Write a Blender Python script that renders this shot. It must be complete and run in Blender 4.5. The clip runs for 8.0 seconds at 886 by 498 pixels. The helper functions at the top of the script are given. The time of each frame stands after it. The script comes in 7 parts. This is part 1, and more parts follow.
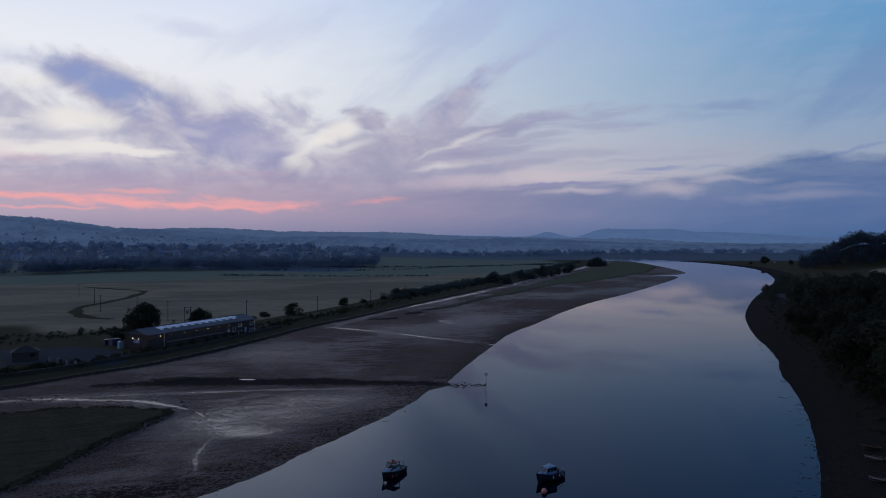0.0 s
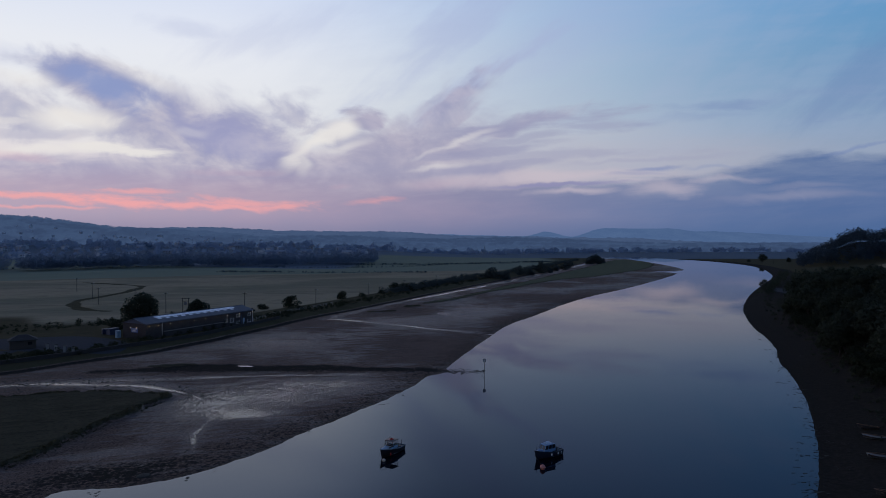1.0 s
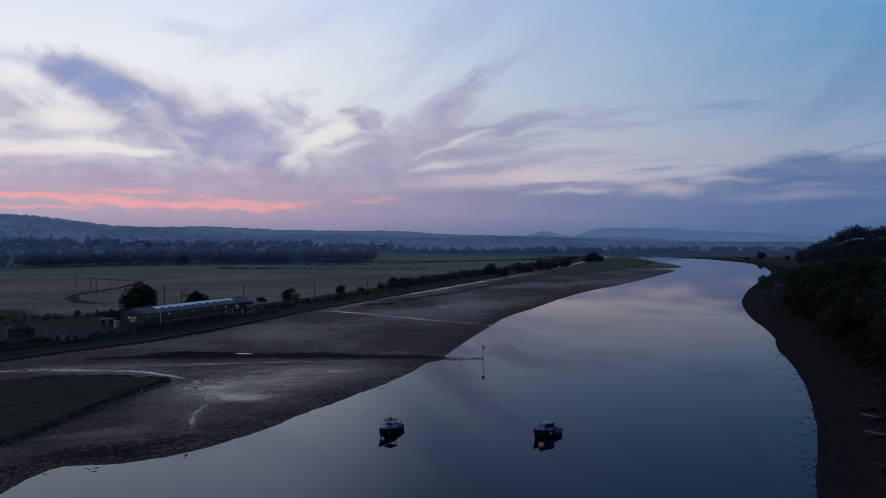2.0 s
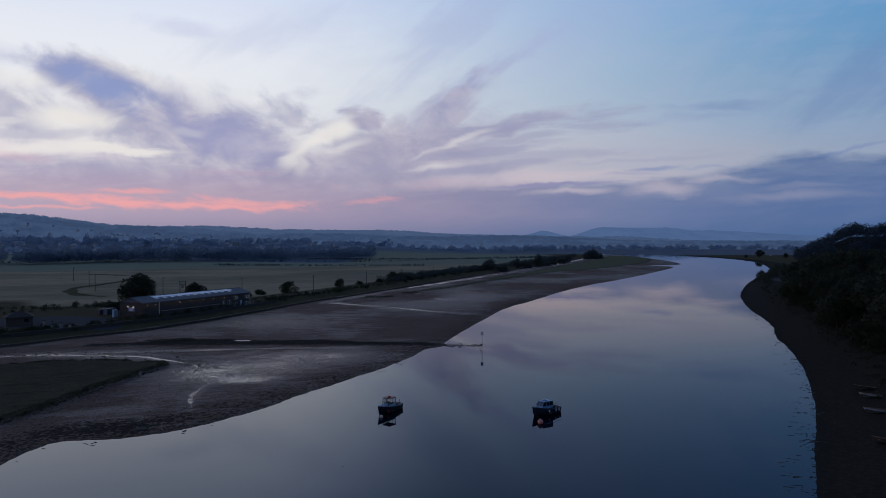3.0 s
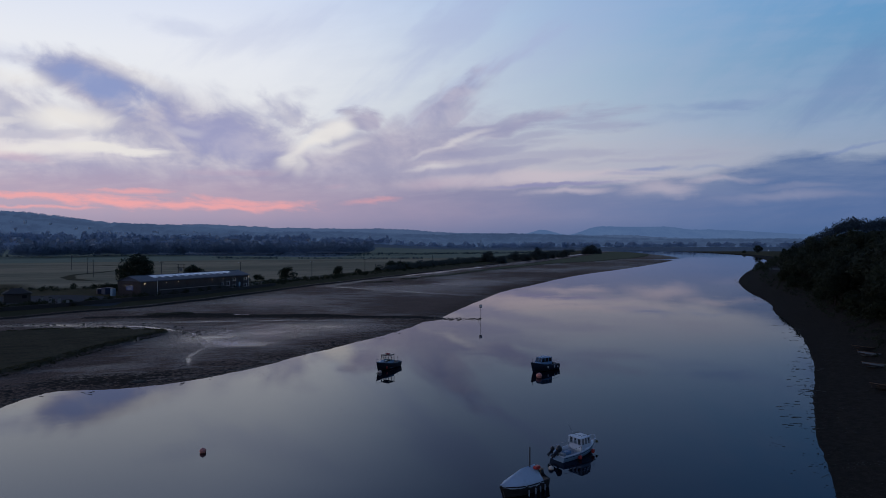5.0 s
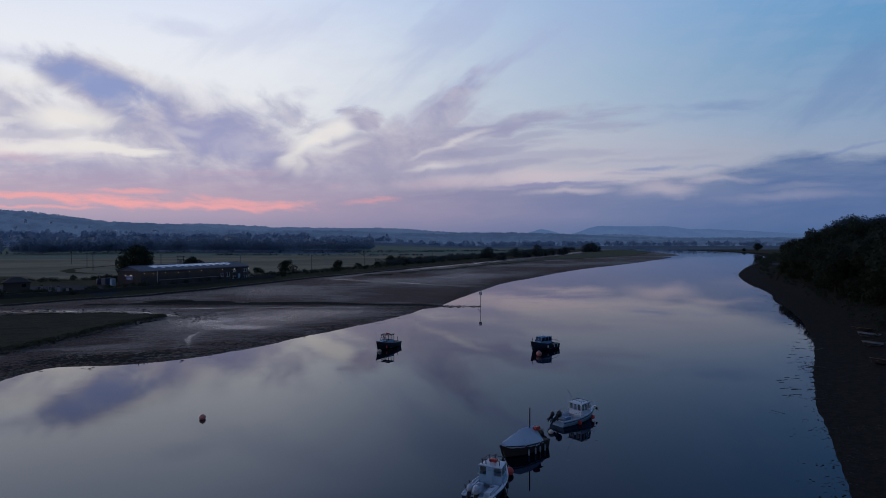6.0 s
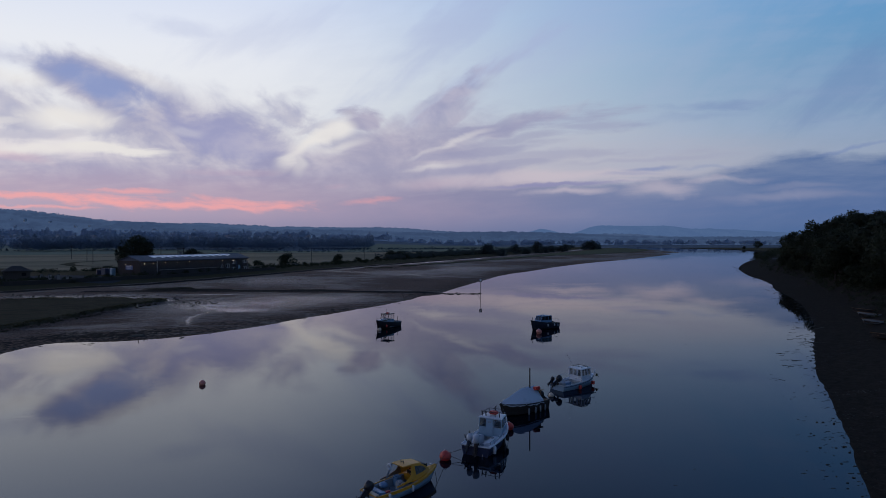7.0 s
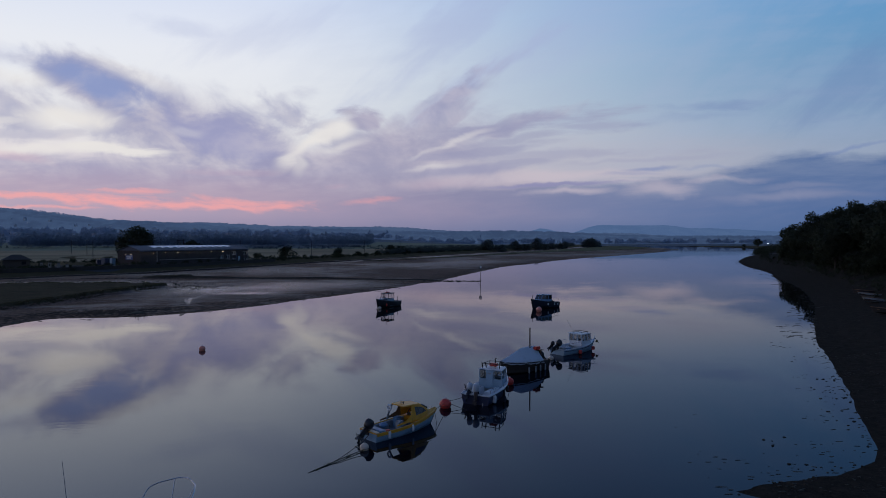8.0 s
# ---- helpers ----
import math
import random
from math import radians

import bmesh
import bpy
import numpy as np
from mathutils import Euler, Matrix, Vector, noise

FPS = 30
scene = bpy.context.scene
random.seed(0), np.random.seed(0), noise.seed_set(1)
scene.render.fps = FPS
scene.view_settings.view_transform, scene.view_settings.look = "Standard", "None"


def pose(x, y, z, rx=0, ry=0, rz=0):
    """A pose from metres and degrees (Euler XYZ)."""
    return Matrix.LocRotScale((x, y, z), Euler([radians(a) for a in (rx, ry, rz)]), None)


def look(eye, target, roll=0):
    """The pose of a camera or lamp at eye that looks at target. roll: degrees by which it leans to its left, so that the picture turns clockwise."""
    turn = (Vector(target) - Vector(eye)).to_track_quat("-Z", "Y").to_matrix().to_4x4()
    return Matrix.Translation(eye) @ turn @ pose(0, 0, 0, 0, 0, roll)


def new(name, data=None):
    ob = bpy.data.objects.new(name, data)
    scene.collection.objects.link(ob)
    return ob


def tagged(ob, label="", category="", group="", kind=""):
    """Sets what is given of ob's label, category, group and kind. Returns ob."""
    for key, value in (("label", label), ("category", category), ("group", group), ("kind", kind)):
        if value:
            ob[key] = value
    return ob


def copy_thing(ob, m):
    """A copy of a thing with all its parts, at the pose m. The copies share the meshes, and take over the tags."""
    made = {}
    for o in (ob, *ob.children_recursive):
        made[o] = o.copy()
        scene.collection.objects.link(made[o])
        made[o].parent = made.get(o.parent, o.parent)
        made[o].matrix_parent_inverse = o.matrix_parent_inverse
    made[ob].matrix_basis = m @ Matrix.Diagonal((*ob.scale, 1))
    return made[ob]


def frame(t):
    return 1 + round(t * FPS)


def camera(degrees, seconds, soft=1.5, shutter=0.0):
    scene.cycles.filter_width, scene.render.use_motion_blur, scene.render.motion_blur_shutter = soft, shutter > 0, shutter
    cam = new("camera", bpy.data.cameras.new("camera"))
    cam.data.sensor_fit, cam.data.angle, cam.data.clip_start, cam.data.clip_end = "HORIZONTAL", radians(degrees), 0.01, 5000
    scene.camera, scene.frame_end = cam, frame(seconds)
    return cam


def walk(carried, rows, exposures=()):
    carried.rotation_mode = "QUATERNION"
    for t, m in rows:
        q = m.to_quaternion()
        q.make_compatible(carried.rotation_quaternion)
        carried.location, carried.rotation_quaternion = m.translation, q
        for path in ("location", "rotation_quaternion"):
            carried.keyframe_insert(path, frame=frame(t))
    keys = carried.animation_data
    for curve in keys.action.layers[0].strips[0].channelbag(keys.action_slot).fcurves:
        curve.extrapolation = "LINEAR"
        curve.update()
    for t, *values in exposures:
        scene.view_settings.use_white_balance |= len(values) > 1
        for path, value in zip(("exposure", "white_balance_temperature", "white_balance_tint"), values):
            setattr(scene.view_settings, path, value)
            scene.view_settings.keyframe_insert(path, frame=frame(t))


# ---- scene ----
# camera: a slow straight descent over the river, with a slight turn to the right
cam = camera(69.99, 8.0, soft=0.9)
PITCH = -0.767


def cam_row(t, height, yaw):
    return t, pose(0, 0, height, 90 + PITCH, 0, yaw)


walk(cam, [
    cam_row(0.0, 34.65, 0.0),
    cam_row(0.5, 33.02, -0.10),
    cam_row(1.0, 31.38, -0.15),
    cam_row(1.5, 29.85, -0.20),
    cam_row(3.0, 25.13, -0.36),
    cam_row(3.5, 23.52, -0.41),
    cam_row(4.0, 21.91, -0.43),
    cam_row(4.5, 20.32, -0.46),
    cam_row(6.0, 15.79, -0.50),
    cam_row(6.5, 14.28, -0.50),
    cam_row(7.0, 12.76, -0.50),
    cam_row(7.5, 11.24, -0.50),
    cam_row(8.0, 9.72, -0.50),
])


# ---- node helpers ----
def lin(r, g, b):
    """An sRGB colour in 0..255 as linear RGBA."""
    out = []
    for v in (r, g, b):
        v /= 255
        out.append(v / 12.92 if v <= 0.04045 else ((v + 0.055) / 1.055) ** 2.4)
    return (*out, 1.0)


class Tree:
    """Shorthand for a node tree: every call makes a node and gives its output socket."""

    def __init__(self, tree):
        self.t = tree
        self.t.nodes.clear()

    def node(self, kind):
        return self.t.nodes.new(kind)

    def put(self, socket, value):
        if isinstance(value, bpy.types.NodeSocket):
            self.t.links.new(value, socket)
        elif value is not None:
            socket.default_value = value

    def math(self, op, a, b=None, c=None, clamp=False):
        n = self.node("ShaderNodeMath")
        n.operation, n.use_clamp = op, clamp
        for s, v in zip(n.inputs, (a, b, c)):
            self.put(s, v)
        return n.outputs[0]

    def step(self, x, lo, hi, a=0.0, b=1.0):
        n = self.node("ShaderNodeMapRange")
        n.interpolation_type = "SMOOTHSTEP"
        for s, v in zip(n.inputs, (x, lo, hi, a, b)):
            self.put(s, v)
        return n.outputs[0]

    def mix(self, f, a, b, blend="MIX"):
        n = self.node("ShaderNodeMix")
        n.data_type, n.blend_type = "RGBA", blend
        self.put(n.inputs[0], f), self.put(n.inputs[6], a), self.put(n.inputs[7], b)
        return n.outputs[2]

    def ramp(self, x, stops):
        n = self.node("ShaderNodeValToRGB")
        e = n.color_ramp.elements
        while len(e) < len(stops):
            e.new(0.5)
        for el, (p, c) in zip(e, stops):
            el.position, el.color = p, c
        self.put(n.inputs[0], x)
        return n.outputs[0]

    def noise(self, vec, scale, detail=4.0, rough=0.55, warp=0.0):
        n = self.node("ShaderNodeTexNoise")
        self.put(n.inputs["Vector"], vec)
        n.inputs["Scale"].default_value, n.inputs["Detail"].default_value = scale, detail
        n.inputs["Roughness"].default_value, n.inputs["Distortion"].default_value = rough, warp
        return n.outputs[0]

    def xyz(self, x, y, z):
        n = self.node("ShaderNodeCombineXYZ")
        for s, v in zip(n.inputs, (x, y, z)):
            self.put(s, v)
        return n.outputs[0]

    def scaled(self, vec, sx, sy, sz, turn=0.0):
        n = self.node("ShaderNodeMapping")
        n.vector_type = "TEXTURE"
        self.put(n.inputs[0], vec)
        n.inputs["Rotation"].default_value = (0, 0, radians(turn))
        n.inputs["Scale"].default_value = (1 / sx, 1 / sy, 1 / sz)
        return n.outputs[0]

    def attr(self, name):
        n = self.node("ShaderNodeAttribute")
        n.attribute_name = name
        return n.outputs["Fac"]

    def place(self):
        return self.node("ShaderNodeNewGeometry").outputs["Position"]

    def bump(self, height, strength, distance):
        n = self.node("ShaderNodeBump")
        n.inputs["Strength"].default_value, n.inputs["Distance"].default_value = strength, distance
        self.put(n.inputs["Height"], height)
        return n.outputs[0]
# ---- dusk sky: clear gradient, a low mauve cloud deck, lavender cloud, pink afterglow ----
world = bpy.data.worlds.new("dusk_sky")
scene.world = world
world.use_nodes = True
W = Tree(world.node_tree)
way = W.node("ShaderNodeTexCoord").outputs["Generated"]
sep = W.node("ShaderNodeSeparateXYZ")
W.put(sep.inputs[0], way)
AZ = W.math("MULTIPLY", W.math("ARCTAN2", sep.outputs[0], sep.outputs[1]), 57.29578)
EL = W.math("MULTIPLY", W.math("ARCSINE", sep.outputs[2]), 57.29578)

el_part = W.math("DIVIDE", EL, 90.0, clamp=True)
west = W.ramp(el_part, [
    (0.0, lin(150, 136, 162)), (0.033, lin(172, 152, 174)), (0.062, lin(205, 197, 208)), (0.10, lin(226, 226, 228)),
    (0.17, lin(226, 229, 237)), (0.235, lin(208, 218, 240)), (0.30, lin(120, 148, 206)), (0.42, lin(74, 104, 165)), (1.0, lin(50, 70, 112))])
north = W.ramp(el_part, [
    (0.0, lin(72, 102, 146)), (0.033, lin(96, 118, 162)), (0.065, lin(148, 160, 184)), (0.10, lin(128, 156, 190)),
    (0.155, lin(100, 149, 192)), (0.23, lin(84, 150, 204)), (0.30, lin(58, 102, 160)), (0.42, lin(52, 84, 138)), (1.0, lin(46, 70, 112))])
clear = W.mix(W.step(AZ, -22.0, 42.0), west, north)
nishita = W.node("ShaderNodeTexSky")
nishita.sky_type, nishita.sun_disc = "NISHITA", False
nishita.sun_elevation, nishita.sun_rotation = radians(-1.5), radians(-42)
clear = W.mix(0.08, clear, nishita.outputs[0], "ADD")

# picture plane of the northern sky: U to the east, V up, in tenths of the distance
depth = W.math("MAXIMUM", sep.outputs[1], 0.03)
U = W.math("MULTIPLY", W.math("DIVIDE", sep.outputs[0], depth), 10.0)
V = W.math("MULTIPLY", W.math("DIVIDE", sep.outputs[2], depth), 10.0)
flat = W.xyz(U, V, 0.0)
n_warp = W.noise(W.scaled(flat, 0.7, 1.0, 1.0, -10), 1.6, 5.0, 0.5, 0.6)
n_puff = W.noise(W.scaled(flat, 0.75, 1.2, 1.0, -12), 1.35, 9.0, 0.57, 0.35)
n_wisp = W.noise(W.scaled(flat, 0.42, 1.5, 1.0, 38), 1.5, 7.0, 0.58, 0.15)
n_streak = W.noise(W.scaled(flat, 0.30, 1.9, 1.0, 4), 1.7, 7.0, 0.60, 0.15)
n_ember = W.noise(W.scaled(flat, 0.5, 2.0, 1.0, -3), 3.2, 6.0, 0.62, 0.2)
UW = W.math("ADD", U, W.math("MULTIPLY", W.math("SUBTRACT", n_warp, 0.5), 0.30))
VW = W.math("ADD", V, W.math("MULTIPLY", W.math("SUBTRACT", n_warp, 0.5), -0.22))
RIM = {"puff": n_puff, "wisp": n_wisp, "streak": n_streak, "ember": n_ember}
RIM = {k: W.math("MULTIPLY", W.math("SUBTRACT", n, 0.5), 5.0) for k, n in RIM.items()}


def cloud(u, v, half_w, half_h, turn=0.0, style="puff", soft=0.55, ragged=0.8):
    """The cover of one drawn-out cloud: 1 in its heart, 0 past its ragged rim. turn: degrees, up to the right."""
    c, s = math.cos(radians(turn)), math.sin(radians(turn))
    dx, dy = W.math("SUBTRACT", UW, u), W.math("SUBTRACT", VW, v)
    p = W.math("MULTIPLY_ADD", dx, c / half_w, W.math("MULTIPLY", dy, s / half_w))
    q = W.math("MULTIPLY_ADD", dx, -s / half_h, W.math("MULTIPLY", dy, c / half_h))
    r = W.math("SQRT", W.math("MULTIPLY_ADD", p, p, W.math("MULTIPLY", q, q)))
    r = W.math("MULTIPLY_ADD", RIM[style], ragged, r)
    return W.step(r, 1.0 + soft, 1.0 - soft)


def joined(*covers):
    out = covers[0]
    for c in covers[1:]:
        out = W.math("MAXIMUM", out, c)
    return out


def times(cover, k):
    return W.math("MULTIPLY", cover, k)


# thin cirrus everywhere, barely seen
cirrus = W.math("MULTIPLY_ADD", W.math("ADD", n_streak, n_wisp), 0.5, 0.0)
cirrus = W.math("MULTIPLY", W.step(cirrus, 0.40, 0.62, 0.0, 0.16), W.step(U, -5.0, 1.0))
sky = W.mix(cirrus, W.mix(W.step(U, -3.0, 2.0), clear, W.mix(1.0, clear, (0.90, 0.93, 0.94, 1), "MULTIPLY")), lin(170, 180, 208))
# faint veils high up
veil = joined(
    times(cloud(0.22, 3.31, 1.34, 0.25, 36, "wisp", 0.8, 0.8), 0.5),
    times(cloud(0.93, 2.75, 1.07, 0.14, 28, "wisp", 0.8, 0.8), 0.6),
    times(cloud(-0.32, 2.73, 0.54, 0.12, 45, "wisp", 0.8, 0.8), 0.4),
    times(cloud(0.49, 2.46, 0.98, 0.14, 38, "wisp", 0.8, 0.8), 0.6),
    times(cloud(2.0, 3.18, 1.43, 0.36, 25, "wisp", 0.9, 0.8), 0.25),
    times(cloud(-3.8, 3.27, 0.62, 0.12, -12, "puff", 0.9, 0.8), 0.35),
    times(cloud(-2.64, 3.27, 1.07, 0.21, 15, "wisp", 0.9, 0.8), 0.3),
    times(cloud(-6.57, 2.87, 1.07, 0.14, -8, "puff", 0.9, 0.8), 0.3))
sky = W.mix(times(veil, 0.8), sky, lin(164, 174, 212))
# high lavender cloud in the west
high = joined(
    cloud(-5.34, 2.42, 0.96, 0.39, -24, "puff", 0.42, 0.34),
    cloud(-4.25, 1.82, 1.43, 0.54, -13, "puff", 0.6, 0.3),
    cloud(-3.17, 1.54, 1.21, 0.52, -14, "puff", 0.55, 0.32),
    cloud(-3.89, 1.35, 1.34, 0.27, -2, "puff", 0.6, 0.45),
    times(cloud(-4.78, 1.79, 0.54, 0.2, -8, "puff", 0.6, 0.5), 0.8),
    times(cloud(-6.79, 2.12, 0.76, 0.39, -6, "puff", 0.7, 0.7), 0.75),
    times(cloud(-6.39, 1.7, 1.34, 0.1, -2, "streak", 0.6, 0.5), 0.55),
    times(cloud(-2.28, 1.91, 0.45, 0.2, -32, "puff", 0.7, 1.0), 0.75),
    times(cloud(-2.06, 1.73, 0.45, 0.07, 18, "puff", 0.6, 0.6), 0.6),
    times(cloud(-2.73, 2.11, 0.49, 0.12, 20, "puff", 0.7, 0.9), 0.4),
    times(cloud(-4.69, 2.3, 0.8, 0.09, -22, "puff", 0.8, 0.9), 0.5),
    times(cloud(-6.08, 2.82, 0.54, 0.09, -4, "puff", 0.8, 0.9), 0.5),
    times(cloud(-2.64, 1.26, 0.54, 0.23, -10, "puff", 0.6, 0.6), 0.9),
    times(cloud(-4.87, 1.07, 2.95, 0.23, -2, "streak", 0.6, 0.35), 0.9),
    times(cloud(-6.39, 1.2, 1.43, 0.12, -2, "streak", 0.7, 0.4), 0.7))
inside_tone = W.mix(W.step(n_puff, 0.38, 0.66), lin(150, 152, 186), lin(186, 182, 199))
sky = W.mix(times(high, 0.92), sky, inside_tone)
slate_heart = times(cloud(-5.32, 2.45, 0.7, 0.21, -24, "puff", 0.8, 0.6), 0.75)
sky = W.mix(slate_heart, sky, lin(134, 152, 200))
blue_heart = times(cloud(-3.35, 1.62, 0.98, 0.3, -17, "puff", 0.8, 0.6), 0.45)
sky = W.mix(blue_heart, sky, lin(152, 154, 196))
# drawn-up cloud over the middle, fanning to the north
fan = joined(
    cloud(-1.08, 1.88, 0.39, 0.18, -14, "puff", 0.4, 0.6),
    times(cloud(-0.76, 1.73, 0.41, 0.2, 20, "puff", 0.7, 0.8), 0.8),
    cloud(-0.85, 1.45, 0.94, 0.38, 12, "puff", 0.6, 0.4),
    cloud(-1.21, 1.11, 1.34, 0.38, 4, "puff", 0.6, 0.3),
    times(cloud(-0.27, 1.26, 1.07, 0.48, 26, "puff", 0.6, 0.4), 0.95),
    times(cloud(-0.14, 0.99, 1.34, 0.27, 0, "puff", 0.6, 0.4), 0.9),
    times(cloud(0.08, 1.93, 0.98, 0.23, 44, "wisp", 0.6, 0.8), 0.85),
    times(cloud(0.4, 2.21, 0.8, 0.16, 40, "wisp", 0.7, 0.8), 0.6),
    times(cloud(-0.27, 1.97, 0.62, 0.11, 52, "wisp", 0.7, 0.8), 0.5),
    times(cloud(0.66, 1.7, 1.07, 0.12, 15, "wisp", 0.6, 0.7), 0.75),
    times(cloud(-0.76, 0.99, 1.7, 0.23, 2, "puff", 0.6, 0.5), 0.8))
fan_tone = W.mix(W.step(n_puff, 0.36, 0.64), lin(148, 148, 180), lin(178, 173, 194))
sky = W.mix(times(fan, 0.92), sky, fan_tone)
warm_air = times(cloud(1.65, 1.23, 2.68, 0.49, 2, "streak", 0.95, 0.3), 0.42)
sky = W.mix(warm_air, sky, lin(188, 180, 192))
bars = joined(
    times(cloud(1.38, 1.82, 1.07, 0.12, 8, "streak", 0.7, 0.8), 0.85),
    times(cloud(1.87, 1.95, 0.62, 0.07, 2, "streak", 0.7, 0.8), 0.6),
    times(cloud(2.27, 1.84, 0.8, 0.07, 2, "streak", 0.7, 0.8), 0.55),
    times(cloud(0.75, 1.41, 0.89, 0.09, 6, "streak", 0.6, 0.7), 0.75),
    times(cloud(0.66, 1.14, 0.94, 0.08, 6, "streak", 0.6, 0.7), 0.7),
    times(cloud(1.82, 1.36, 1.34, 0.07, 2, "streak", 0.7, 0.8), 0.45),
    times(cloud(1.11, 1.57, 0.98, 0.06, 9, "streak", 0.7, 0.8), 0.6),
    times(cloud(2.9, 1.26, 1.07, 0.04, 3, "streak", 0.7, 0.8), 0.3))
sky = W.mix(times(bars, 0.85), sky, lin(148, 150, 182))
# pale gaps where the clear sky shows
gaps = joined(
    times(cloud(-5.76, 1.92, 0.59, 0.15, -4, "puff", 0.7, 0.6), 0.95),
    times(cloud(-5.27, 1.46, 0.85, 0.09, -5, "streak", 0.45, 0.5), 0.95),
    times(cloud(-6.39, 1.46, 0.8, 0.07, 3, "streak", 0.7, 0.6), 0.7),
    times(cloud(-6.66, 1.88, 0.54, 0.06, 2, "streak", 0.7, 0.6), 0.45),
    times(cloud(-6.61, 2.55, 0.4, 0.12, -10, "puff", 0.8, 0.8), 0.5),
    times(cloud(-4.83, 2.64, 0.62, 0.08, -20, "puff", 0.8, 0.8), 0.4),
    times(cloud(-1.93, 1.57, 0.54, 0.1, 36, "puff", 0.7, 0.5), 0.9),
    times(cloud(-1.59, 1.77, 0.23, 0.12, 10, "puff", 0.7, 0.6), 0.85),
    times(cloud(-2.22, 1.3, 0.12, 0.21, 4, "puff", 0.8, 0.6), 0.6),
    times(cloud(-3.95, 1.69, 0.21, 0.05, -4, "puff", 0.9, 0.8), 0.25),
    times(cloud(-1.52, 1.46, 0.36, 0.06, 18, "puff", 0.8, 0.6), 0.45),
    times(cloud(-0.09, 1.16, 0.41, 0.04, 5, "streak", 0.8, 0.6), 0.4),
    times(cloud(0.26, 1.55, 0.54, 0.04, 20, "streak", 0.8, 0.6), 0.4))
sky = W.mix(times(gaps, 0.95), sky, lin(233, 229, 226))
# slate wisps in the north
wisps = joined(
    times(cloud(4.59, 2.16, 0.62, 0.07, 5, "streak", 0.8, 0.9), 0.5),
    times(cloud(6.56, 2.46, 0.8, 0.36, 16, "wisp", 0.9, 0.9), 0.42),
    times(cloud(5.75, 2.33, 0.98, 0.12, 14, "wisp", 0.9, 0.9), 0.28),
    times(cloud(6.56, 1.46, 0.76, 0.03, 13, "streak", 0.8, 0.4), 0.6),
    times(cloud(6.02, 1.89, 0.62, 0.05, 5, "streak", 0.8, 0.8), 0.35),
    times(cloud(4.1, 1.97, 0.8, 0.07, 6, "streak", 0.8, 0.9), 0.25),
    times(cloud(3.33, 1.13, 0.41, 0.04, 6, "streak", 0.7, 0.7), 0.85),
    times(cloud(2.99, 1.05, 0.41, 0.03, 2, "streak", 0.7, 0.7), 0.6),
    times(cloud(4.24, 1.16, 0.54, 0.03, 1, "streak", 0.7, 0.7), 0.3))
sky = W.mix(times(wisps, 0.8), sky, lin(112, 132, 180))
# the low deck along the horizon, higher over the middle and in the north
deck_top = W.math("ADD", 1.02, W.math("MULTIPLY", W.step(U, -3.2, -0.6), -0.12))
deck_top = W.math("ADD", deck_top, W.math("MULTIPLY", W.step(U, 2.2, 3.4), 0.06))
deck_top = W.math("ADD", deck_top, W.math("MULTIPLY", W.step(U, 4.1, 5.6), 0.37))
deck_rim = W.math("MULTIPLY", W.math("ADD", RIM["streak"], times(RIM["puff"], 0.8)), 0.07)
deck_edge = W.math("ADD", W.math("SUBTRACT", V, deck_top), deck_rim)
soft_edge = W.math("ADD", W.step(U, -1.0, 1.5, 0.30, 0.06), W.step(U, 3.4, 4.6, 0.0, 0.07))
deck = W.step(deck_edge, soft_edge, W.math("MULTIPLY", soft_edge, -1.0))
deck_tint = W.ramp(W.math("MULTIPLY_ADD", U, 1 / 15, 0.5, clamp=True),
                   [(0.0, lin(172, 163, 185)), (0.30, lin(159, 150, 176)), (0.52, lin(134, 134, 166)), (0.72, lin(104, 121, 161)), (0.85, lin(86, 111, 156)), (1.0, lin(78, 106, 154))])
mottle = W.math("MULTIPLY_ADD", W.step(n_streak, 0.34, 0.64), -0.22, 0.94)
sky = W.mix(W.math("MULTIPLY", deck, mottle), sky, deck_tint)
warm_streaks = joined(
    times(cloud(1.56, 0.99, 1.61, 0.1, 3, "streak", 0.8, 0.5), 0.75),
    times(cloud(2.11, 0.79, 0.55, 0.04, 2, "streak", 0.9, 0.7), 0.65),
    times(cloud(3.57, 0.82, 0.49, 0.11, 2, "streak", 0.8, 0.6), 0.6),
    times(cloud(2.99, 0.93, 0.54, 0.04, 1, "streak", 0.8, 0.6), 0.4),
    times(cloud(4.33, 0.96, 0.62, 0.04, 1, "streak", 0.8, 0.6), 0.35),
    times(cloud(5.66, 0.71, 0.98, 0.07, 2, "streak", 0.9, 0.7), 0.22),
    times(cloud(5.75, 0.86, 0.54, 0.04, 2, "streak", 0.9, 0.7), 0.15))
sky = W.mix(times(warm_streaks, 0.85), sky, lin(202, 190, 200))
dark_bar = times(cloud(2.0, 0.89, 1.03, 0.03, 1.5, "streak", 0.6, 0.4), 0.85)
sky = W.mix(dark_bar, sky, lin(140, 140, 178))
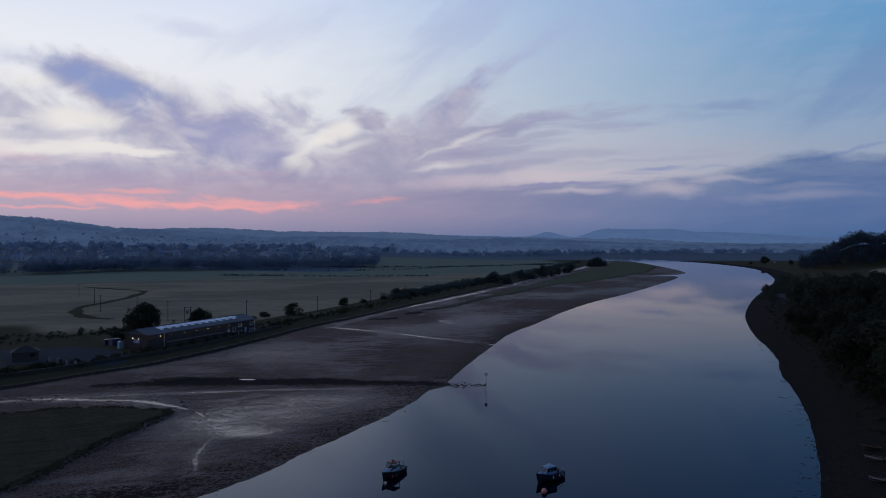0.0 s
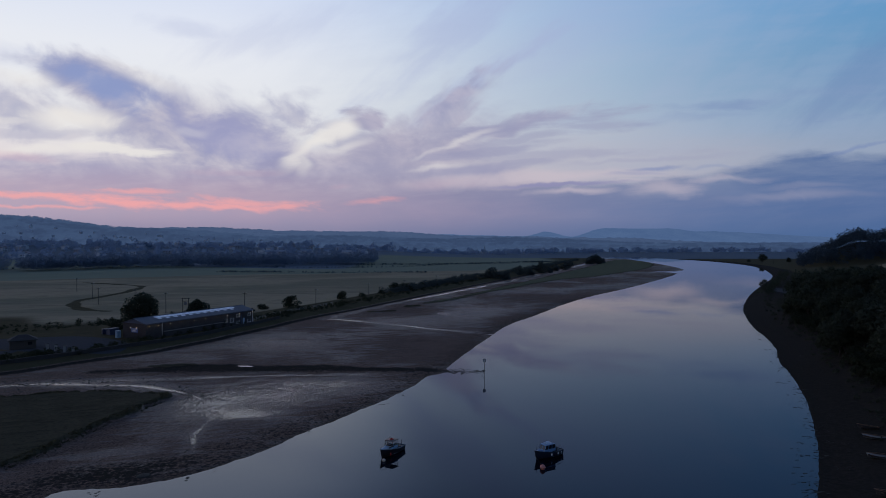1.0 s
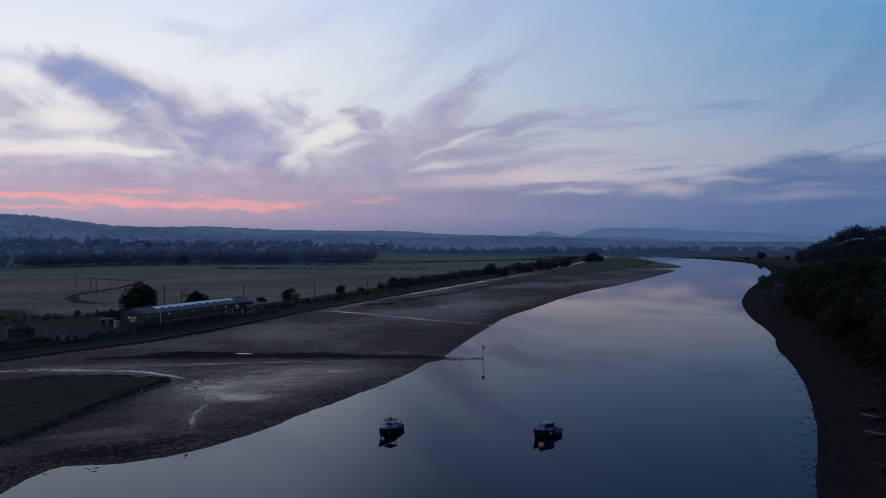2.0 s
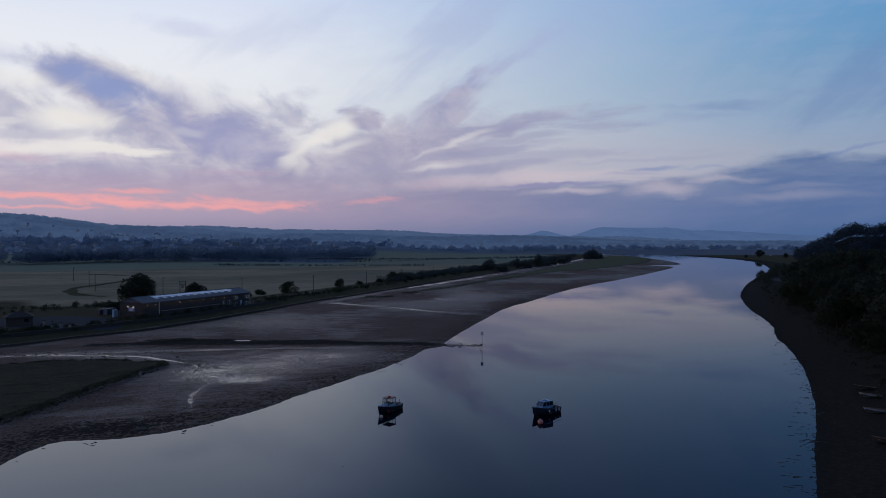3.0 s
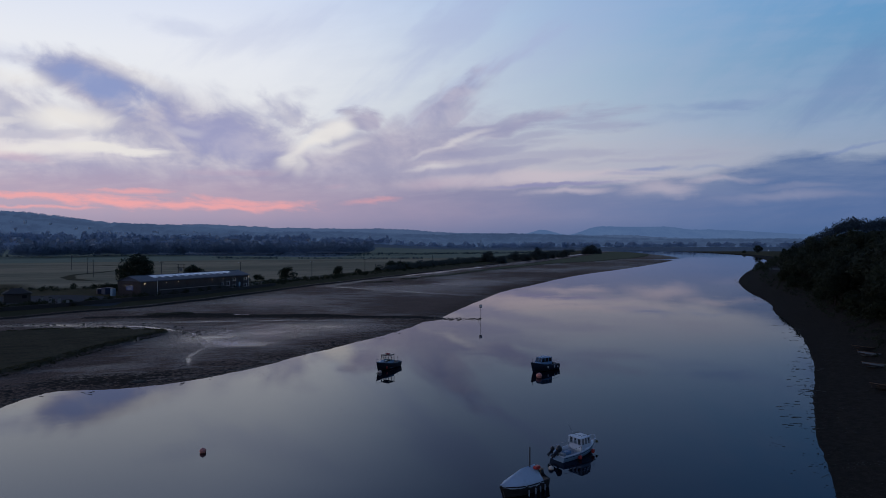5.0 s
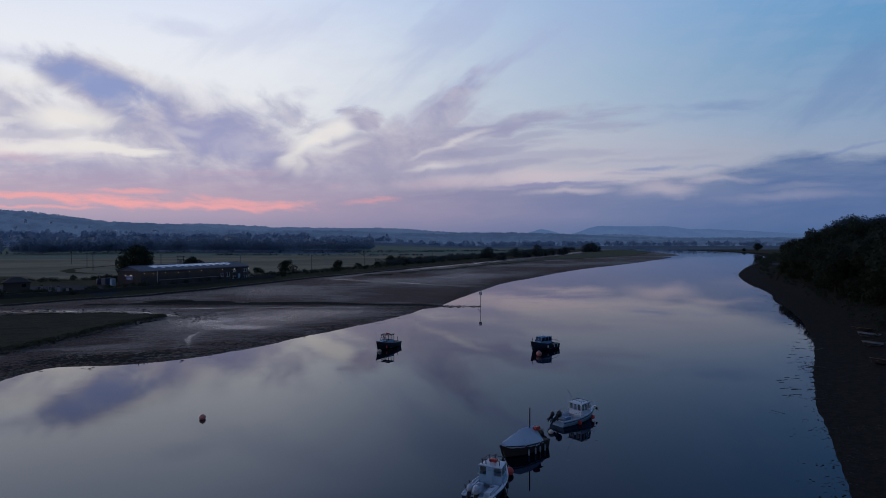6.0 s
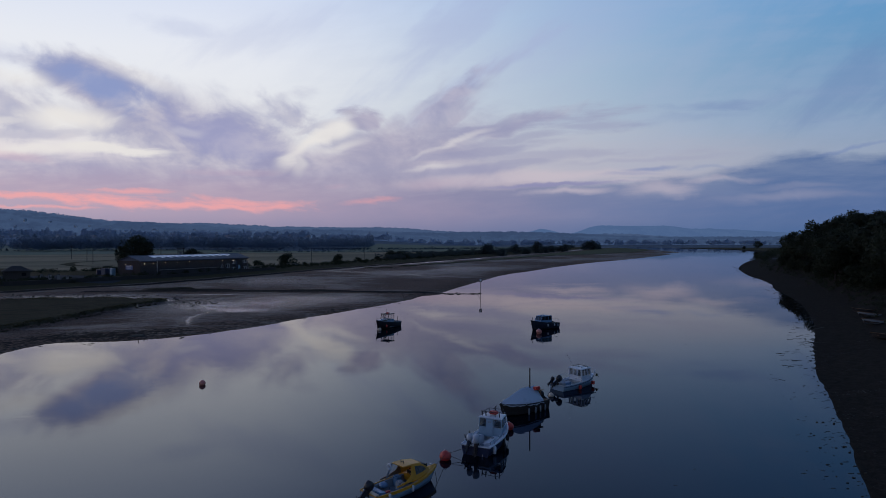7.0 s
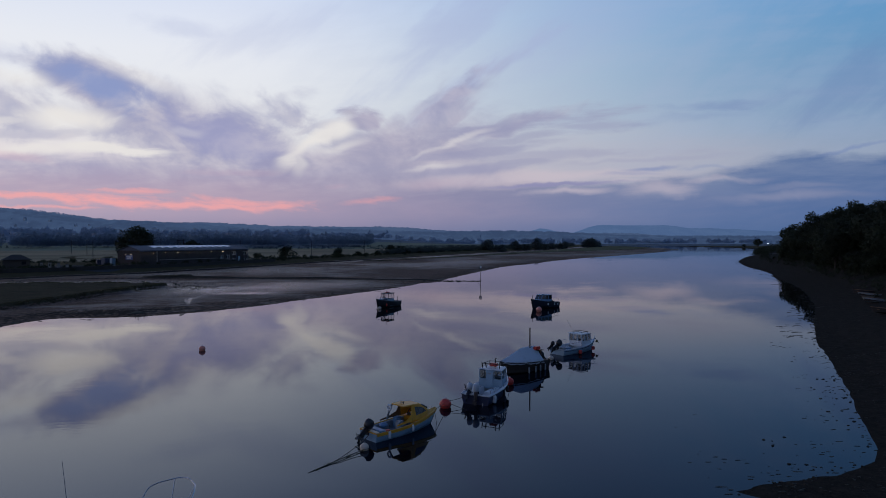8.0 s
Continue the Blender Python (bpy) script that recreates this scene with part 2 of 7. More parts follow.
# pink afterglow along the western horizon
flush = joined(
    times(cloud(-4.87, 0.72, 3.75, 0.32, -2, "puff", 0.9, 0.3), 0.5),
    times(cloud(-6.7, 1.33, 0.54, 0.08, -9, "streak", 0.8, 0.5), 0.8),
    times(cloud(-3.35, 1.04, 0.8, 0.06, 0, "streak", 0.8, 0.6), 0.5),
    times(cloud(-1.57, 0.82, 0.21, 0.05, 4, "puff", 0.8, 0.6), 0.6),
    times(cloud(-0.05, 0.88, 0.54, 0.09, 3, "puff", 0.9, 0.5), 0.4))
sky = W.mix(times(flush, 0.34), sky, lin(210, 170, 186))
glow = joined(
    times(cloud(-6.3, 0.71, 1.21, 0.04, -1, "ember", 0.95, 0.8), 0.85),
    times(cloud(-5.23, 0.63, 1.16, 0.06, -4, "ember", 0.95, 0.8), 0.95),
    times(cloud(-6.39, 0.53, 0.85, 0.02, -1, "ember", 0.95, 0.6), 0.7),
    times(cloud(-3.84, 0.56, 1.16, 0.04, -3, "ember", 0.95, 0.8), 0.85),
    times(cloud(-3.09, 0.59, 0.76, 0.05, -2, "ember", 0.95, 0.8), 0.75),
    times(cloud(-2.59, 0.52, 0.39, 0.05, 2, "ember", 0.95, 0.7), 0.8),
    times(cloud(-4.78, 0.78, 0.46, 0.03, -1, "ember", 0.95, 0.7), 0.7),
    times(cloud(-3.64, 0.66, 0.12, 0.04, -10, "ember", 0.95, 0.7), 0.5),
    times(cloud(-1.01, 0.61, 0.29, 0.04, 5, "ember", 0.95, 0.7), 0.5),
    times(cloud(-5.76, 0.68, 0.8, 0.07, -2, "ember", 0.95, 0.6), 0.4))
sky = W.mix(times(glow, 0.84), sky, lin(247, 168, 166))
# thickening towards the horizon
thick = W.mix(W.step(AZ, -20.0, 22.0), lin(118, 124, 156), lin(72, 101, 146))
sky = W.mix(times(W.step(EL, 2.6, -0.6), 0.85), sky, thick)
# the east behind the camera is darker, and so is what lies under the horizon
sky = W.mix(times(W.step(W.math("ABSOLUTE", AZ), 60.0, 150.0), 0.55), sky, lin(70, 88, 130))
sky = W.mix(W.step(EL, -0.5, -4.0), sky, lin(40, 44, 54))
background = W.node("ShaderNodeBackground")
W.put(background.inputs[0], sky)
background.inputs[1].default_value = 1.0
W.put(W.node("ShaderNodeOutputWorld").inputs[0], background.outputs[0])

# what is left of the sun: a faint glow from beyond the western edge of the view
sun = new("sun", bpy.data.lights.new("sun", "SUN"))
sun.data.energy, sun.data.angle, sun.data.color = 0.05, radians(10), (1.0, 0.72, 0.62)
sun.matrix_world = look((-330, 120, 25), (0, 0, 0))
# ---- materials ----
def material(name):
    m = bpy.data.materials.new(name)
    m.use_nodes = True
    t = Tree(m.node_tree)
    bsdf = t.node("ShaderNodeBsdfPrincipled")
    t.put(t.node("ShaderNodeOutputMaterial").inputs[0], bsdf.outputs[0])
    return m, t, bsdf


def painted(name, rgb, rough=0.5, metal=0.0, wear=0.25, scale=3.0, bump=0.15, dirt=(0.06, 0.055, 0.05)):
    """Paint, plastic, cloth or bare metal with stains and fine grain; rgb is linear."""
    m, t, b = material(name)
    co = t.node("ShaderNodeTexCoord").outputs["Object"]
    big = t.noise(co, scale, 5.0, 0.6, 0.4)
    fine = t.noise(co, scale * 14, 3.0, 0.6)
    stain = t.step(big, 0.50, 0.80)
    col = t.mix(t.math("MULTIPLY", stain, wear), (*rgb, 1), (*dirt, 1))
    col = t.mix(t.math("MULTIPLY", fine, 0.25 * wear + 0.05), col, tuple(0.6 * c for c in rgb) + (1,))
    t.put(b.inputs["Base Color"], col)
    t.put(b.inputs["Roughness"], t.math("ADD", rough - 0.08, t.math("MULTIPLY", big, 0.2)))
    b.inputs["Metallic"].default_value = metal
    t.put(b.inputs["Normal"], t.bump(fine, bump, 0.01))
    return m


def foliage(name, rgb, rgb2, through_part=0.35):
    m, t, b = material(name)
    tone = t.node("ShaderNodeObjectInfo").outputs["Random"]
    isl = t.node("ShaderNodeNewGeometry").outputs["Random Per Island"]
    patch = t.noise(t.place(), 0.35, 3.0, 0.6)
    f = t.math("ADD", t.math("MULTIPLY", isl, 0.4), t.math("MULTIPLY", t.math("ADD", tone, patch), 0.3))
    colour = t.mix(f, (*rgb, 1), (*rgb2, 1))
    t.put(b.inputs["Base Color"], colour)
    b.inputs["Roughness"].default_value = 0.75
    b.inputs["Specular IOR Level"].default_value = 0.12
    # leaves let light through
    lit_through = t.node("ShaderNodeBsdfTranslucent")
    t.put(lit_through.inputs["Color"], colour)
    leaf = t.node("ShaderNodeMixShader")
    t.put(leaf.inputs[0], through_part), t.put(leaf.inputs[1], b.outputs[0]), t.put(leaf.inputs[2], lit_through.outputs[0])
    t.put(t.t.nodes["Material Output"].inputs[0], leaf.outputs[0])
    return m


def lamp_glass(name, rgb, strength):
    m, t, b = material(name)
    b.inputs["Base Color"].default_value = (*rgb, 1)
    b.inputs["Emission Color"].default_value = (*rgb, 1)
    b.inputs["Emission Strength"].default_value = strength
    return m


def pane_material(name, clear=0.0):
    """Window glass: dark and glossy, or partly clear to see through."""
    m, t, b = material(name)
    b.inputs["Base Color"].default_value = (0.015, 0.018, 0.022, 1)
    t.put(b.inputs["Roughness"], t.math("MULTIPLY_ADD", t.noise(t.place(), 2.0), 0.08, 0.03))
    b.inputs["Specular IOR Level"].default_value = 0.6
    b.inputs["Alpha"].default_value = 1.0 - clear
    return m


# river: still, murky, nearly a mirror
M_WATER = bpy.data.materials.new("river_water")
M_WATER.use_nodes = True
t = Tree(M_WATER.node_tree)
co = t.place()
cat_paws = t.step(t.noise(t.scaled(co, 0.5, 1.0, 1.0), 0.035, 4.0, 0.6, 0.5), 0.52, 0.68)
rip = t.noise(t.scaled(co, 0.45, 1.3, 1.0, 8), 1.6, 3.0, 0.55)
swell = t.noise(t.scaled(co, 0.5, 1.0, 1.0, -10), 0.22, 2.0, 0.5)
h = t.math("ADD", t.math("MULTIPLY", rip, t.math("MULTIPLY_ADD", cat_paws, 0.6, 0.25)), t.math("MULTIPLY", swell, 1.2))
patches = t.step(t.noise(t.scaled(co, 0.6, 1.0, 1.0, 15), 0.11, 3.0, 0.6), 0.50, 0.64)
wavelets = t.noise(t.scaled(co, 0.22, 1.0, 1.0, 4), 4.5, 2.0, 0.5)
h = t.math("ADD", h, t.math("MULTIPLY", wavelets, t.math("MULTIPLY_ADD", patches, 1.1, 0.12)))
ripples = t.bump(h, 0.04, 0.05)
# reflection raised over the west, standing in for polarised skylight that dims the east
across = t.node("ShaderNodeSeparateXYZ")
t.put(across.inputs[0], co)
west_shine = t.step(t.math("ADD", across.outputs[0], t.math("MULTIPLY", across.outputs[1], 0.10)), 10.0, -14.0)
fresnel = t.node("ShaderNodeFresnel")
t.put(fresnel.inputs["IOR"], t.math("MULTIPLY_ADD", west_shine, 0.25, 1.20))
t.put(fresnel.inputs["Normal"], ripples)
body = t.node("ShaderNodeBsdfDiffuse")
body.inputs["Color"].default_value = (0.0020, 0.0032, 0.0065, 1)
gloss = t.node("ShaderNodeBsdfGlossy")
# steep reflections tinted blue in the gloss colour, to darken the mirrored sky
t.put(gloss.inputs["Color"], t.mix(t.step(fresnel.outputs[0], 0.04, 0.55), t.mix(west_shine, (0.61, 0.75, 1.0, 1), (0.80, 0.88, 1.0, 1)), (0.96, 0.93, 0.93, 1)))
t.put(gloss.inputs["Roughness"], t.math("MULTIPLY_ADD", cat_paws, 0.02, 0.008))
t.put(gloss.inputs["Normal"], ripples)
both = t.node("ShaderNodeMixShader")
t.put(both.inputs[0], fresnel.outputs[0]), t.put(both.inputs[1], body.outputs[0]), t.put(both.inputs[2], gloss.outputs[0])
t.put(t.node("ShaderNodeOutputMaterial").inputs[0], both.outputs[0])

# the ground sheet: river mud, wet film, weed, salt marsh, grass, tilled field, gravel
M_GROUND, t, b = material("estuary_ground")
co = t.place()
g_big = t.noise(co, 0.03, 5.0, 0.6, 0.5)
g_mid = t.noise(co, 0.22, 5.0, 0.62, 0.3)
g_fine = t.noise(co, 1.6, 4.0, 0.65)
g_grain = t.noise(co, 7.0, 3.0, 0.6)
streak = t.noise(t.scaled(co, 0.25, 1.0, 1.0, 20), 0.5, 5.0, 0.65, 0.8)
mud = t.mix(t.step(g_big, 0.35, 0.65), t.mix(g_mid, (0.205, 0.138, 0.104, 1), (0.155, 0.103, 0.076, 1)), (0.122, 0.081, 0.060, 1))
mud = t.mix(t.step(g_fine, 0.50, 0.78), mud, (0.080, 0.056, 0.045, 1))
mud = t.mix(t.math("MULTIPLY", t.step(g_grain, 0.50, 0.62), 0.75), mud, (0.036, 0.027, 0.022, 1))
pitted = t.noise(co, 3.2, 5.0, 0.7)
mud = t.mix(t.math("MULTIPLY", t.step(pitted, 0.52, 0.60), 0.6), mud, (0.030, 0.022, 0.018, 1))
mud = t.mix(t.math("MULTIPLY", t.step(pitted, 0.46, 0.38), 0.35), mud, (0.27, 0.19, 0.15, 1))
mud = t.mix(t.math("MULTIPLY", t.step(streak, 0.50, 0.66), 0.55), mud, (0.060, 0.044, 0.036, 1))
grass = t.mix(g_mid, (0.040, 0.036, 0.022, 1), (0.092, 0.078, 0.048, 1))
grass = t.mix(t.math("MULTIPLY", t.step(streak, 0.48, 0.66), 0.6), grass, (0.030, 0.031, 0.019, 1))
grass = t.mix(t.step(g_fine, 0.45, 0.8), grass, (0.032, 0.028, 0.018, 1))
# far saltings: their own green, paled by haze put into the colour
far_marsh = t.mix(g_mid, (0.088, 0.092, 0.052, 1), (0.140, 0.136, 0.080, 1))
far_marsh = t.mix(t.step(g_fine, 0.50, 0.8), far_marsh, (0.060, 0.064, 0.038, 1))
meadow = t.mix(g_big, (0.160, 0.184, 0.128, 1), (0.220, 0.228, 0.155, 1))
rows = t.noise(t.scaled(co, 1.0, 0.06, 1.0, 24), 0.35, 3.0, 0.6)
crop = t.mix(t.math("MULTIPLY_ADD", g_big, 0.7, t.math("MULTIPLY", rows, 0.4)), (0.345, 0.272, 0.170, 1), (0.275, 0.226, 0.140, 1))
plots = t.noise(t.scaled(co, 0.55, 1.1, 1.0, 12), 0.016, 4.0, 0.62, 0.6)
crop = t.mix(t.math("MULTIPLY", t.step(plots, 0.40, 0.60), 0.9), crop, (0.198, 0.172, 0.108, 1))
tussock = t.noise(t.scaled(co, 0.35, 1.0, 1.0, 10), 0.30, 7.0, 0.72)
crop = t.mix(t.math("MULTIPLY", t.step(tussock, 0.50, 0.64), 0.45), crop, (0.120, 0.106, 0.066, 1))
crop = t.mix(t.step(g_mid, 0.55, 0.8), crop, (0.232, 0.200, 0.126, 1))
rough_grass = t.mix(g_mid, (0.040, 0.037, 0.020, 1), (0.094, 0.078, 0.042, 1))
weed = t.mix(t.step(t.math("MULTIPLY_ADD", g_grain, 0.5, t.math("MULTIPLY", g_fine, 0.5)), 0.32, 0.74), (0.018, 0.016, 0.013, 1), (0.044, 0.037, 0.029, 1))
gravel = t.mix(g_fine, (0.070, 0.072, 0.076, 1), (0.046, 0.047, 0.050, 1))
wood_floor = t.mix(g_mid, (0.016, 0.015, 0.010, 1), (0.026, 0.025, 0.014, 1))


def edge(name, lo=0.35, hi=0.65, amount=0.35):
    a = t.math("ADD", t.attr(name), t.math("MULTIPLY", t.math("SUBTRACT", g_fine, 0.5), amount))
    return t.step(a, lo, hi)


is_field, is_crop, is_weed = edge("field"), edge("crop", amount=0.2), edge("weed", 0.25, 0.75, 2.0)
# blue-grey ground: the haze over town and far valley put into its colour
hazed_ground = t.mix(g_mid, (0.105, 0.132, 0.150, 1), (0.145, 0.175, 0.195, 1))
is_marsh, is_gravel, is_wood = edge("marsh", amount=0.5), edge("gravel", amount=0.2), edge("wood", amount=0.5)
col = t.mix(is_field, mud, rough_grass)
col = t.mix(is_crop, col, t.mix(edge("meadow"), crop, meadow))
col = t.mix(is_weed, col, weed)
col = t.mix(is_marsh, col, t.mix(t.attr("far_marsh"), grass, far_marsh))
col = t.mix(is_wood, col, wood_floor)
col = t.mix(is_gravel, col, gravel)
col = t.mix(edge("town"), col, hazed_ground)
t.put(b.inputs["Base Color"], col)
# wetness: films of water lying on the mud
dry = t.math("MAXIMUM", t.math("MAXIMUM", is_field, is_marsh), t.math("MAXIMUM", is_gravel, is_wood))
speckle = t.noise(t.scaled(co, 0.6, 1.0, 1.0, 20), 4.5, 7.0, 0.80, 0.3)
film = t.math("ADD", t.attr("wet"), t.math("MULTIPLY", t.math("SUBTRACT", streak, 0.5), 0.6))
film = t.step(t.math("ADD", film, t.math("MULTIPLY", t.math("SUBTRACT", speckle, 0.5), 3.2)), 0.65, 0.83)
film = t.math("MULTIPLY", film, t.math("SUBTRACT", 1.0, t.math("MAXIMUM", dry, is_weed), clamp=True))
sheen = t.step(t.math("ADD", t.attr("wet"), t.math("MULTIPLY", t.math("SUBTRACT", t.math("ADD", streak, g_big), 1.0), 2.0)), 0.12, 0.62)
damp = t.math("ADD", t.math("MULTIPLY_ADD", sheen, -0.32, 0.92), t.math("MULTIPLY", t.math("SUBTRACT", g_fine, 0.5), 0.5))
rgh = t.math("MULTIPLY_ADD", film, -0.60, damp)
rgh = t.math("MAXIMUM", rgh, t.math("MULTIPLY", t.math("MAXIMUM", dry, is_weed), 0.95))
t.put(b.inputs["Roughness"], t.math("MAXIMUM", rgh, 0.07))
matte = t.math("MAXIMUM", dry, is_weed)
t.put(b.inputs["Specular IOR Level"], t.math("MULTIPLY_ADD", film, 0.42, t.math("MULTIPLY_ADD", t.math("MULTIPLY", sheen, t.math("SUBTRACT", 1.0, matte)), 0.22, 0.012)))
relief = t.math("ADD", t.math("MULTIPLY", g_fine, 0.7), t.math("MULTIPLY", g_grain, 0.3))
relief = t.math("MULTIPLY", relief, t.math("MULTIPLY_ADD", film, -0.9, 1.0))
firm = t.math("MULTIPLY_ADD", t.math("MAXIMUM", dry, is_weed), 0.45, 0.55)
t.put(b.inputs["Normal"], t.bump(t.math("MULTIPLY", relief, firm), 0.75, 0.25))

# far ridges: the haze of the air is put into a glowing blue colour
def hazed_ridge(name, low, high):
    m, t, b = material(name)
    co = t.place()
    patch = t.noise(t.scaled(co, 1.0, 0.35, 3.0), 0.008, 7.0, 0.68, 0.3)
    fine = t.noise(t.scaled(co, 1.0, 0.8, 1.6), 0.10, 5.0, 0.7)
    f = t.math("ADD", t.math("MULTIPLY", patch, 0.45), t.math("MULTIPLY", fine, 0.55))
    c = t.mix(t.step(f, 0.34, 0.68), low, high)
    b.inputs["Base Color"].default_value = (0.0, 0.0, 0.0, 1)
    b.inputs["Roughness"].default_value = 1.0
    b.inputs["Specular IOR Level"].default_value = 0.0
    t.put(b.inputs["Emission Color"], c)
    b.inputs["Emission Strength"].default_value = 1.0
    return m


M_RIDGE_NEAR = hazed_ridge("ridge_near", lin(55, 73, 104), lin(64, 84, 116))
M_RIDGE_WOOD_MID = hazed_ridge("ridge_wood_middle", lin(56, 73, 105), lin(64, 82, 114))
M_RIDGE_WOOD = hazed_ridge("ridge_wood", lin(50, 67, 97), lin(58, 76, 107))
M_RIDGE_MID = hazed_ridge("ridge_mid", lin(62, 80, 113), lin(71, 90, 122))
M_RIDGE_FAR = hazed_ridge("ridge_far", lin(70, 94, 134), lin(80, 104, 142))

M_LEAF_DARK = foliage("leaf_dark", (0.027, 0.034, 0.023), (0.048, 0.058, 0.034))
M_LEAF_HEDGE = foliage("leaf_hedge", (0.018, 0.023, 0.013), (0.036, 0.044, 0.023))
# distant foliage: haze put into the leaf colour, paler and bluer farther off
M_LEAF_FAR_HAZED = foliage("leaf_far_hazed", (0.140, 0.188, 0.252), (0.150, 0.200, 0.266), 0.5)
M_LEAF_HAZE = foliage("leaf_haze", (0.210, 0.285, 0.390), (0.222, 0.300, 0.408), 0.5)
M_LEAF_MID_HAZED = foliage("leaf_mid_hazed", (0.046, 0.060, 0.058), (0.070, 0.086, 0.080), 0.5)
M_BARK = painted("bark", (0.035, 0.030, 0.025), 0.9, wear=0.5, bump=0.6)
# leaf colour with a little distance haze mixed in
M_LEAF_HILL_HAZED = foliage("leaf_hill_hazed", (0.036, 0.052, 0.066), (0.048, 0.066, 0.080), 0.5)
# ---- plan of the place ----
K = 1.1  # plan units to metres


def plan(*points):
    return np.array(points, float) * K


def smooth(x, lo, hi):
    u = np.clip((x - lo) / (hi - lo), 0, 1)
    return u * u * (3 - 2 * u)


def line_distance(x, y, pts):
    """Distance to an open line, and on which side: +1 left of its way, -1 right."""
    best, side = np.full(x.shape, 1e18), np.ones(x.shape)
    for (ax, ay), (bx, by) in zip(pts[:-1], pts[1:]):
        dx, dy = bx - ax, by - ay
        u = np.clip(((x - ax) * dx + (y - ay) * dy) / (dx * dx + dy * dy), 0, 1)
        d = (x - ax - u * dx) ** 2 + (y - ay - u * dy) ** 2
        s = np.sign(dx * (y - ay) - dy * (x - ax))
        near = d < best
        best, side = np.where(near, d, best), np.where(near, s, side)
    return np.sqrt(best), side


def inside(x, y, pts):
    hit = np.zeros(x.shape, bool)
    for (ax, ay), (bx, by) in zip(pts, np.roll(pts, -1, axis=0)):
        cross = ((ay > y) != (by > y)) & (x < (bx - ax) * (y - ay) / (by - ay + 1e-12) + ax)
        hit ^= cross
    return hit


def area_distance(x, y, pts):
    """Signed distance to a closed outline, positive inside."""
    d, _ = line_distance(x, y, np.vstack([pts, pts[:1]]))
    return np.where(inside(x, y, pts), d, -d)


def rounded(pts, closed=False, turns=2):
    """Corner cutting, to make a plan line run smoothly."""
    for _ in range(turns):
        nxt = np.roll(pts, -1, axis=0) if closed else pts[1:]
        cur = pts if closed else pts[:-1]
        cut = np.stack([0.75 * cur + 0.25 * nxt, 0.25 * cur + 0.75 * nxt], 1).reshape(-1, 2)
        pts = cut if closed else np.vstack([pts[:1], cut, pts[-1:]])
    return pts


SHORE_WEST = rounded(plan(
    (-150, -260), (-85, -40), (-60, 30), (-44.4, 63.8), (-44.2, 68), (-43.6, 71.8), (-40.4, 72.3), (-37.2, 72.7), (-34.2, 74), (-29.2, 77.8), (-25.3, 83.8), (-22, 90), (-16.3, 101), (-13.4, 106.8),
    (-9.2, 115), (-6.3, 120.5), (-4.4, 127.5), (-3.4, 131.6), (1.2, 140.2), (4.4, 153.7), (8.2, 166.8), (15.2, 189.8), (22, 213), (36, 240.6), (54.8, 283), (78, 326.3), (103, 364), (140.6, 428),
    (183, 504), (211, 560), (184, 577), (229.4, 588), (252, 678), (274.5, 840), (285, 980), (281, 1069)), turns=1)
SHORE_EAST = rounded(plan(
    (283, 1103), (349, 1075), (354, 953), (367, 882), (362, 801), (351, 720), (322, 632), (288, 553), (259, 492), (200, 395), (176.3, 356), (157.2, 323),
    (130.4, 273), (117.3, 244.6), (102.7, 208.4), (96.7, 189.3), (89.5, 168.4), (80.2, 150.4), (74.1, 133.2), (65.9, 113.8), (57.2, 96.5),
    (52.1, 86.9), (42, 70), (34, 56.8), (28.9, 46.1), (24.4, 37.3), (21.6, 32.4), (19.5, 28), (18, 25.4), (15, 23.5),
    (13, 23.0), (10.3, 22.3), (10.6, 21.9), (13, 20.5), (18, 16), (40, -30), (70, -260)), turns=1)
RIVER = np.vstack([SHORE_WEST, SHORE_EAST])
BANK_FOOT = rounded(plan(
    (-170, 40), (-128, 95), (-91.2, 130), (-83, 142), (-69.4, 160), (-57.3, 191.7), (-46.2, 230), (-35.5, 250), (-21, 288), (5, 352), (46, 450),
    (120, 630), (244, 962), (262, 1120)))
CREEK_HEAD = rounded(plan((-40.5, 222), (-30.5, 255), (-17.5, 289)))
CREEK = rounded(plan((-17.5, 289), (4.8, 336), (43.9, 425), (113.5, 592), (262, 1000)))
CREEK_MOUTH = rounded(plan((-40.8, 223.6), (-28.1, 218), (-15.8, 210), (2.8, 198), (14.7, 191.6)))
MARSH_LONG = rounded(plan((-10, 277), (4, 299), (20, 338), (40, 388), (65, 443), (104, 541), (147, 643), (197, 772), (264, 950), (268, 840), (253, 745), (204, 625), (172, 572), (150, 536), (119, 484), (87, 451), (61, 408), (41, 365), (26.5, 341), (12, 308), (4, 288), (-9, 274)), True)
MARSH_NEAR = rounded(plan((-120, 95), (-77.6, 110.5), (-65, 116.2), (-49.5, 114.2), (-47.7, 111.2), (-48.4, 107), (-50, 100.7), (-51.9, 91.2), (-52.3, 80.4), (-58, 70), (-85, 55)), True)
MARSH_ISLE = rounded(plan((-17, 262), (-11, 264), (-8, 270), (-13, 269)), True)
MARSH_ISLE_B = rounded(plan((-30, 243), (-19, 246), (-17, 250), (-26, 247)), True)
MOUND = rounded(plan((-66, 137.5), (-60, 137), (-52, 138.2), (-55, 140.5), (-63, 140.5)), True)
WEED_BAR = rounded(plan((-78, 131), (-63, 132.6), (-46, 133.4), (-22, 135.2), (1.5, 135.7), (0.3, 139.4), (-23, 140.5), (-48, 141.5), (-65, 138)), True)
STREAM = rounded(plan((-120, 108), (-84, 120), (-76, 123), (-59, 121.4), (-47.2, 116.5), (-42, 111)))
RILL = rounded(plan((-40, 108), (-36, 101), (-36.5, 92.7), (-33, 84)))
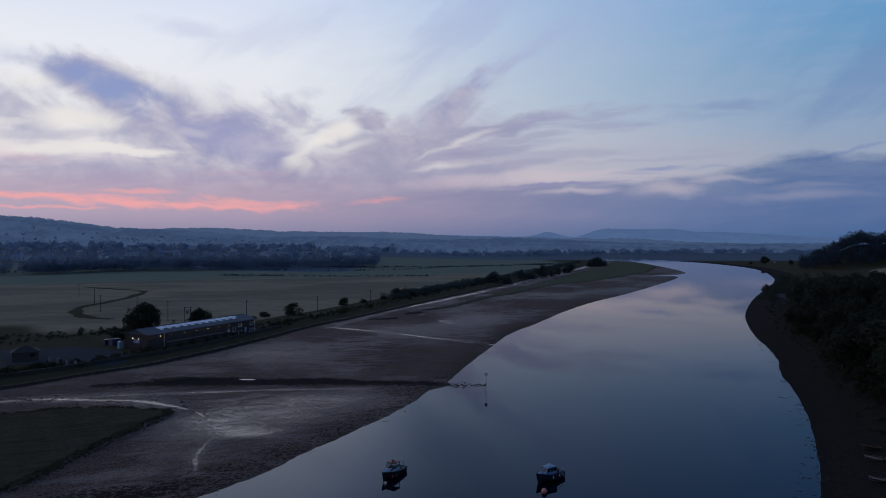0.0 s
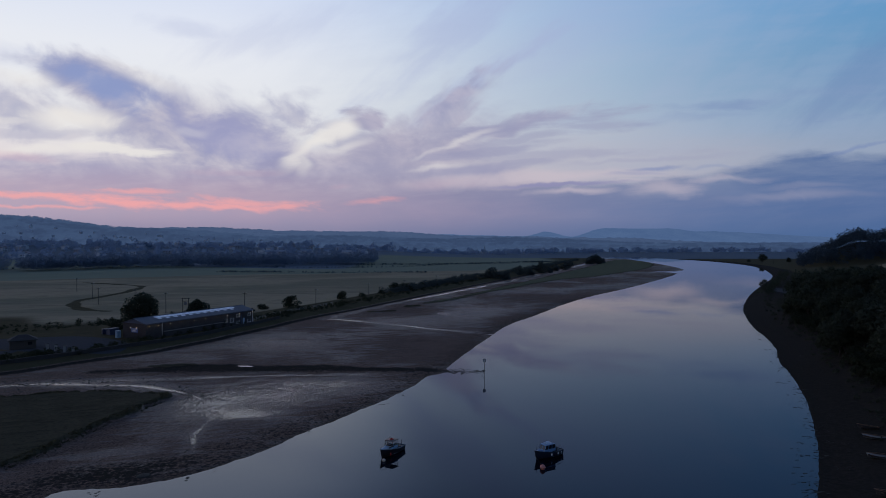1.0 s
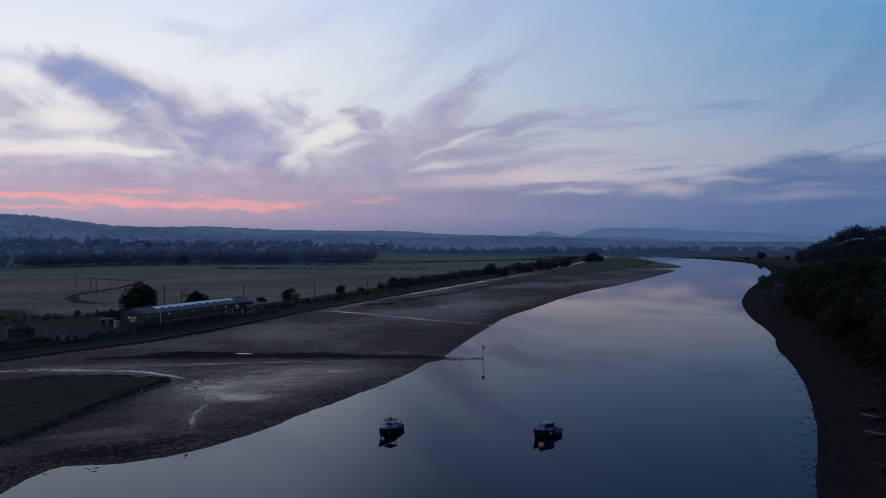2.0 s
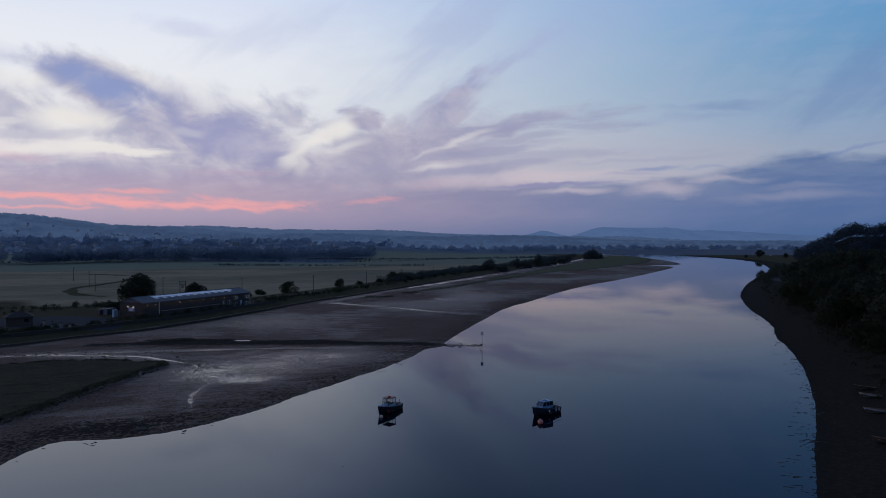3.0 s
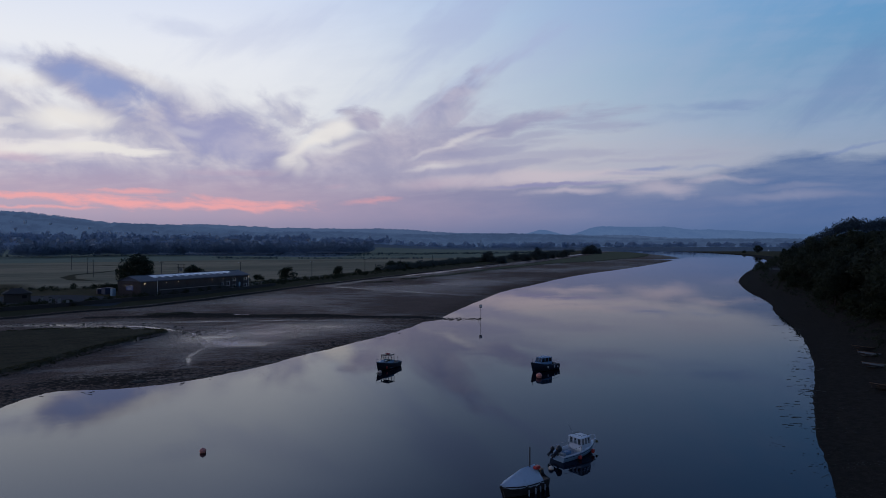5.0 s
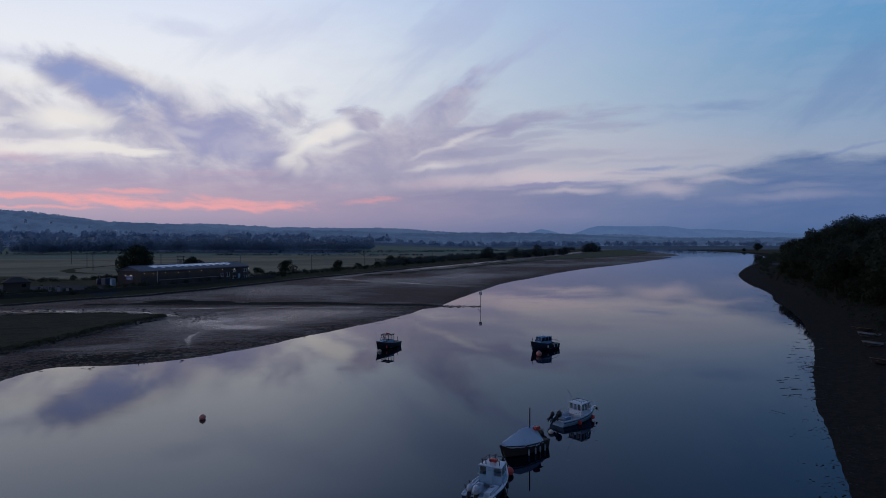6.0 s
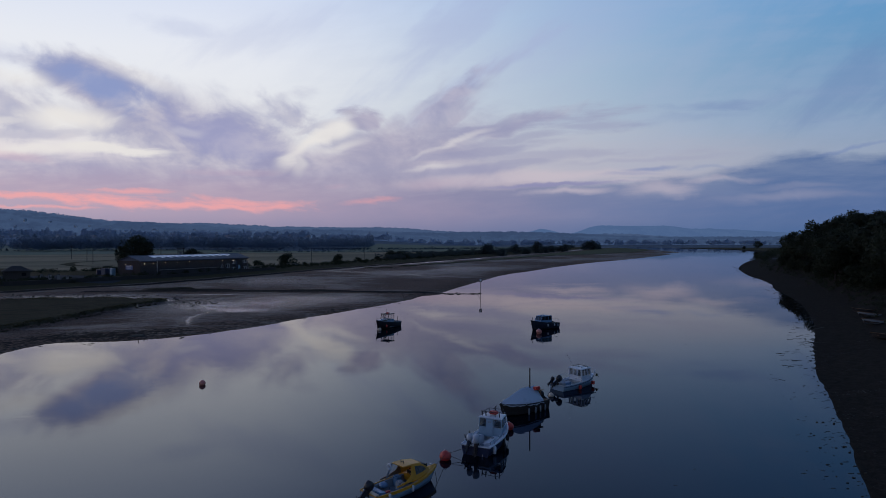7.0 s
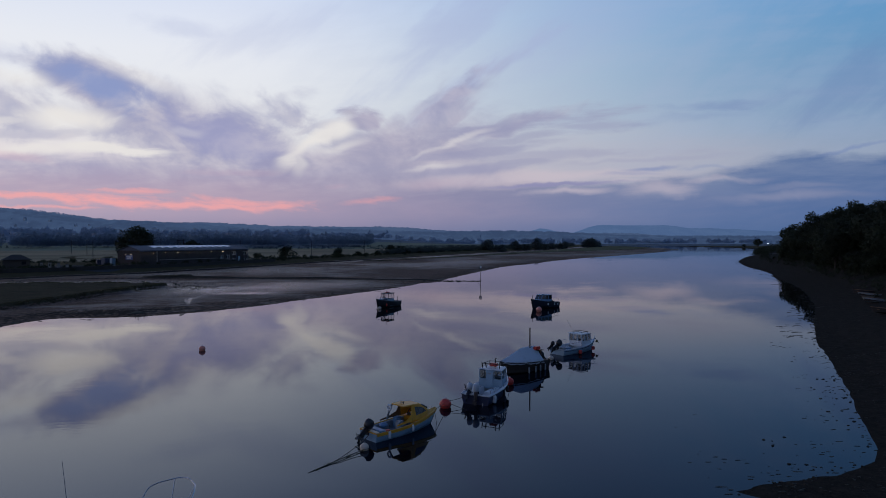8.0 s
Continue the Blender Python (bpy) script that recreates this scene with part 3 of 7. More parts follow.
STREAM_B = rounded(plan((-76, 123), (-55, 127), (-35, 131), (-12, 133)))
POOL_A = rounded(plan((-45.5, 139.5), (-43, 140.4), (-41, 139.3), (-43.5, 138.4)), True)
POOL_B = rounded(plan((-3.5, 243.8), (0.2, 246.4), (4.3, 242.9), (3.8, 235.5), (1.3, 233.1), (-0.9, 238.7)), True)
POOL_C = rounded(plan((-11.1, 263.1), (-8.6, 265.9), (-6.4, 264.5), (-8.4, 261.5)), True)
YARD = rounded(plan((-126, 168), (-112, 173), (-100, 176), (-85, 169), (-77, 157), (-81, 150), (-95, 149), (-112, 156)), True)
DITCH = rounded(plan((-226.3, 401.8), (-180, 376.3), (-169.9, 362.5), (-160.6, 309.6), (-163.5, 285.8), (-152, 260.7), (-137.2, 243.6), (-126.5, 239.6)))
FIELD_EDGE = plan((-700, 330), (-286, 417), (-255, 434), (-226, 453), (-183, 483), (-122, 498), (-40, 532), (200, 640))
TRACK = rounded(plan((-104, 150), (-140, 128), (-200, 80)))


def ground_at(x, y):
    """Height of the ground and the cover on it, for arrays of plan places in metres."""
    x, y = np.asarray(x, float), np.asarray(y, float)
    # ragged water's edge
    calm = np.where(x > 0, 0.35, 1.0) * np.where(y > 60, 1.0, 0.8)
    wx = x + calm * (0.16 * np.sin(1.3 * y + 0.6 * x) * np.sin(0.47 * y) + 0.07 * np.sin(3.7 * y + 1.1) * np.sin(0.9 * y + 2) + 0.4 * np.sin(0.33 * y + 2) * np.sin(0.11 * y))
    wy = y + 0.12 * np.sin(1.9 * x + 0.5) * np.sin(0.8 * x + 0.3 * y) + 0.06 * np.sin(4.3 * x)
    d_w, _ = line_distance(wx, wy, SHORE_WEST)
    d_e, _ = line_distance(wx, wy, SHORE_EAST)
    water = inside(wx, wy, RIVER)
    d = np.minimum(d_w, d_e)
    west = d_w < d_e
    d_b, s_b = line_distance(x, y, BANK_FOOT)
    land = np.where(west, d_b * s_b, -1.0)
    ripple = 0.10 * np.sin(x * 0.21 + 1.3 * np.sin(y * 0.13)) * np.sin(y * 0.17 + 0.7)
    # mud, river bed
    mud_z = 0.08 * np.minimum(d, 2.0) + 0.95 * (1 - np.exp(-np.maximum(d - 2, 0) / 50)) + ripple * smooth(d, 3, 25)
    z = np.where(water, np.maximum(-0.08 * d, -2.5), mud_z)
    wet = np.where(west, 0.31 + 0.14 * np.sin(x * 0.045 + 2) * np.sin(y * 0.06), -0.3)
    for sx, sy, rx, ry, w in ((-41, 106, 8, 11, 0.36), (-31, 102, 5, 3, 0.42), (-30, 113, 22, 11, 0.30), (-26, 124, 26, 5, 0.22), (-49, 94, 5, 13, -0.35), (-14, 228, 12, 14, 0.15), (6, 240, 8, 14, 0.16), (12, 262, 14, 24, 0.34), (-48, 172, 22, 16, 0.30), (-62, 150, 12, 6, 0.15), (-36, 88, 9, 6, 0.10)):
        wet = wet + w * np.exp(-((x / K - sx) / rx) ** 2 - ((y / K - sy) / ry) ** 2) * west
    # west bank, fields, and the rise to the town
    up = smooth(land, 0, 9.0)
    rise = 26 * smooth(y + 0.25 * -x, 720, 1700) * smooth(-x, -150, 250)
    z = z * (1 - up) + (2.2 + rise + 0.15 * ripple) * up
    crop = smooth(land, 20, 30) * (1 - 0.75 * smooth(x - 0.05 * y, 40, 170))
    field = smooth(land, 0.5, 4.0)
    # beyond the river's end: flat marsh
    north = smooth(y, 1100 * K - 60, 1100 * K + 20)
    # east shore: shingle and mud, then the wooded slope
    slope_part = 1 - smooth(y - 0.12 * (x - 150), 288, 340)
    far_hill = smooth(x / np.maximum(y, 1), 0.56, 0.665) * smooth(y, 640, 725) * (1 - smooth(y, 780, 890))
    east = ~west & ~water
    far_flat = smooth(y, 560 * K, 640 * K)
    beach = 0.08 * np.minimum(d, 2) + 0.17 * np.clip(d - 2, 0, 9)
    hill = 9.0 * smooth(d, 7, 34) * (1 - 0.4 * smooth(y, 200, 290))
    z_e = beach * (1 - far_flat) + 0.9 * far_flat * (1 - np.exp(-d / 20)) + hill * slope_part
    z_e = z_e + (2.5 * smooth(d, 8, 40) + 8.0 * smooth(d, 60, 130)) * (1 - slope_part) * (1 - far_flat) + 29 * far_hill
    z_e = z_e + ripple * 0.6 * smooth(d, 1, 6)
    z = np.where(east, z_e, z)
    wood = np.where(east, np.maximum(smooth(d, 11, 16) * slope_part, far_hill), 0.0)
    field = np.where(east, np.maximum(smooth(d, 3, 25) * far_flat, smooth(d, 9, 16) * (1 - slope_part)), field)
    crop = np.where(east, np.maximum(0.3 * smooth(d, 120, 200) * far_flat, smooth(d, 70, 90) * (1 - slope_part) * (1 - smooth(y, 560, 640))), crop)
    field = np.maximum(field, north * ~water)
    # where the ground takes the haze-blue colour: the town and the far valley
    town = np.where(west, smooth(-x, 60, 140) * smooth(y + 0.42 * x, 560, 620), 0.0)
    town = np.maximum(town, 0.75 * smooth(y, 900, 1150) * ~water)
    # salt marsh standing proud of the mud
    marsh, far_marsh = np.zeros(x.shape), np.zeros(x.shape)
    for outline, high in ((MARSH_LONG, 0.45), (MARSH_NEAR, 0.65), (MARSH_ISLE, 0.5), (MARSH_ISLE_B, 0.4), (MOUND, 0.45)):
        a = area_distance(x, y, outline) + 0.9 * np.sin(x * 0.55) * np.sin(y * 0.47) + 0.4 * np.sin(x * 1.7 + y)
        m = smooth(a, -0.4, 0.7)
        z = z + high * m
        marsh = np.maximum(marsh, m)
        # the paled colour lies only on the far saltings
        if outline is not MARSH_NEAR and outline is not MOUND:
            far_marsh = np.maximum(far_marsh, smooth(a, 0.2, 2.2))
    # creeks, pools and films of water
    for line, half, deep, wetness in ((CREEK, 1.5, 0.25, 1.25), (CREEK_HEAD, 0.7, 0.15, 0.62), (CREEK_MOUTH, 0.8, 0.18, 0.98), (STREAM, 0.9, 0.10, 0.98), (STREAM_B, 0.5, 0.06, 0.72), (RILL, 0.5, 0.10, 0.85)):
        c, _ = line_distance(x, y, line)
        c = c + 0.35 * half * np.sin(x * 0.35 + y * 0.2)
        m = 1 - smooth(c, half * 0.4, half)
        z = z - deep * m * (1 - marsh)
        wet = np.maximum(wet, wetness * m)
        wet = np.maximum(wet, (0.56 if half < 1 else 0.5) * (1 - smooth(c, half, 2 + half * 6)) * west)
    pool = smooth(area_distance(x, y, POOL_A), -0.6, 0.3)
    for outline in (POOL_B, POOL_C):
        pool = np.maximum(pool, 0.58 * smooth(area_distance(x, y, outline) + 0.5 * np.sin(x * 0.9) * np.sin(y * 0.5), -0.9, 0.9))
    # the weed-grown bar of stones, and weed at the foot of the west shore
    a = area_distance(x, y, WEED_BAR) + 0.4 * np.sin(x * 0.4) * np.sin(x * 0.13 + y * 0.6) + 0.35 * np.sin(x * 1.1 + y * 0.7) + 0.4 * np.sin(x * 0.23 + 2)
    weed = 0.85 * smooth(a, -3.0, 2.2)
    z = z + 0.30 * weed
    foot = np.exp(-((x / K + 40) / 13) ** 2) * np.exp(-((d - 4.5) / 5) ** 2) * west
    weed = np.maximum(weed, 0.74 * foot)
    weed = np.maximum(weed, np.where(west & ~water, 0.42 * (1 - smooth(d, 1, 16)) * (1 - smooth(y, 300, 420)), 0))
    weed = np.maximum(weed, np.where(~west, 1.25 * (1 - smooth(d, 14, 22)), 0))
    weed = np.maximum(weed, np.where(west & ~water, 0.9 * smooth(land, -3.5, -0.5) * (1 - smooth(land, 0.5, 3)), 0))
    weed = weed * (1 - pool)
    wet = np.maximum(wet * (1 - weed), 1.3 * pool)
    # yard and track by the shed, ditch in the field
    gravel = smooth(area_distance(x, y, YARD), -1, 1)
    c, _ = line_distance(x, y, TRACK)
    gravel = np.maximum(gravel, 1 - smooth(c, 2, 4))
    lane = np.hypot((x - 199 - 0.25 * (y - 362)) / 6, (y - 362) / 32)
    gravel = np.maximum(gravel, 1 - smooth(lane, 0.8, 1.1))
    c, _ = line_distance(x, y, DITCH)
    ditch = 0.9 * (1 - smooth(c + 1.2 * np.sin(x * 0.21) * np.sin(y * 0.17), 0.5, 5))
    crop = crop * (1 - ditch)
    z = z - 0.5 * ditch
    rough = smooth(-x - 0.45 * y + 9 * np.sin(x * 0.06), -60, 40) * (1 - smooth(y + 14 * np.sin(x * 0.045 + 1) + 5 * np.sin(x * 0.17), 205, 275)) * smooth(land, 5, 15)
    crop = crop * (1 - 0.9 * rough)
    beyond, side = line_distance(x, y, FIELD_EDGE)
    meadow = smooth(beyond * side + 3 * np.sin(x * 0.05), -4, 4) * west
    return z, dict(field=field, crop=crop, weed=weed, marsh=marsh, gravel=gravel, wood=wood, town=town, wet=wet, far_marsh=far_marsh, meadow=meadow)


def height(x, y):
    return float(ground_at(np.array([x]), np.array([y]))[0][0])


def mesh_from(name, verts, faces, mats, smooth_shade=False):
    me = bpy.data.meshes.new(name)
    me.from_pydata(verts, [], faces)
    for m in mats:
        me.materials.append(m)
    if smooth_shade:
        me.shade_smooth()
    me.update()
    return me


def build_ground():
    """One sheet to the horizon: rings round the camera's plumb point, finest ahead."""
    az = np.concatenate([np.linspace(-180, -44, 50)[:-1], np.linspace(-44, 44, 460), np.linspace(44, 180, 50)[1:-1]])
    r = np.concatenate([[0.5], np.geomspace(12, 62, 60)[:-1], np.geomspace(62, 330, 400)[:-1], np.geomspace(330, 1200, 250)[:-1], np.geomspace(1200, 4750, 60)])
    a, rr = np.meshgrid(np.radians(az), r)
    x, y = rr * np.sin(a), rr * np.cos(a)
    z, cover = ground_at(x.ravel(), y.ravel())
    n, m = len(r), len(az)
    idx = np.arange(n * m).reshape(n, m)
    nxt = np.roll(idx, -1, axis=1)
    quads = np.stack([idx[:-1], nxt[:-1], nxt[1:], idx[1:]], -1).reshape(-1, 4)[:, ::-1]
    verts = np.stack([x.ravel(), y.ravel(), z], 1)
    me = bpy.data.meshes.new("ground")
    me.vertices.add(len(verts)), me.loops.add(quads.size), me.polygons.add(len(quads))
    me.vertices.foreach_set("co", verts.ravel())
    me.loops.foreach_set("vertex_index", quads.ravel())
    me.polygons.foreach_set("loop_start", np.arange(0, quads.size, 4))
    me.materials.append(M_GROUND)
    for key, values in cover.items():
        me.attributes.new(key, "FLOAT", "POINT").data.foreach_set("value", values.astype(np.float32))
    me.update(calc_edges=True)
    me.shade_smooth()
    return tagged(new("ground", me), "dark estuary mud, salt marsh, fields and wooded bank at dusk", "ground", kind="structure")


build_ground()
S = 4700
water = tagged(new("water", mesh_from("water", [(-S * 0.35, -S * 0.3, 0), (S * 0.35, -S * 0.3, 0), (S * 0.35, S * 0.3, 0), (-S * 0.35, S * 0.3, 0)],
                                      [(0, 1, 2, 3)], [M_WATER])), "still dark river water mirroring the dusk sky", "water", kind="structure")


# ---- far ridges ----
def ridge(name, label, mat, y0, depth, crest, x0, x1, seed, rough=6.0):
    """A long hill with a wooded, uneven crest; crest(x) is its height."""
    rng = np.random.default_rng(seed)
    xs = np.linspace(x0, x1, 900)
    bumps = np.convolve(rng.random(len(xs) + 8), np.ones(3) / 3, "same")[4:-4]
    groves = np.clip(np.convolve(rng.random(len(xs) + 60), np.ones(14) / 14, "same")[30:-30] * 6 - 2.6, 0.15, 1)
    tree_line = rough * groves * (0.35 + bumps)
    rows = [(0.0, 0.0), (0.15, 0.18), (0.35, 0.45), (0.6, 0.75), (0.85, 0.94), (1.0, 1.0), (1.3, 0.6), (1.6, 0.0)]
    verts = []
    for u, f in rows:
        top = np.array([crest(v) for v in xs])
        jag = rng.random(len(xs)) * rough * 0.5 * (0 < u < 1)
        zz = top * f + (tree_line if u == 1.0 else jag) - (2 if f == 0 else 0)
        verts += list(zip(xs, np.full(len(xs), y0 + depth * u) - 0.00004 * (xs - xs.mean()) ** 2, zz))
    w = len(xs)
    faces = [(i * w + j, i * w + j + 1, (i + 1) * w + j + 1, (i + 1) * w + j) for i in range(len(rows) - 1) for j in range(w - 1)]
    return tagged(new(name, mesh_from(name, verts, faces, [mat])), label, "hills", kind="structure")


def bell(x, c, w):
    return math.exp(-((x - c) / w) ** 2)


def crest_far(x):
    plateau = smooth(x, 880, 1120) * (1 - 0.35 * smooth(x, 1550, 1750) - 0.65 * smooth(x, 1800, 2700))
    return 50 + 62 * float(plateau) + 34 * bell(x, 735, 95) + 40 * bell(x, -2200, 1500) + 20 * bell(x, -300, 900)


def crest_middle(x):
    return 18 + 44 * bell(x, -250, 420) + 70 * bell(x, -1150, 620) + 20 * bell(x, 350, 260) + 22 * bell(x, 800, 300)


def crest_near(x):
    return 20 + 86 * bell(x, -1500, 430) + 14 * bell(x, -1250, 170) + 34 * bell(x, -850, 280) + 22 * bell(x, -330, 300) + 16 * bell(x, 250, 260)


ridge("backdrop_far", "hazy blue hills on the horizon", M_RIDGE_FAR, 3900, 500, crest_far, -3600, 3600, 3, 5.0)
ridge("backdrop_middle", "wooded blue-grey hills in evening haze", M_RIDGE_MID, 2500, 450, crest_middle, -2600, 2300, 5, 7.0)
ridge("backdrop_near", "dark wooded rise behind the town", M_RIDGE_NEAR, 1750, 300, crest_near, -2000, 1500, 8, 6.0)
# ---- building tools ----
def part(name, bm, mat, parent=None, label="", smooth_shade=False):
    """Links a bmesh (or a ready mesh) as one mesh object under a thing or a part."""
    if isinstance(bm, bpy.types.Mesh):
        me = bm
    else:
        me = bpy.data.meshes.new(name)
        bmesh.ops.recalc_face_normals(bm, faces=bm.faces)
        bm.to_mesh(me)
        bm.free()
    if mat and not me.materials:
        me.materials.append(mat)
    if smooth_shade:
        me.shade_smooth()
    ob = new(name, me)
    ob.parent = parent
    return tagged(ob, label)


def thing(name, m, label, category, group=""):
    ob = new(name)
    ob.empty_display_size = 0.3
    ob.matrix_basis = m
    return tagged(ob, label, category, group)


def add_box(bm, c, s, bevel=0.0, turn=None):
    m = Matrix.Translation(c) @ (turn or Matrix()) @ Matrix.Diagonal((*s, 1))
    r = bmesh.ops.create_cube(bm, size=1, matrix=m)
    if bevel:
        es = {e for v in r["verts"] for e in v.link_edges}
        bmesh.ops.bevel(bm, geom=list(es), offset=bevel, segments=2, affect="EDGES")
    return bm


def box(c, s, bevel=0.0, turn=None):
    return add_box(bmesh.new(), c, s, bevel, turn)


def add_tube(bm, pts, radius, sides=6, end=None):
    """A pipe along points, tapering to the radius end."""
    pts = [Vector(p) for p in pts]
    rings = []
    for i, p in enumerate(pts):
        d = (pts[min(i + 1, len(pts) - 1)] - pts[max(i - 1, 0)]).normalized()
        a = d.orthogonal().normalized() if not rings else (rings[-1][1] - d * rings[-1][1].dot(d)).normalized()
        b = d.cross(a)
        r = radius if end is None else radius + (end - radius) * i / (len(pts) - 1)
        rings.append(([bm.verts.new(p + r * (math.cos(q) * a + math.sin(q) * b)) for q in [2 * math.pi * k / sides for k in range(sides)]], a))
    for (u, _), (v, _) in zip(rings[:-1], rings[1:]):
        for k in range(sides):
            bm.faces.new((u[k], u[(k + 1) % sides], v[(k + 1) % sides], v[k]))
    bm.faces.new(rings[0][0][::-1]), bm.faces.new(rings[-1][0])
    return bm


def tube(pts, radius, sides=6, end=None):
    return add_tube(bmesh.new(), pts, radius, sides, end)


def add_ball(bm, c, r, squash=1.0, u=12, v=8):
    bmesh.ops.create_uvsphere(bm, u_segments=u, v_segments=v, radius=r, matrix=Matrix.Translation(c) @ Matrix.Diagonal((1, 1, squash, 1)))
    return bm


def ball(c, r, squash=1.0, u=12, v=8):
    return add_ball(bmesh.new(), c, r, squash, u, v)


def loft(rows, closed=False, caps=False):
    """A skin over rows of points of one length."""
    bm = bmesh.new()
    vs = [[bm.verts.new(p) for p in row] for row in rows]
    n = len(rows[0])
    for a, b in zip(vs[:-1], vs[1:]):
        for k in range(n if closed else n - 1):
            f = (a[k], a[(k + 1) % n], b[(k + 1) % n], b[k])
            if len({tuple(v.co) for v in f}) > 2:
                bm.faces.new(f)
    if caps:
        bm.faces.new(vs[0][::-1]), bm.faces.new(vs[-1])
    bmesh.ops.remove_doubles(bm, verts=bm.verts, dist=0.0005)
    return bm


def prism(outline, z0, z1):
    """A plate: an outline in x, y between two heights."""
    return loft([[(x, y, z0) for x, y in outline], [(x, y, z1) for x, y in outline]], True, True)


# ---- trees ----
def leaf_cloud(lobes, count, size, seed, flat=0.8):
    """Leaf clumps as small bent quads on and in a set of lobes (centre, radii). Returns verts, faces and outward directions."""
    rng = np.random.default_rng(seed)
    vol = np.array([r[0] * r[1] * r[2] for _, r in lobes]) ** 0.67
    pick = rng.choice(len(lobes), count, p=vol / vol.sum())
    c = np.array([l[0] for l in lobes])[pick]
    r = np.array([l[1] for l in lobes])[pick]
    d = rng.normal(size=(count, 3))
    d /= np.linalg.norm(d, axis=1)[:, None]
    p = c + d * r * (0.62 + 0.45 * rng.random((count, 1)) ** 0.6) + rng.normal(size=(count, 3)) * size * 0.3
    n = d + rng.normal(size=(count, 3)) * 0.7
    n /= np.linalg.norm(n, axis=1)[:, None]
    a = np.cross(n, rng.normal(size=(count, 3)))
    a /= np.linalg.norm(a, axis=1)[:, None]
    b = np.cross(n, a)
    s = size * (0.6 + 0.8 * rng.random((count, 1)))
    q = np.stack([p + a * s * 0.6, p + b * s * 0.42 + n * s * 0.12, p - a * s * 0.6, p - b * s * 0.42 - n * s * 0.1], 1)
    out = d + (0, 0, 0.35) + rng.normal(size=(count, 3)) * 0.18
    out /= np.linalg.norm(out, axis=1)[:, None]
    return q.reshape(-1, 3), np.arange(count * 4).reshape(-1, 4), np.repeat(out, 4, axis=0)


def leafy(me, normals):
    """Shades a crown as one soft body, not leaf by leaf."""
    me.shade_smooth()
    me.normals_split_custom_set_from_vertices(normals.tolist())
    return me


def crown_lobes(rng, high, wide, trunk, count):
    lobes = []
    for i in range(count):
        a, u = rng.random() * 2 * math.pi + i * 2.4, (i + 0.5) / count
        z = trunk + (high - trunk) * (0.22 + 0.66 * u)
        reach = wide * 0.5 * (0.62 * math.sin(math.pi * min(1, 0.25 + 0.72 * u)) + 0.1 * rng.random())
        s = wide * (0.17 + 0.10 * rng.random()) * (1.1 - 0.3 * u)
        lobes.append(((reach * math.cos(a), reach * math.sin(a), min(z, high - s * 0.8)), (s, s, s * 0.82)))
    lobes.append(((0, 0, trunk + (high - trunk) * 0.5), (wide * 0.30, wide * 0.30, (high - trunk) * 0.38)))
    return lobes


def tree_meshes(seed, high, wide, trunk, leaves, leaf, mat, lobes_n=11):
    rng = random.Random(seed)
    lobes = crown_lobes(rng, high, wide, trunk, lobes_n)
    verts, faces, normals = leaf_cloud(lobes, leaves, leaf, seed)
    crown = leafy(mesh_from("crown", verts.tolist(), faces.tolist(), [mat]), normals)
    bm = bmesh.new()
    r = 0.028 * high
    add_tube(bm, [(0, 0, min(-0.8, trunk - 0.4)), (0.02 * high, 0, trunk * 0.5), (0, 0.02 * high, max(trunk, 0.2)), (0, 0, high * 0.75)], r, 7, r * 0.25)
    for (x, y, z), _ in lobes[:6]:
        add_tube(bm, [(0, 0, trunk * 0.8), (x * 0.4, y * 0.4, (trunk + z) * 0.52), (x * 0.9, y * 0.9, z)], r * 0.45, 5, r * 0.12)
    wood = bpy.data.meshes.new("trunk")
    bm.to_mesh(wood)
    bm.free()
    wood.materials.append(M_BARK)
    return wood, crown


def make_tree(name, meshes, m, label, category="tree", group=""):
    ob = thing(name, m, label, category, group)
    part("trunk", meshes[0], None, ob)
    part("crown", meshes[1], None, ob)
    return ob


def stand(x, y, turn=0.0, size=1.0, sink=0.0, tall=1.0):
    """A pose on the ground."""
    return Matrix.LocRotScale((x, y, height(x, y) - sink), Euler((0, 0, turn)), (size, size, size * tall))
# ---- trees of the wooded east bank ----
rng = random.Random(11)
near_kinds = [tree_meshes(100 + i, 10 + i * 0.7, 9.0 + (i % 3), 2.2, 3600, 0.42, M_LEAF_DARK, 13) for i in range(4)]
far_kinds = [tree_meshes(200 + i, 11 + i * 0.6, 10.0 + (i % 2), 2.2, 1700, 0.6, M_LEAF_DARK, 10) for i in range(4)]
bush_kinds = [tree_meshes(300 + i, 4.0 + 0.5 * i, 6.8, -1.2, 1700, 0.36, M_LEAF_HEDGE, 11) for i in range(3)]
far_bush_kinds = [tree_meshes(310 + i, 4.2 + 0.5 * i, 7.4, -1.2, 1300, 0.45, M_LEAF_MID_HAZED, 11) for i in range(3)]
east_line = np.array([p for p in SHORE_EAST if 60 < p[1] < 720 * K])[::-1]
placed = []


def free_spot(x, y, gap):
    for px, py in placed:
        if (px - x) ** 2 + (py - y) ** 2 < gap * gap:
            return False
    placed.append((x, y))
    return True


seg = np.diff(east_line, axis=0)
seg_len = np.hypot(seg[:, 0], seg[:, 1])
along = np.concatenate([[0], np.cumsum(seg_len)])
candidates = []
for i in range(9000):
    s = rng.random() ** 1.5 * along[-1]
    k = min(int(np.searchsorted(along, s, "right")) - 1, len(seg) - 1)
    u = (s - along[k]) / seg_len[k]
    n = Vector((seg[k][1], -seg[k][0])).normalized()
    off = 13 + rng.random() ** 1.4 * 115
    p = east_line[k] + seg[k] * u
    candidates.append((p[0] + n.x * off, p[1] + n.y * off))
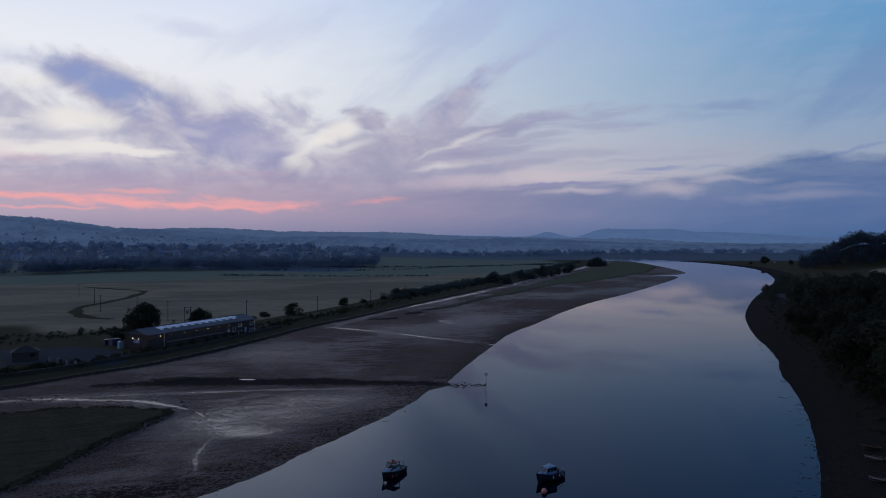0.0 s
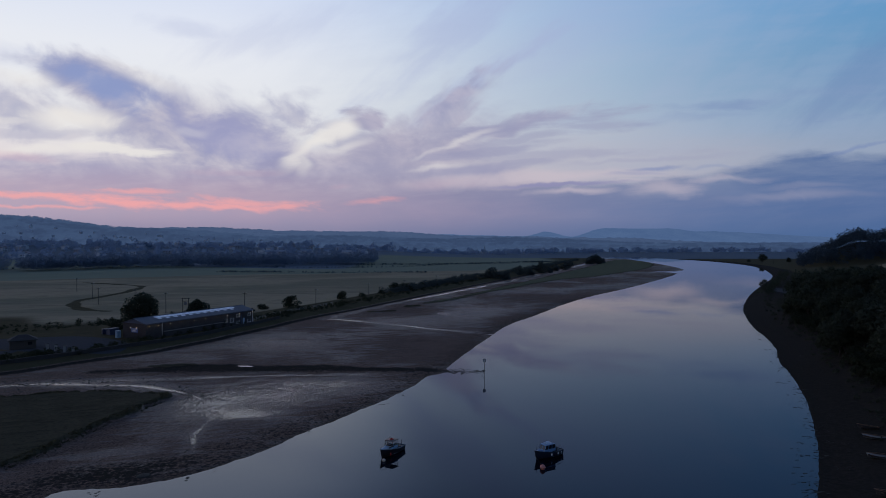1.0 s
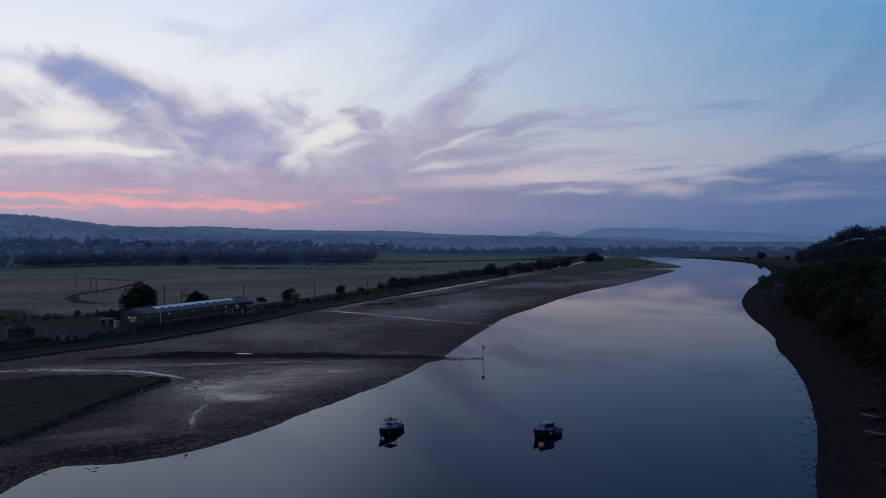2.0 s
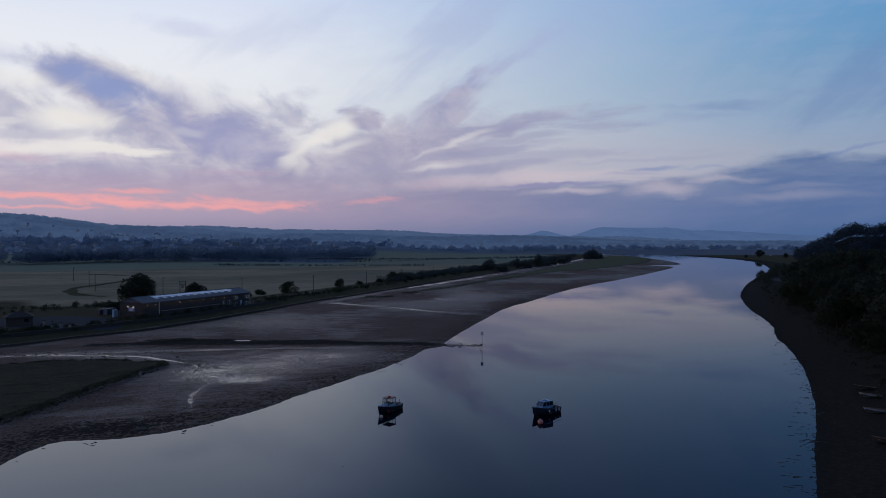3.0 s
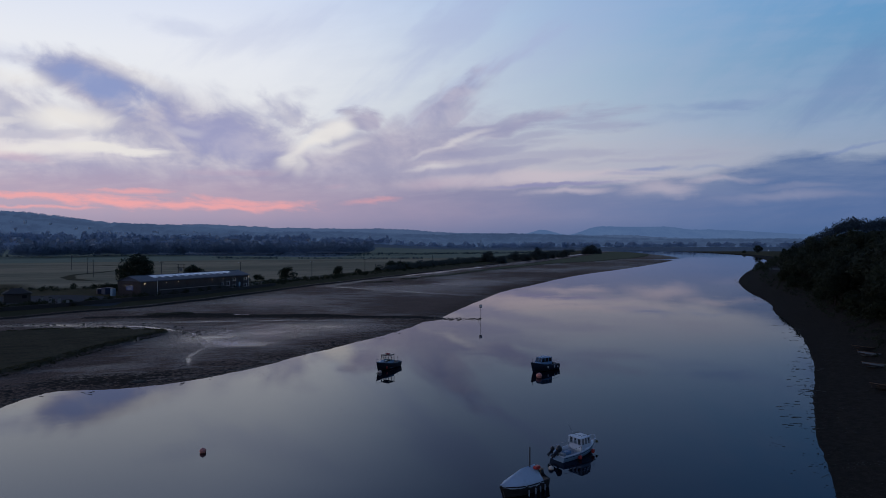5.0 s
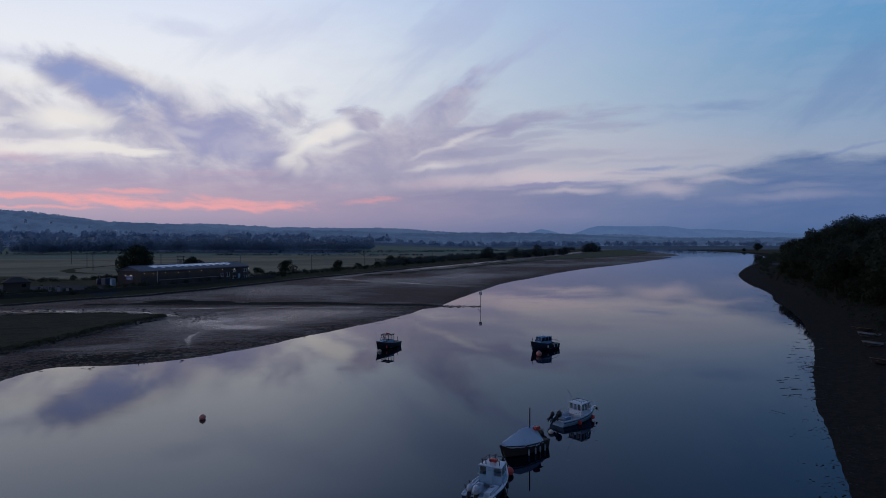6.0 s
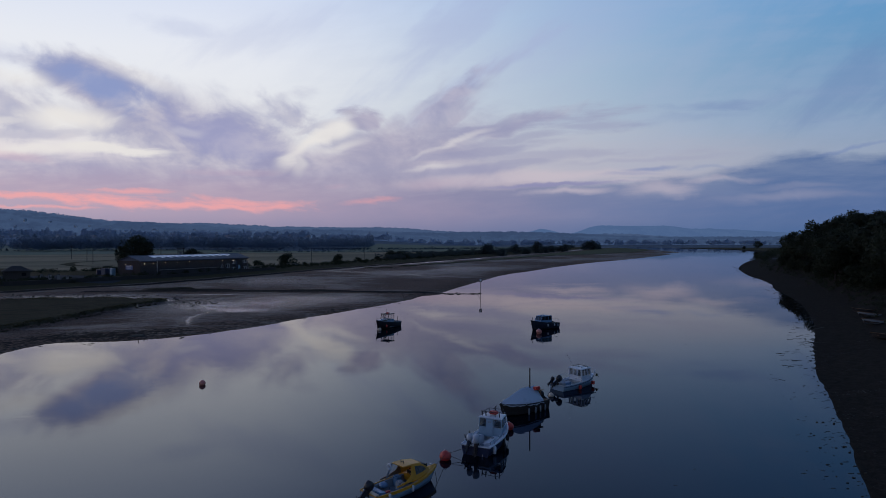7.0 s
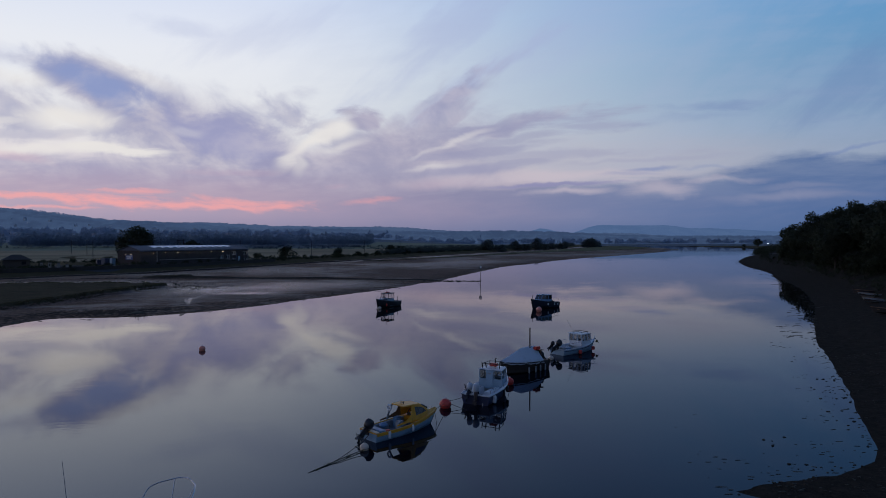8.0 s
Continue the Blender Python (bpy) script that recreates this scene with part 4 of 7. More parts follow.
cx, cy = np.array([c[0] for c in candidates]), np.array([c[1] for c in candidates])
dist_e, _ = line_distance(cx, cy, SHORE_EAST)
cz, cover = ground_at(cx, cy)
bank_trees = []
for (x, y), d, z, w in zip(candidates, dist_e, cz, cover["wood"]):
    edge_d = 12 + 3.5 * math.sin(y * 0.11) * math.sin(y * 0.037 + 1) + max(0.0, 95 - y) * 0.45 + 13 * min(max((y - 230) / 75, 0.0), 1.0)
    if d < edge_d or w < 0.3 or x / y > 0.86 or y > 400:
        continue
    if free_spot(x, y, 3.9 + y * 0.006 + max(0.0, d - 40) * 0.05):
        bank_trees.append((y + 0.5 * d, x, y, z, d < edge_d + 5))
bank_trees.sort()
for _, x, y, z, fringe in bank_trees[:285]:
    kind = rng.choice(bush_kinds if fringe and rng.random() < 0.6 else (near_kinds if y < 220 else far_kinds))
    size = rng.uniform(0.78, 1.02) * (1.0 if y > 150 else 1.16)
    m = Matrix.LocRotScale((x, y, z - 0.2), Euler((0, 0, rng.random() * 6.28)), (size, size, size * rng.uniform(0.9, 1.1)))
    if kind in bush_kinds:
        make_tree("bush", kind, m, "dark leafy shrub at the foot of the wooded bank", "bush", "shrubs below the wood")
    else:
        make_tree("tree", kind, m, "dark broadleaf tree in full leaf on the river bank", "tree", "trees of the wooded bank")

# ---- trees and bushes of the west side ----
oak = tree_meshes(400, 12.2, 11.5, 2.0, 3600, 0.55, M_LEAF_DARK, 15)
make_tree("tree", oak, stand(-89.3 * K, 187 * K), "large dark round-crowned tree behind the shed")
small_oak = tree_meshes(401, 7.6, 8.6, 1.0, 2200, 0.5, M_LEAF_DARK, 12)
make_tree("tree", small_oak, stand(-81.5 * K, 210 * K, 1.0), "dark round tree behind the shed roof")
for x, y, size, tall in ((-59.5, 252, 1.15, 1.0), (-69, 244, 0.7, 0.8), (-45, 288, 0.8, 1.3), (-38, 300, 0.6, 0.8), (-30, 318, 0.7, 0.8), (-24, 334, 1.3, 0.9), (-19, 336, 1.2, 0.9),
                         (-11, 356, 0.8, 1.1), (-4, 372, 0.5, 0.9), (22, 420, 0.8, 0.7), (36, 446, 1.7, 1.0), (45, 450, 1.5, 0.9), (62, 500, 1.4, 1.2), (70, 505, 1.3, 0.9),
                         (84, 535, 1.5, 1.6), (92, 545, 1.3, 1.0), (106, 580, 1.3, 1.0), (116, 600, 1.3, 1.0), (128, 635, 1.6, 1.1), (176, 745, 2.2, 1.2), (184, 755, 2.3, 1.3), (192, 762, 2.0, 1.1),
                         (-96, 150, 0.4, 0.6), (-98, 190, 0.9, 0.7), (-104, 205, 0.6, 0.6), (-71, 236, 0.5, 0.7), (-55, 245, 0.5, 0.8), (-100, 139, 0.4, 0.5)):
    kind = (bush_kinds if y < 390 else far_bush_kinds)[int(abs(x) + y) % 3]
    make_tree("bush", kind, stand(x * K, y * K, x, size, 0.2, tall), "dark leafy bush along the river bank", "bush", "bushes on the west bank")
for x, y, size in ((416, 818, 1.35), (220 / K, 430 / K, 0.6), (400, 822, 0.6), (440, 800, 0.9), (476, 790, 0.9), (505, 770, 1.0)):
    make_tree("tree", far_kinds[int(x) % 4], stand(x * K, y * K, x, size * 0.9, 1.9), "dark tree on the low far shore", "tree", "trees on the far shore")


# ---- woods that nobody could count ----
def woodland(name, label, spots, seed, high, wide, per, leaf, mat):
    """Many small crowns joined into one piece; spots: arrays of x, y, size."""
    r = random.Random(seed)
    kinds = [leaf_cloud(crown_lobes(random.Random(seed + i), high, wide, high * 0.12, 6), per, leaf, seed + i) for i in range(5)]
    vs, fs, base = [], [], 0
    xs, ys, ss = (np.array(v) for v in spots)
    zs, _ = ground_at(xs, ys)
    for x, y, z, s in zip(xs, ys, zs, ss):
        v, f, _ = kinds[r.randrange(5)]
        a = r.random() * 6.28
        c, q = math.cos(a), math.sin(a)
        turned = np.array([[c, q, 0], [-q, c, 0], [0, 0, 1.0]])
        v = (v @ turned) * (1, 1, r.uniform(0.8, 1.25)) * s + (x, y, z - 0.3)
        vs.append(v), fs.append(f + base)
        base += len(v)
    me = mesh_from(name, np.vstack(vs).tolist(), np.vstack(fs).tolist(), [mat])
    return tagged(new(name, me), label, "woods", kind="stuff")


def scattered(seed, count, xs, ys, size=(0.7, 1.2)):
    r = random.Random(seed)
    p = [(r.uniform(*xs), r.uniform(*ys), r.uniform(*size)) for _ in range(count)]
    return [list(v) for v in zip(*p)]


def belt(seed, count, line, deep, size=(0.7, 1.2)):
    """Spots along a plan line, a few rows deep."""
    r = random.Random(seed)
    out = []
    for _ in range(count):
        k = r.randrange(len(line) - 1)
        u = r.random()
        (ax, ay), (bx, by) = line[k], line[k + 1]
        out.append((ax + (bx - ax) * u + r.uniform(-4, 4), ay + (by - ay) * u + r.random() ** 1.3 * deep, r.uniform(*size)))
    return [list(v) for v in zip(*out)]


woodland("wood_belt", "dark belt of trees at the edge of the fields", belt(21, 560, plan((-520, 500), (-361, 530), (-308, 592), (-230, 620), (-161, 645), (-74, 684)), 90), 31, 13, 12, 130, 1.15, M_LEAF_FAR_HAZED)
woodland("hedgerow", "low dark hedges between the fields", belt(22, 460, plan((-420, 560), (-150, 700), (-74, 684), (20, 700), (100, 760), (140, 780)), 4, (0.14, 0.34)), 32, 8, 8, 60, 1.2, M_LEAF_HILL_HAZED)
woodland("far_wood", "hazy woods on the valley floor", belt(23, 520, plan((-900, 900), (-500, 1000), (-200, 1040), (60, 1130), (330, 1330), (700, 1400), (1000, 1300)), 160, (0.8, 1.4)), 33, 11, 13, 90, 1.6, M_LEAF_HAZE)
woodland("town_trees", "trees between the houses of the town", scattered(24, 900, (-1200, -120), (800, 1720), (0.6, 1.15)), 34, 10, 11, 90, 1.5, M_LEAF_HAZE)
hill_spots = zip(*scattered(41, 700, (370, 640), (655, 800), (0.5, 1.3)))
hill_spots = [list(v) for v in zip(*[p for p in hill_spots if p[0] / p[1] > 0.567])]
woodland("hill_wood", "hazy dark wood on a hill beyond the river bend", hill_spots, 42, 13, 12, 160, 0.95, M_LEAF_HILL_HAZED)
low_line = [(x + 11, y - 4) for x, y in SHORE_EAST if 320 < y < 560][::-1]
low_spots = [p for seed, off, n in ((43, 0, 70), (44, 12, 60), (45, 26, 45)) for p in zip(*belt(seed, n, [(x + off, y - off * 0.4) for x, y in low_line], 9, (0.22, 0.55)))]
low_spots = [p for p in low_spots if math.hypot((p[0] - 199 - 0.25 * (p[1] - 362)) / 8, (p[1] - 362) / 36) > 1]
woodland("bank_thicket", "low dark thicket beyond the end of the wood", [list(v) for v in zip(*low_spots)], 46, 12, 11, 200, 0.75, M_LEAF_DARK)
scrub_line = [(x - 9, y + 3) for x, y in BANK_FOOT if 130 < y < 900]
woodland("bank_scrub", "dark scrub and brambles along the west bank", belt(25, 520, scrub_line, 6, (0.16, 0.42)), 36, 4.5, 6, 60, 0.8, M_LEAF_HEDGE)
far_scrub_line = [(x - 16, y + 4) for x, y in BANK_FOOT if 330 < y < 980]
woodland("bank_thicket_far", "dark scrub thickets along the far bank", belt(29, 420, far_scrub_line, 14, (0.35, 0.95)), 47, 4.5, 7, 80, 0.75, M_LEAF_MID_HAZED)
east_scrub = [p for p in SHORE_EAST[::-1] if 70 < p[1] < 420]
woodland("shore_scrub", "low dark scrub at the head of the east beach", [list(v) for v in zip(*[(x + 9.5 + 1.5 * math.sin(i), y - 5 + 2.5 * math.sin(i * 1.7), 0.18 + 0.16 * ((i * 7) % 5) / 5)
         for i, (x, y) in enumerate([tuple(np.array(east_scrub[k]) * (1 - u) + np.array(east_scrub[k + 1]) * u) for k in range(len(east_scrub) - 1) for u in (0.0, 0.12, 0.25, 0.37, 0.5, 0.62, 0.75, 0.88)])])],
         38, 4.0, 6, 70, 0.7, M_LEAF_DARK)
woodland("yard_scrub", "dark scrub round the yard", belt(26, 320, plan((-170, 150), (-150, 165), (-125, 180), (-108, 196), (-98, 205)), 22, (0.12, 0.36)), 37, 4.5, 6, 60, 0.8, M_LEAF_HEDGE)


# ---- coarse grass on the salt marsh ----
def marsh_grass(name, label, outlines, count, seed, high, mat):
    r = np.random.default_rng(seed)
    pts = []
    for outline, share in outlines:
        lo, hi = outline.min(0), outline.max(0)
        n = int(count * share)
        got = 0
        while got < n:
            p = lo + (hi - lo) * r.random((4000, 2))
            a = area_distance(p[:, 0], p[:, 1], outline)
            keep = (a > -0.3) & (a < 1.6)
            p = p[keep][: n - got]
            pts.append(p)
            got += len(p)
    p = np.vstack(pts)
    z, _ = ground_at(p[:, 0], p[:, 1])
    n = len(p)
    base = np.column_stack([p, z - 0.05])
    vs = []
    for k in range(3):
        a = r.random(n) * 6.28
        w = np.column_stack([np.cos(a), np.sin(a), np.zeros(n)]) * (0.10 + 0.14 * r.random((n, 1)))
        tip = np.column_stack([r.normal(size=(n, 2)) * 0.12, high * (0.5 + 0.7 * r.random(n))])
        vs.append(np.stack([base - w, base + w, base + w * 0.4 + tip, base - w * 0.4 + tip], 1).reshape(-1, 3))
    v = np.vstack(vs)
    me = mesh_from(name, v.tolist(), np.arange(len(v)).reshape(-1, 4).tolist(), [mat])
    return tagged(new(name, me), label, "grass", kind="stuff")


M_MARSH_GRASS = foliage("marsh_grass", (0.050, 0.048, 0.026), (0.095, 0.084, 0.046))
woodland("field_hedge", "thin dark hedge lines across the meadows", belt(27, 260, plan((-187, 530), (-160, 524), (-136, 524), (-85, 512), (-38, 517), (-8, 523)), 5, (0.10, 0.30)), 39, 8, 9, 40, 1.3, M_LEAF_HILL_HAZED)
woodland("field_hedge", "thin dark hedge lines across the meadows", belt(28, 200, plan((-180, 622), (-118, 606), (-44, 622), (10, 700), (80, 722)), 5, (0.10, 0.34)), 40, 8, 9, 40, 1.3, M_LEAF_HILL_HAZED)
marsh_grass("marsh_grass", "coarse dark marsh grass on the saltings", ((MARSH_NEAR, 0.55), (MARSH_LONG, 0.37), (MARSH_ISLE, 0.04), (MARSH_ISLE_B, 0.04)), 5000, 61, 0.20, M_MARSH_GRASS)


# ---- wooded crests of the far hills ----
def crest_wood(name, label, mat, y0, depth, crest, x0, x1, count, seed, on_crest=0.55, spread=1.0, middle=-250):
    """Round crowns standing along a ridge and down its near slope."""
    r = random.Random(seed)
    kinds = [leaf_cloud(crown_lobes(random.Random(seed + i), 11, 13 * spread, 1.0, 5), int(70 * spread), 1.9 * spread ** 0.5, seed + i) for i in range(4)]
    grove = [(r.uniform(x0, x1), 1.0 if r.random() < on_crest else r.uniform(0.12, 0.92)) for _ in range(count // 9)]
    vs, fs, base = [], [], 0
    for k in range(count):
        gx, gu = r.choice(grove)
        x, u = min(max(r.gauss(gx, 46), x0), x1), gu if gu == 1.0 else min(max(r.gauss(gu, 0.022), 0.02), 0.95)
        y = y0 + depth * u - 0.00004 * (x - middle) ** 2
        f = float(np.interp(u, (0.0, 0.15, 0.35, 0.6, 0.85, 1.0), (0.0, 0.18, 0.45, 0.75, 0.94, 1.0)))
        v, q, _ = kinds[k % 4]
        a, s = r.random() * 6.28, r.uniform(0.45, 1.0)
        c, w = math.cos(a), math.sin(a)
        vs.append(v @ np.array([[c, w, 0], [-w, c, 0], [0, 0, 1]]) * s + (x, y, crest(x) * f - 4.5 * s))
        fs.append(q + base)
        base += len(v)
    return tagged(new(name, mesh_from(name, np.vstack(vs).tolist(), np.vstack(fs).tolist(), [mat])), label, "woods", kind="stuff")


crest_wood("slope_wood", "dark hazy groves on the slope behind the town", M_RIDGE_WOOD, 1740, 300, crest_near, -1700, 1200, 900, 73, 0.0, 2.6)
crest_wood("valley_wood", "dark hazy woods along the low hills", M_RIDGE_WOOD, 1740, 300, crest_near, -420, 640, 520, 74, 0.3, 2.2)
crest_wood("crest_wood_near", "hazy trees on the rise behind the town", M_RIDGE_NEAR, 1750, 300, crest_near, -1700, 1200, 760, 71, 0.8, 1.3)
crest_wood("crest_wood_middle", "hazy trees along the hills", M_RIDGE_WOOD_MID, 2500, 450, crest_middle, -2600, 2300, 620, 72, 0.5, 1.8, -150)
# ---- boat materials ----
M_NAVY = painted("navy_paint", (0.012, 0.022, 0.060), 0.35, wear=0.3)
M_BLACK_HULL = painted("black_hull_paint", (0.010, 0.010, 0.013), 0.4, wear=0.4)
M_WHITE = painted("white_gelcoat", (0.52, 0.57, 0.61), 0.35, wear=0.35, dirt=(0.16, 0.15, 0.13))
M_PALE_BLUE = painted("pale_blue_paint", (0.21, 0.33, 0.43), 0.4, wear=0.35, dirt=(0.10, 0.10, 0.10))
M_SKY_BLUE = painted("sky_blue_paint", (0.10, 0.21, 0.34), 0.4, wear=0.3)
M_YELLOW = painted("yellow_paint", (0.58, 0.27, 0.016), 0.4, wear=0.3, dirt=(0.14, 0.09, 0.03))
M_RUBBER = painted("black_rubber", (0.012, 0.012, 0.013), 0.6, wear=0.2)
M_ENGINE = painted("engine_black", (0.012, 0.013, 0.016), 0.3, wear=0.15)
M_ENGINE_PALE = painted("engine_pale", (0.42, 0.46, 0.50), 0.35, wear=0.3)
M_STEEL = painted("stainless_steel", (0.50, 0.51, 0.53), 0.25, metal=1.0, wear=0.2)
M_RED = painted("red_plastic", (0.46, 0.045, 0.032), 0.45, wear=0.25)
M_PINK = painted("faded_pink_plastic", (0.55, 0.20, 0.15), 0.5, wear=0.35)
M_CREAM = painted("cream_plastic", (0.50, 0.42, 0.33), 0.5, wear=0.4)
M_TARP = painted("blue_grey_tarpaulin", (0.40, 0.47, 0.53), 0.6, wear=0.3, scale=1.4, bump=0.3)
M_WOOD = painted("weathered_wood", (0.17, 0.095, 0.05), 0.7, wear=0.5, bump=0.4)
M_DARK_WOOD = painted("tarred_wood", (0.022, 0.017, 0.013), 0.75, wear=0.4, bump=0.4)
M_VARNISH = painted("dark_varnish", (0.075, 0.040, 0.028), 0.4, wear=0.4)
M_GREY_DECK = painted("grey_deck", (0.22, 0.26, 0.29), 0.7, wear=0.5)
M_ROPE = painted("wet_rope", (0.05, 0.045, 0.035), 0.85, wear=0.4)
M_WEED_CLUMP = painted("hanging_weed", (0.05, 0.055, 0.015), 0.8, wear=0.5)
M_GLASS = pane_material("dark_window_glass")
M_CLEAR = pane_material("clear_window_glass", 0.72)
M_THIN_GLASS = pane_material("thin_window_glass", 0.9)
M_INK = painted("ink_blue_paint", (0.011, 0.017, 0.030), 0.35, wear=0.3)
# grey in the pane's colour stands for water seen through and mirrored in it
M_GREY_GLASS = painted("grey_glass", (0.085, 0.090, 0.092), 0.25, wear=0.3)


# ---- boat parts; x is forward, y to port, the waterline at 0 ----
class Shape:
    """The lines of a small open hull."""

    def __init__(self, length, beam, stern_h, bow_h, draft=0.25, transom=0.82, fore=0.35, rake=0.45):
        self.l, self.b, self.hs, self.hb, self.dr, self.tr, self.f, self.rk = length, beam, stern_h, bow_h, draft, transom, fore, rake

    def half(self, u):
        grow = min(1.0, self.tr + (1 - self.tr) * u / 0.3)
        taper = 1 - max(0.0, (u - self.f) / (1 - self.f)) ** 2.1
        return 0.5 * self.b * grow * taper

    def sheer(self, u):
        return self.hs + (self.hb - self.hs) * u ** 1.8

    def x(self, u, low=0.0):
        return -self.l / 2 + (self.l - low * self.rk * u ** 2) * u

    def rim(self, u, inset=0.0, dz=0.0):
        return self.x(u), max(0.0, self.half(u) - inset), self.sheer(u) + dz


def hull_part(boat, s, mat, label="", lower=None):
    us = [i / 16 for i in range(17)]
    rows = []
    for u in us:
        b, z, dr = s.half(u), s.sheer(u), s.dr * (1 - u ** 5)
        side = [(s.x(u), b, z), (s.x(u, 0.25), b * 0.985, z * 0.62), (s.x(u, 0.6), b * (0.93 - 0.15 * u), z * 0.25),
                (s.x(u, 0.85), b * (0.84 - 0.3 * u), -0.10 * (1 - u)), (s.x(u, 1.0), 0.0, -dr)]
        rows.append(side + [(x, -y, zz) for x, y, zz in side[-2::-1]])
    bm = loft(rows)
    bm.verts.ensure_lookup_table()
    bm.faces.new([bm.verts.new(p) for p in rows[0]])
    return part("hull", bm, mat, boat, label, True)


def rim_points(s, u0=0.0, u1=1.0, n=14, inset=0.0, dz=0.0):
    return [s.rim(u0 + (u1 - u0) * i / n, inset, dz) for i in range(n + 1)]


def gunwale_part(boat, s, mat, r=0.04, label=""):
    port = rim_points(s)
    starboard = [(x, -y, z) for x, y, z in port]
    bm = tube(port, r)
    add_tube(bm, starboard, r)
    add_tube(bm, [port[0], starboard[0]], r)
    return part("gunwale", bm, mat, boat, label)


def cockpit_part(boat, s, mat, u0=0.03, u1=0.6, floor=0.12, side_deck=0.12, label=""):
    """Side decks, inner walls and sole of the open well."""
    rows = []
    for i in range(9):
        u = u0 + (u1 - u0) * i / 8
        x, b, z = s.rim(u, 0.0, -0.015)
        i_b = max(0.02, b - side_deck)
        half = [(x, b, z), (x, i_b, z), (x, i_b * 0.95, floor)]
        rows.append(half + [(q, -w, e) for q, w, e in half[::-1]])
    bm = loft(rows)
    for row in (rows[0], rows[-1]):
        bm.faces.new([bm.verts.new(p) for p in row[1:-1]])
    return part("cockpit", bm, mat, boat, label)


def foredeck_part(boat, s, mat, u0=0.6, crown=0.05, name="foredeck", label=""):
    rows = []
    for i in range(9):
        u = u0 + (0.985 - u0) * i / 8
        x, b, z = s.rim(u, 0.01, 0.005)
        rows.append([(x, b * k, z + crown * (1 - k * k)) for k in (1, 0.6, 0, -0.6, -1)])
    bm = loft(rows)
    r = rows[0]
    bm.faces.new([bm.verts.new(p) for p in r + [(r[-1][0], r[-1][1], r[-1][2] - 0.25), (r[0][0], r[0][1], r[0][2] - 0.25)]])
    return part(name, bm, mat, boat, label)


def cabin_part(boat, x0, x1, w0, w1, z0, sill, head, mats, rake=0.25, sides=2, back=True, lean=0.92, roof_over=0.08, name="wheelhouse", glass=None, post=0.03, post_mat=None):
    """A wheelhouse: lower walls, posts, head band, roof and panes. x0 aft, x1 fore; w0, w1 widths; rake: how far the front leans aft."""
    wall, roof_m = mats

    def ring(z):
        k = (z - z0) / (head - z0)
        t, f = 1 - (1 - lean) * k, x1 - rake * k
        return [(x0, w0 / 2 * t, z), (f, w1 / 2 * t, z), (f, -w1 / 2 * t, z), (x0, -w0 / 2 * t, z)]

    bm = loft([ring(z0), ring(sill)], True)
    loft_band = [ring(head - 0.07), ring(head)]
    vs = [[bm.verts.new(p) for p in r] for r in loft_band]
    for k in range(4):
        bm.faces.new((vs[0][k], vs[0][(k + 1) % 4], vs[1][(k + 1) % 4], vs[1][k]))
    bm.normal_update()
    cab = part(name, bm, wall, boat)
    cab.modifiers.new("wall", "SOLIDIFY").thickness = 0.03
    lo, hi = ring(sill), ring(head)
    spans = [(0, 1, sides), (1, 2, 2), (2, 3, sides)] + ([(3, 0, 3)] if back else [])
    for a, b, n in spans:
        for i in range(n + 1):
            u = i / n
            p, q = Vector(lo[a]).lerp(Vector(lo[b]), u), Vector(hi[a]).lerp(Vector(hi[b]), u)
            if i < n or not back:
                part("post", tube([p, q], post, 5), post_mat or wall, cab)
            if i < n and not ((a, b) == (3, 0) and i == 1):
                v = (i + 1) / n
                p2, q2 = Vector(lo[a]).lerp(Vector(lo[b]), v), Vector(hi[a]).lerp(Vector(hi[b]), v)
                pane_bm = bmesh.new()
                c = (p + p2 + q + q2) / 4
                pts = [c + (w - c) * 0.93 for w in (p, p2, q2, q)]
                pane_bm.faces.new([pane_bm.verts.new(w) for w in pts])
                pane = part("window", pane_bm, glass or M_CLEAR, cab)
                pane.modifiers.new("glass", "SOLIDIFY").thickness = 0.012
    top = ring(head)
    o = roof_over
    outline = [(top[0][0] - o, top[0][1] + o), (top[1][0] + o, top[1][1] + o * 0.6), (top[2][0] + o, top[2][1] - o * 0.6), (top[3][0] - o, top[3][1] - o)]
    rows = []
    for zz, k in ((head, 1.0), (head + 0.035, 1.0), (head + 0.07, 0.9), (head + 0.085, 0.55)):
        cx = sum(p[0] for p in outline) / 4
        rows.append([(cx + (x - cx) * k, y * k, zz) for x, y in outline])
    part("roof", loft(rows, True, True), roof_m, cab)
    return cab


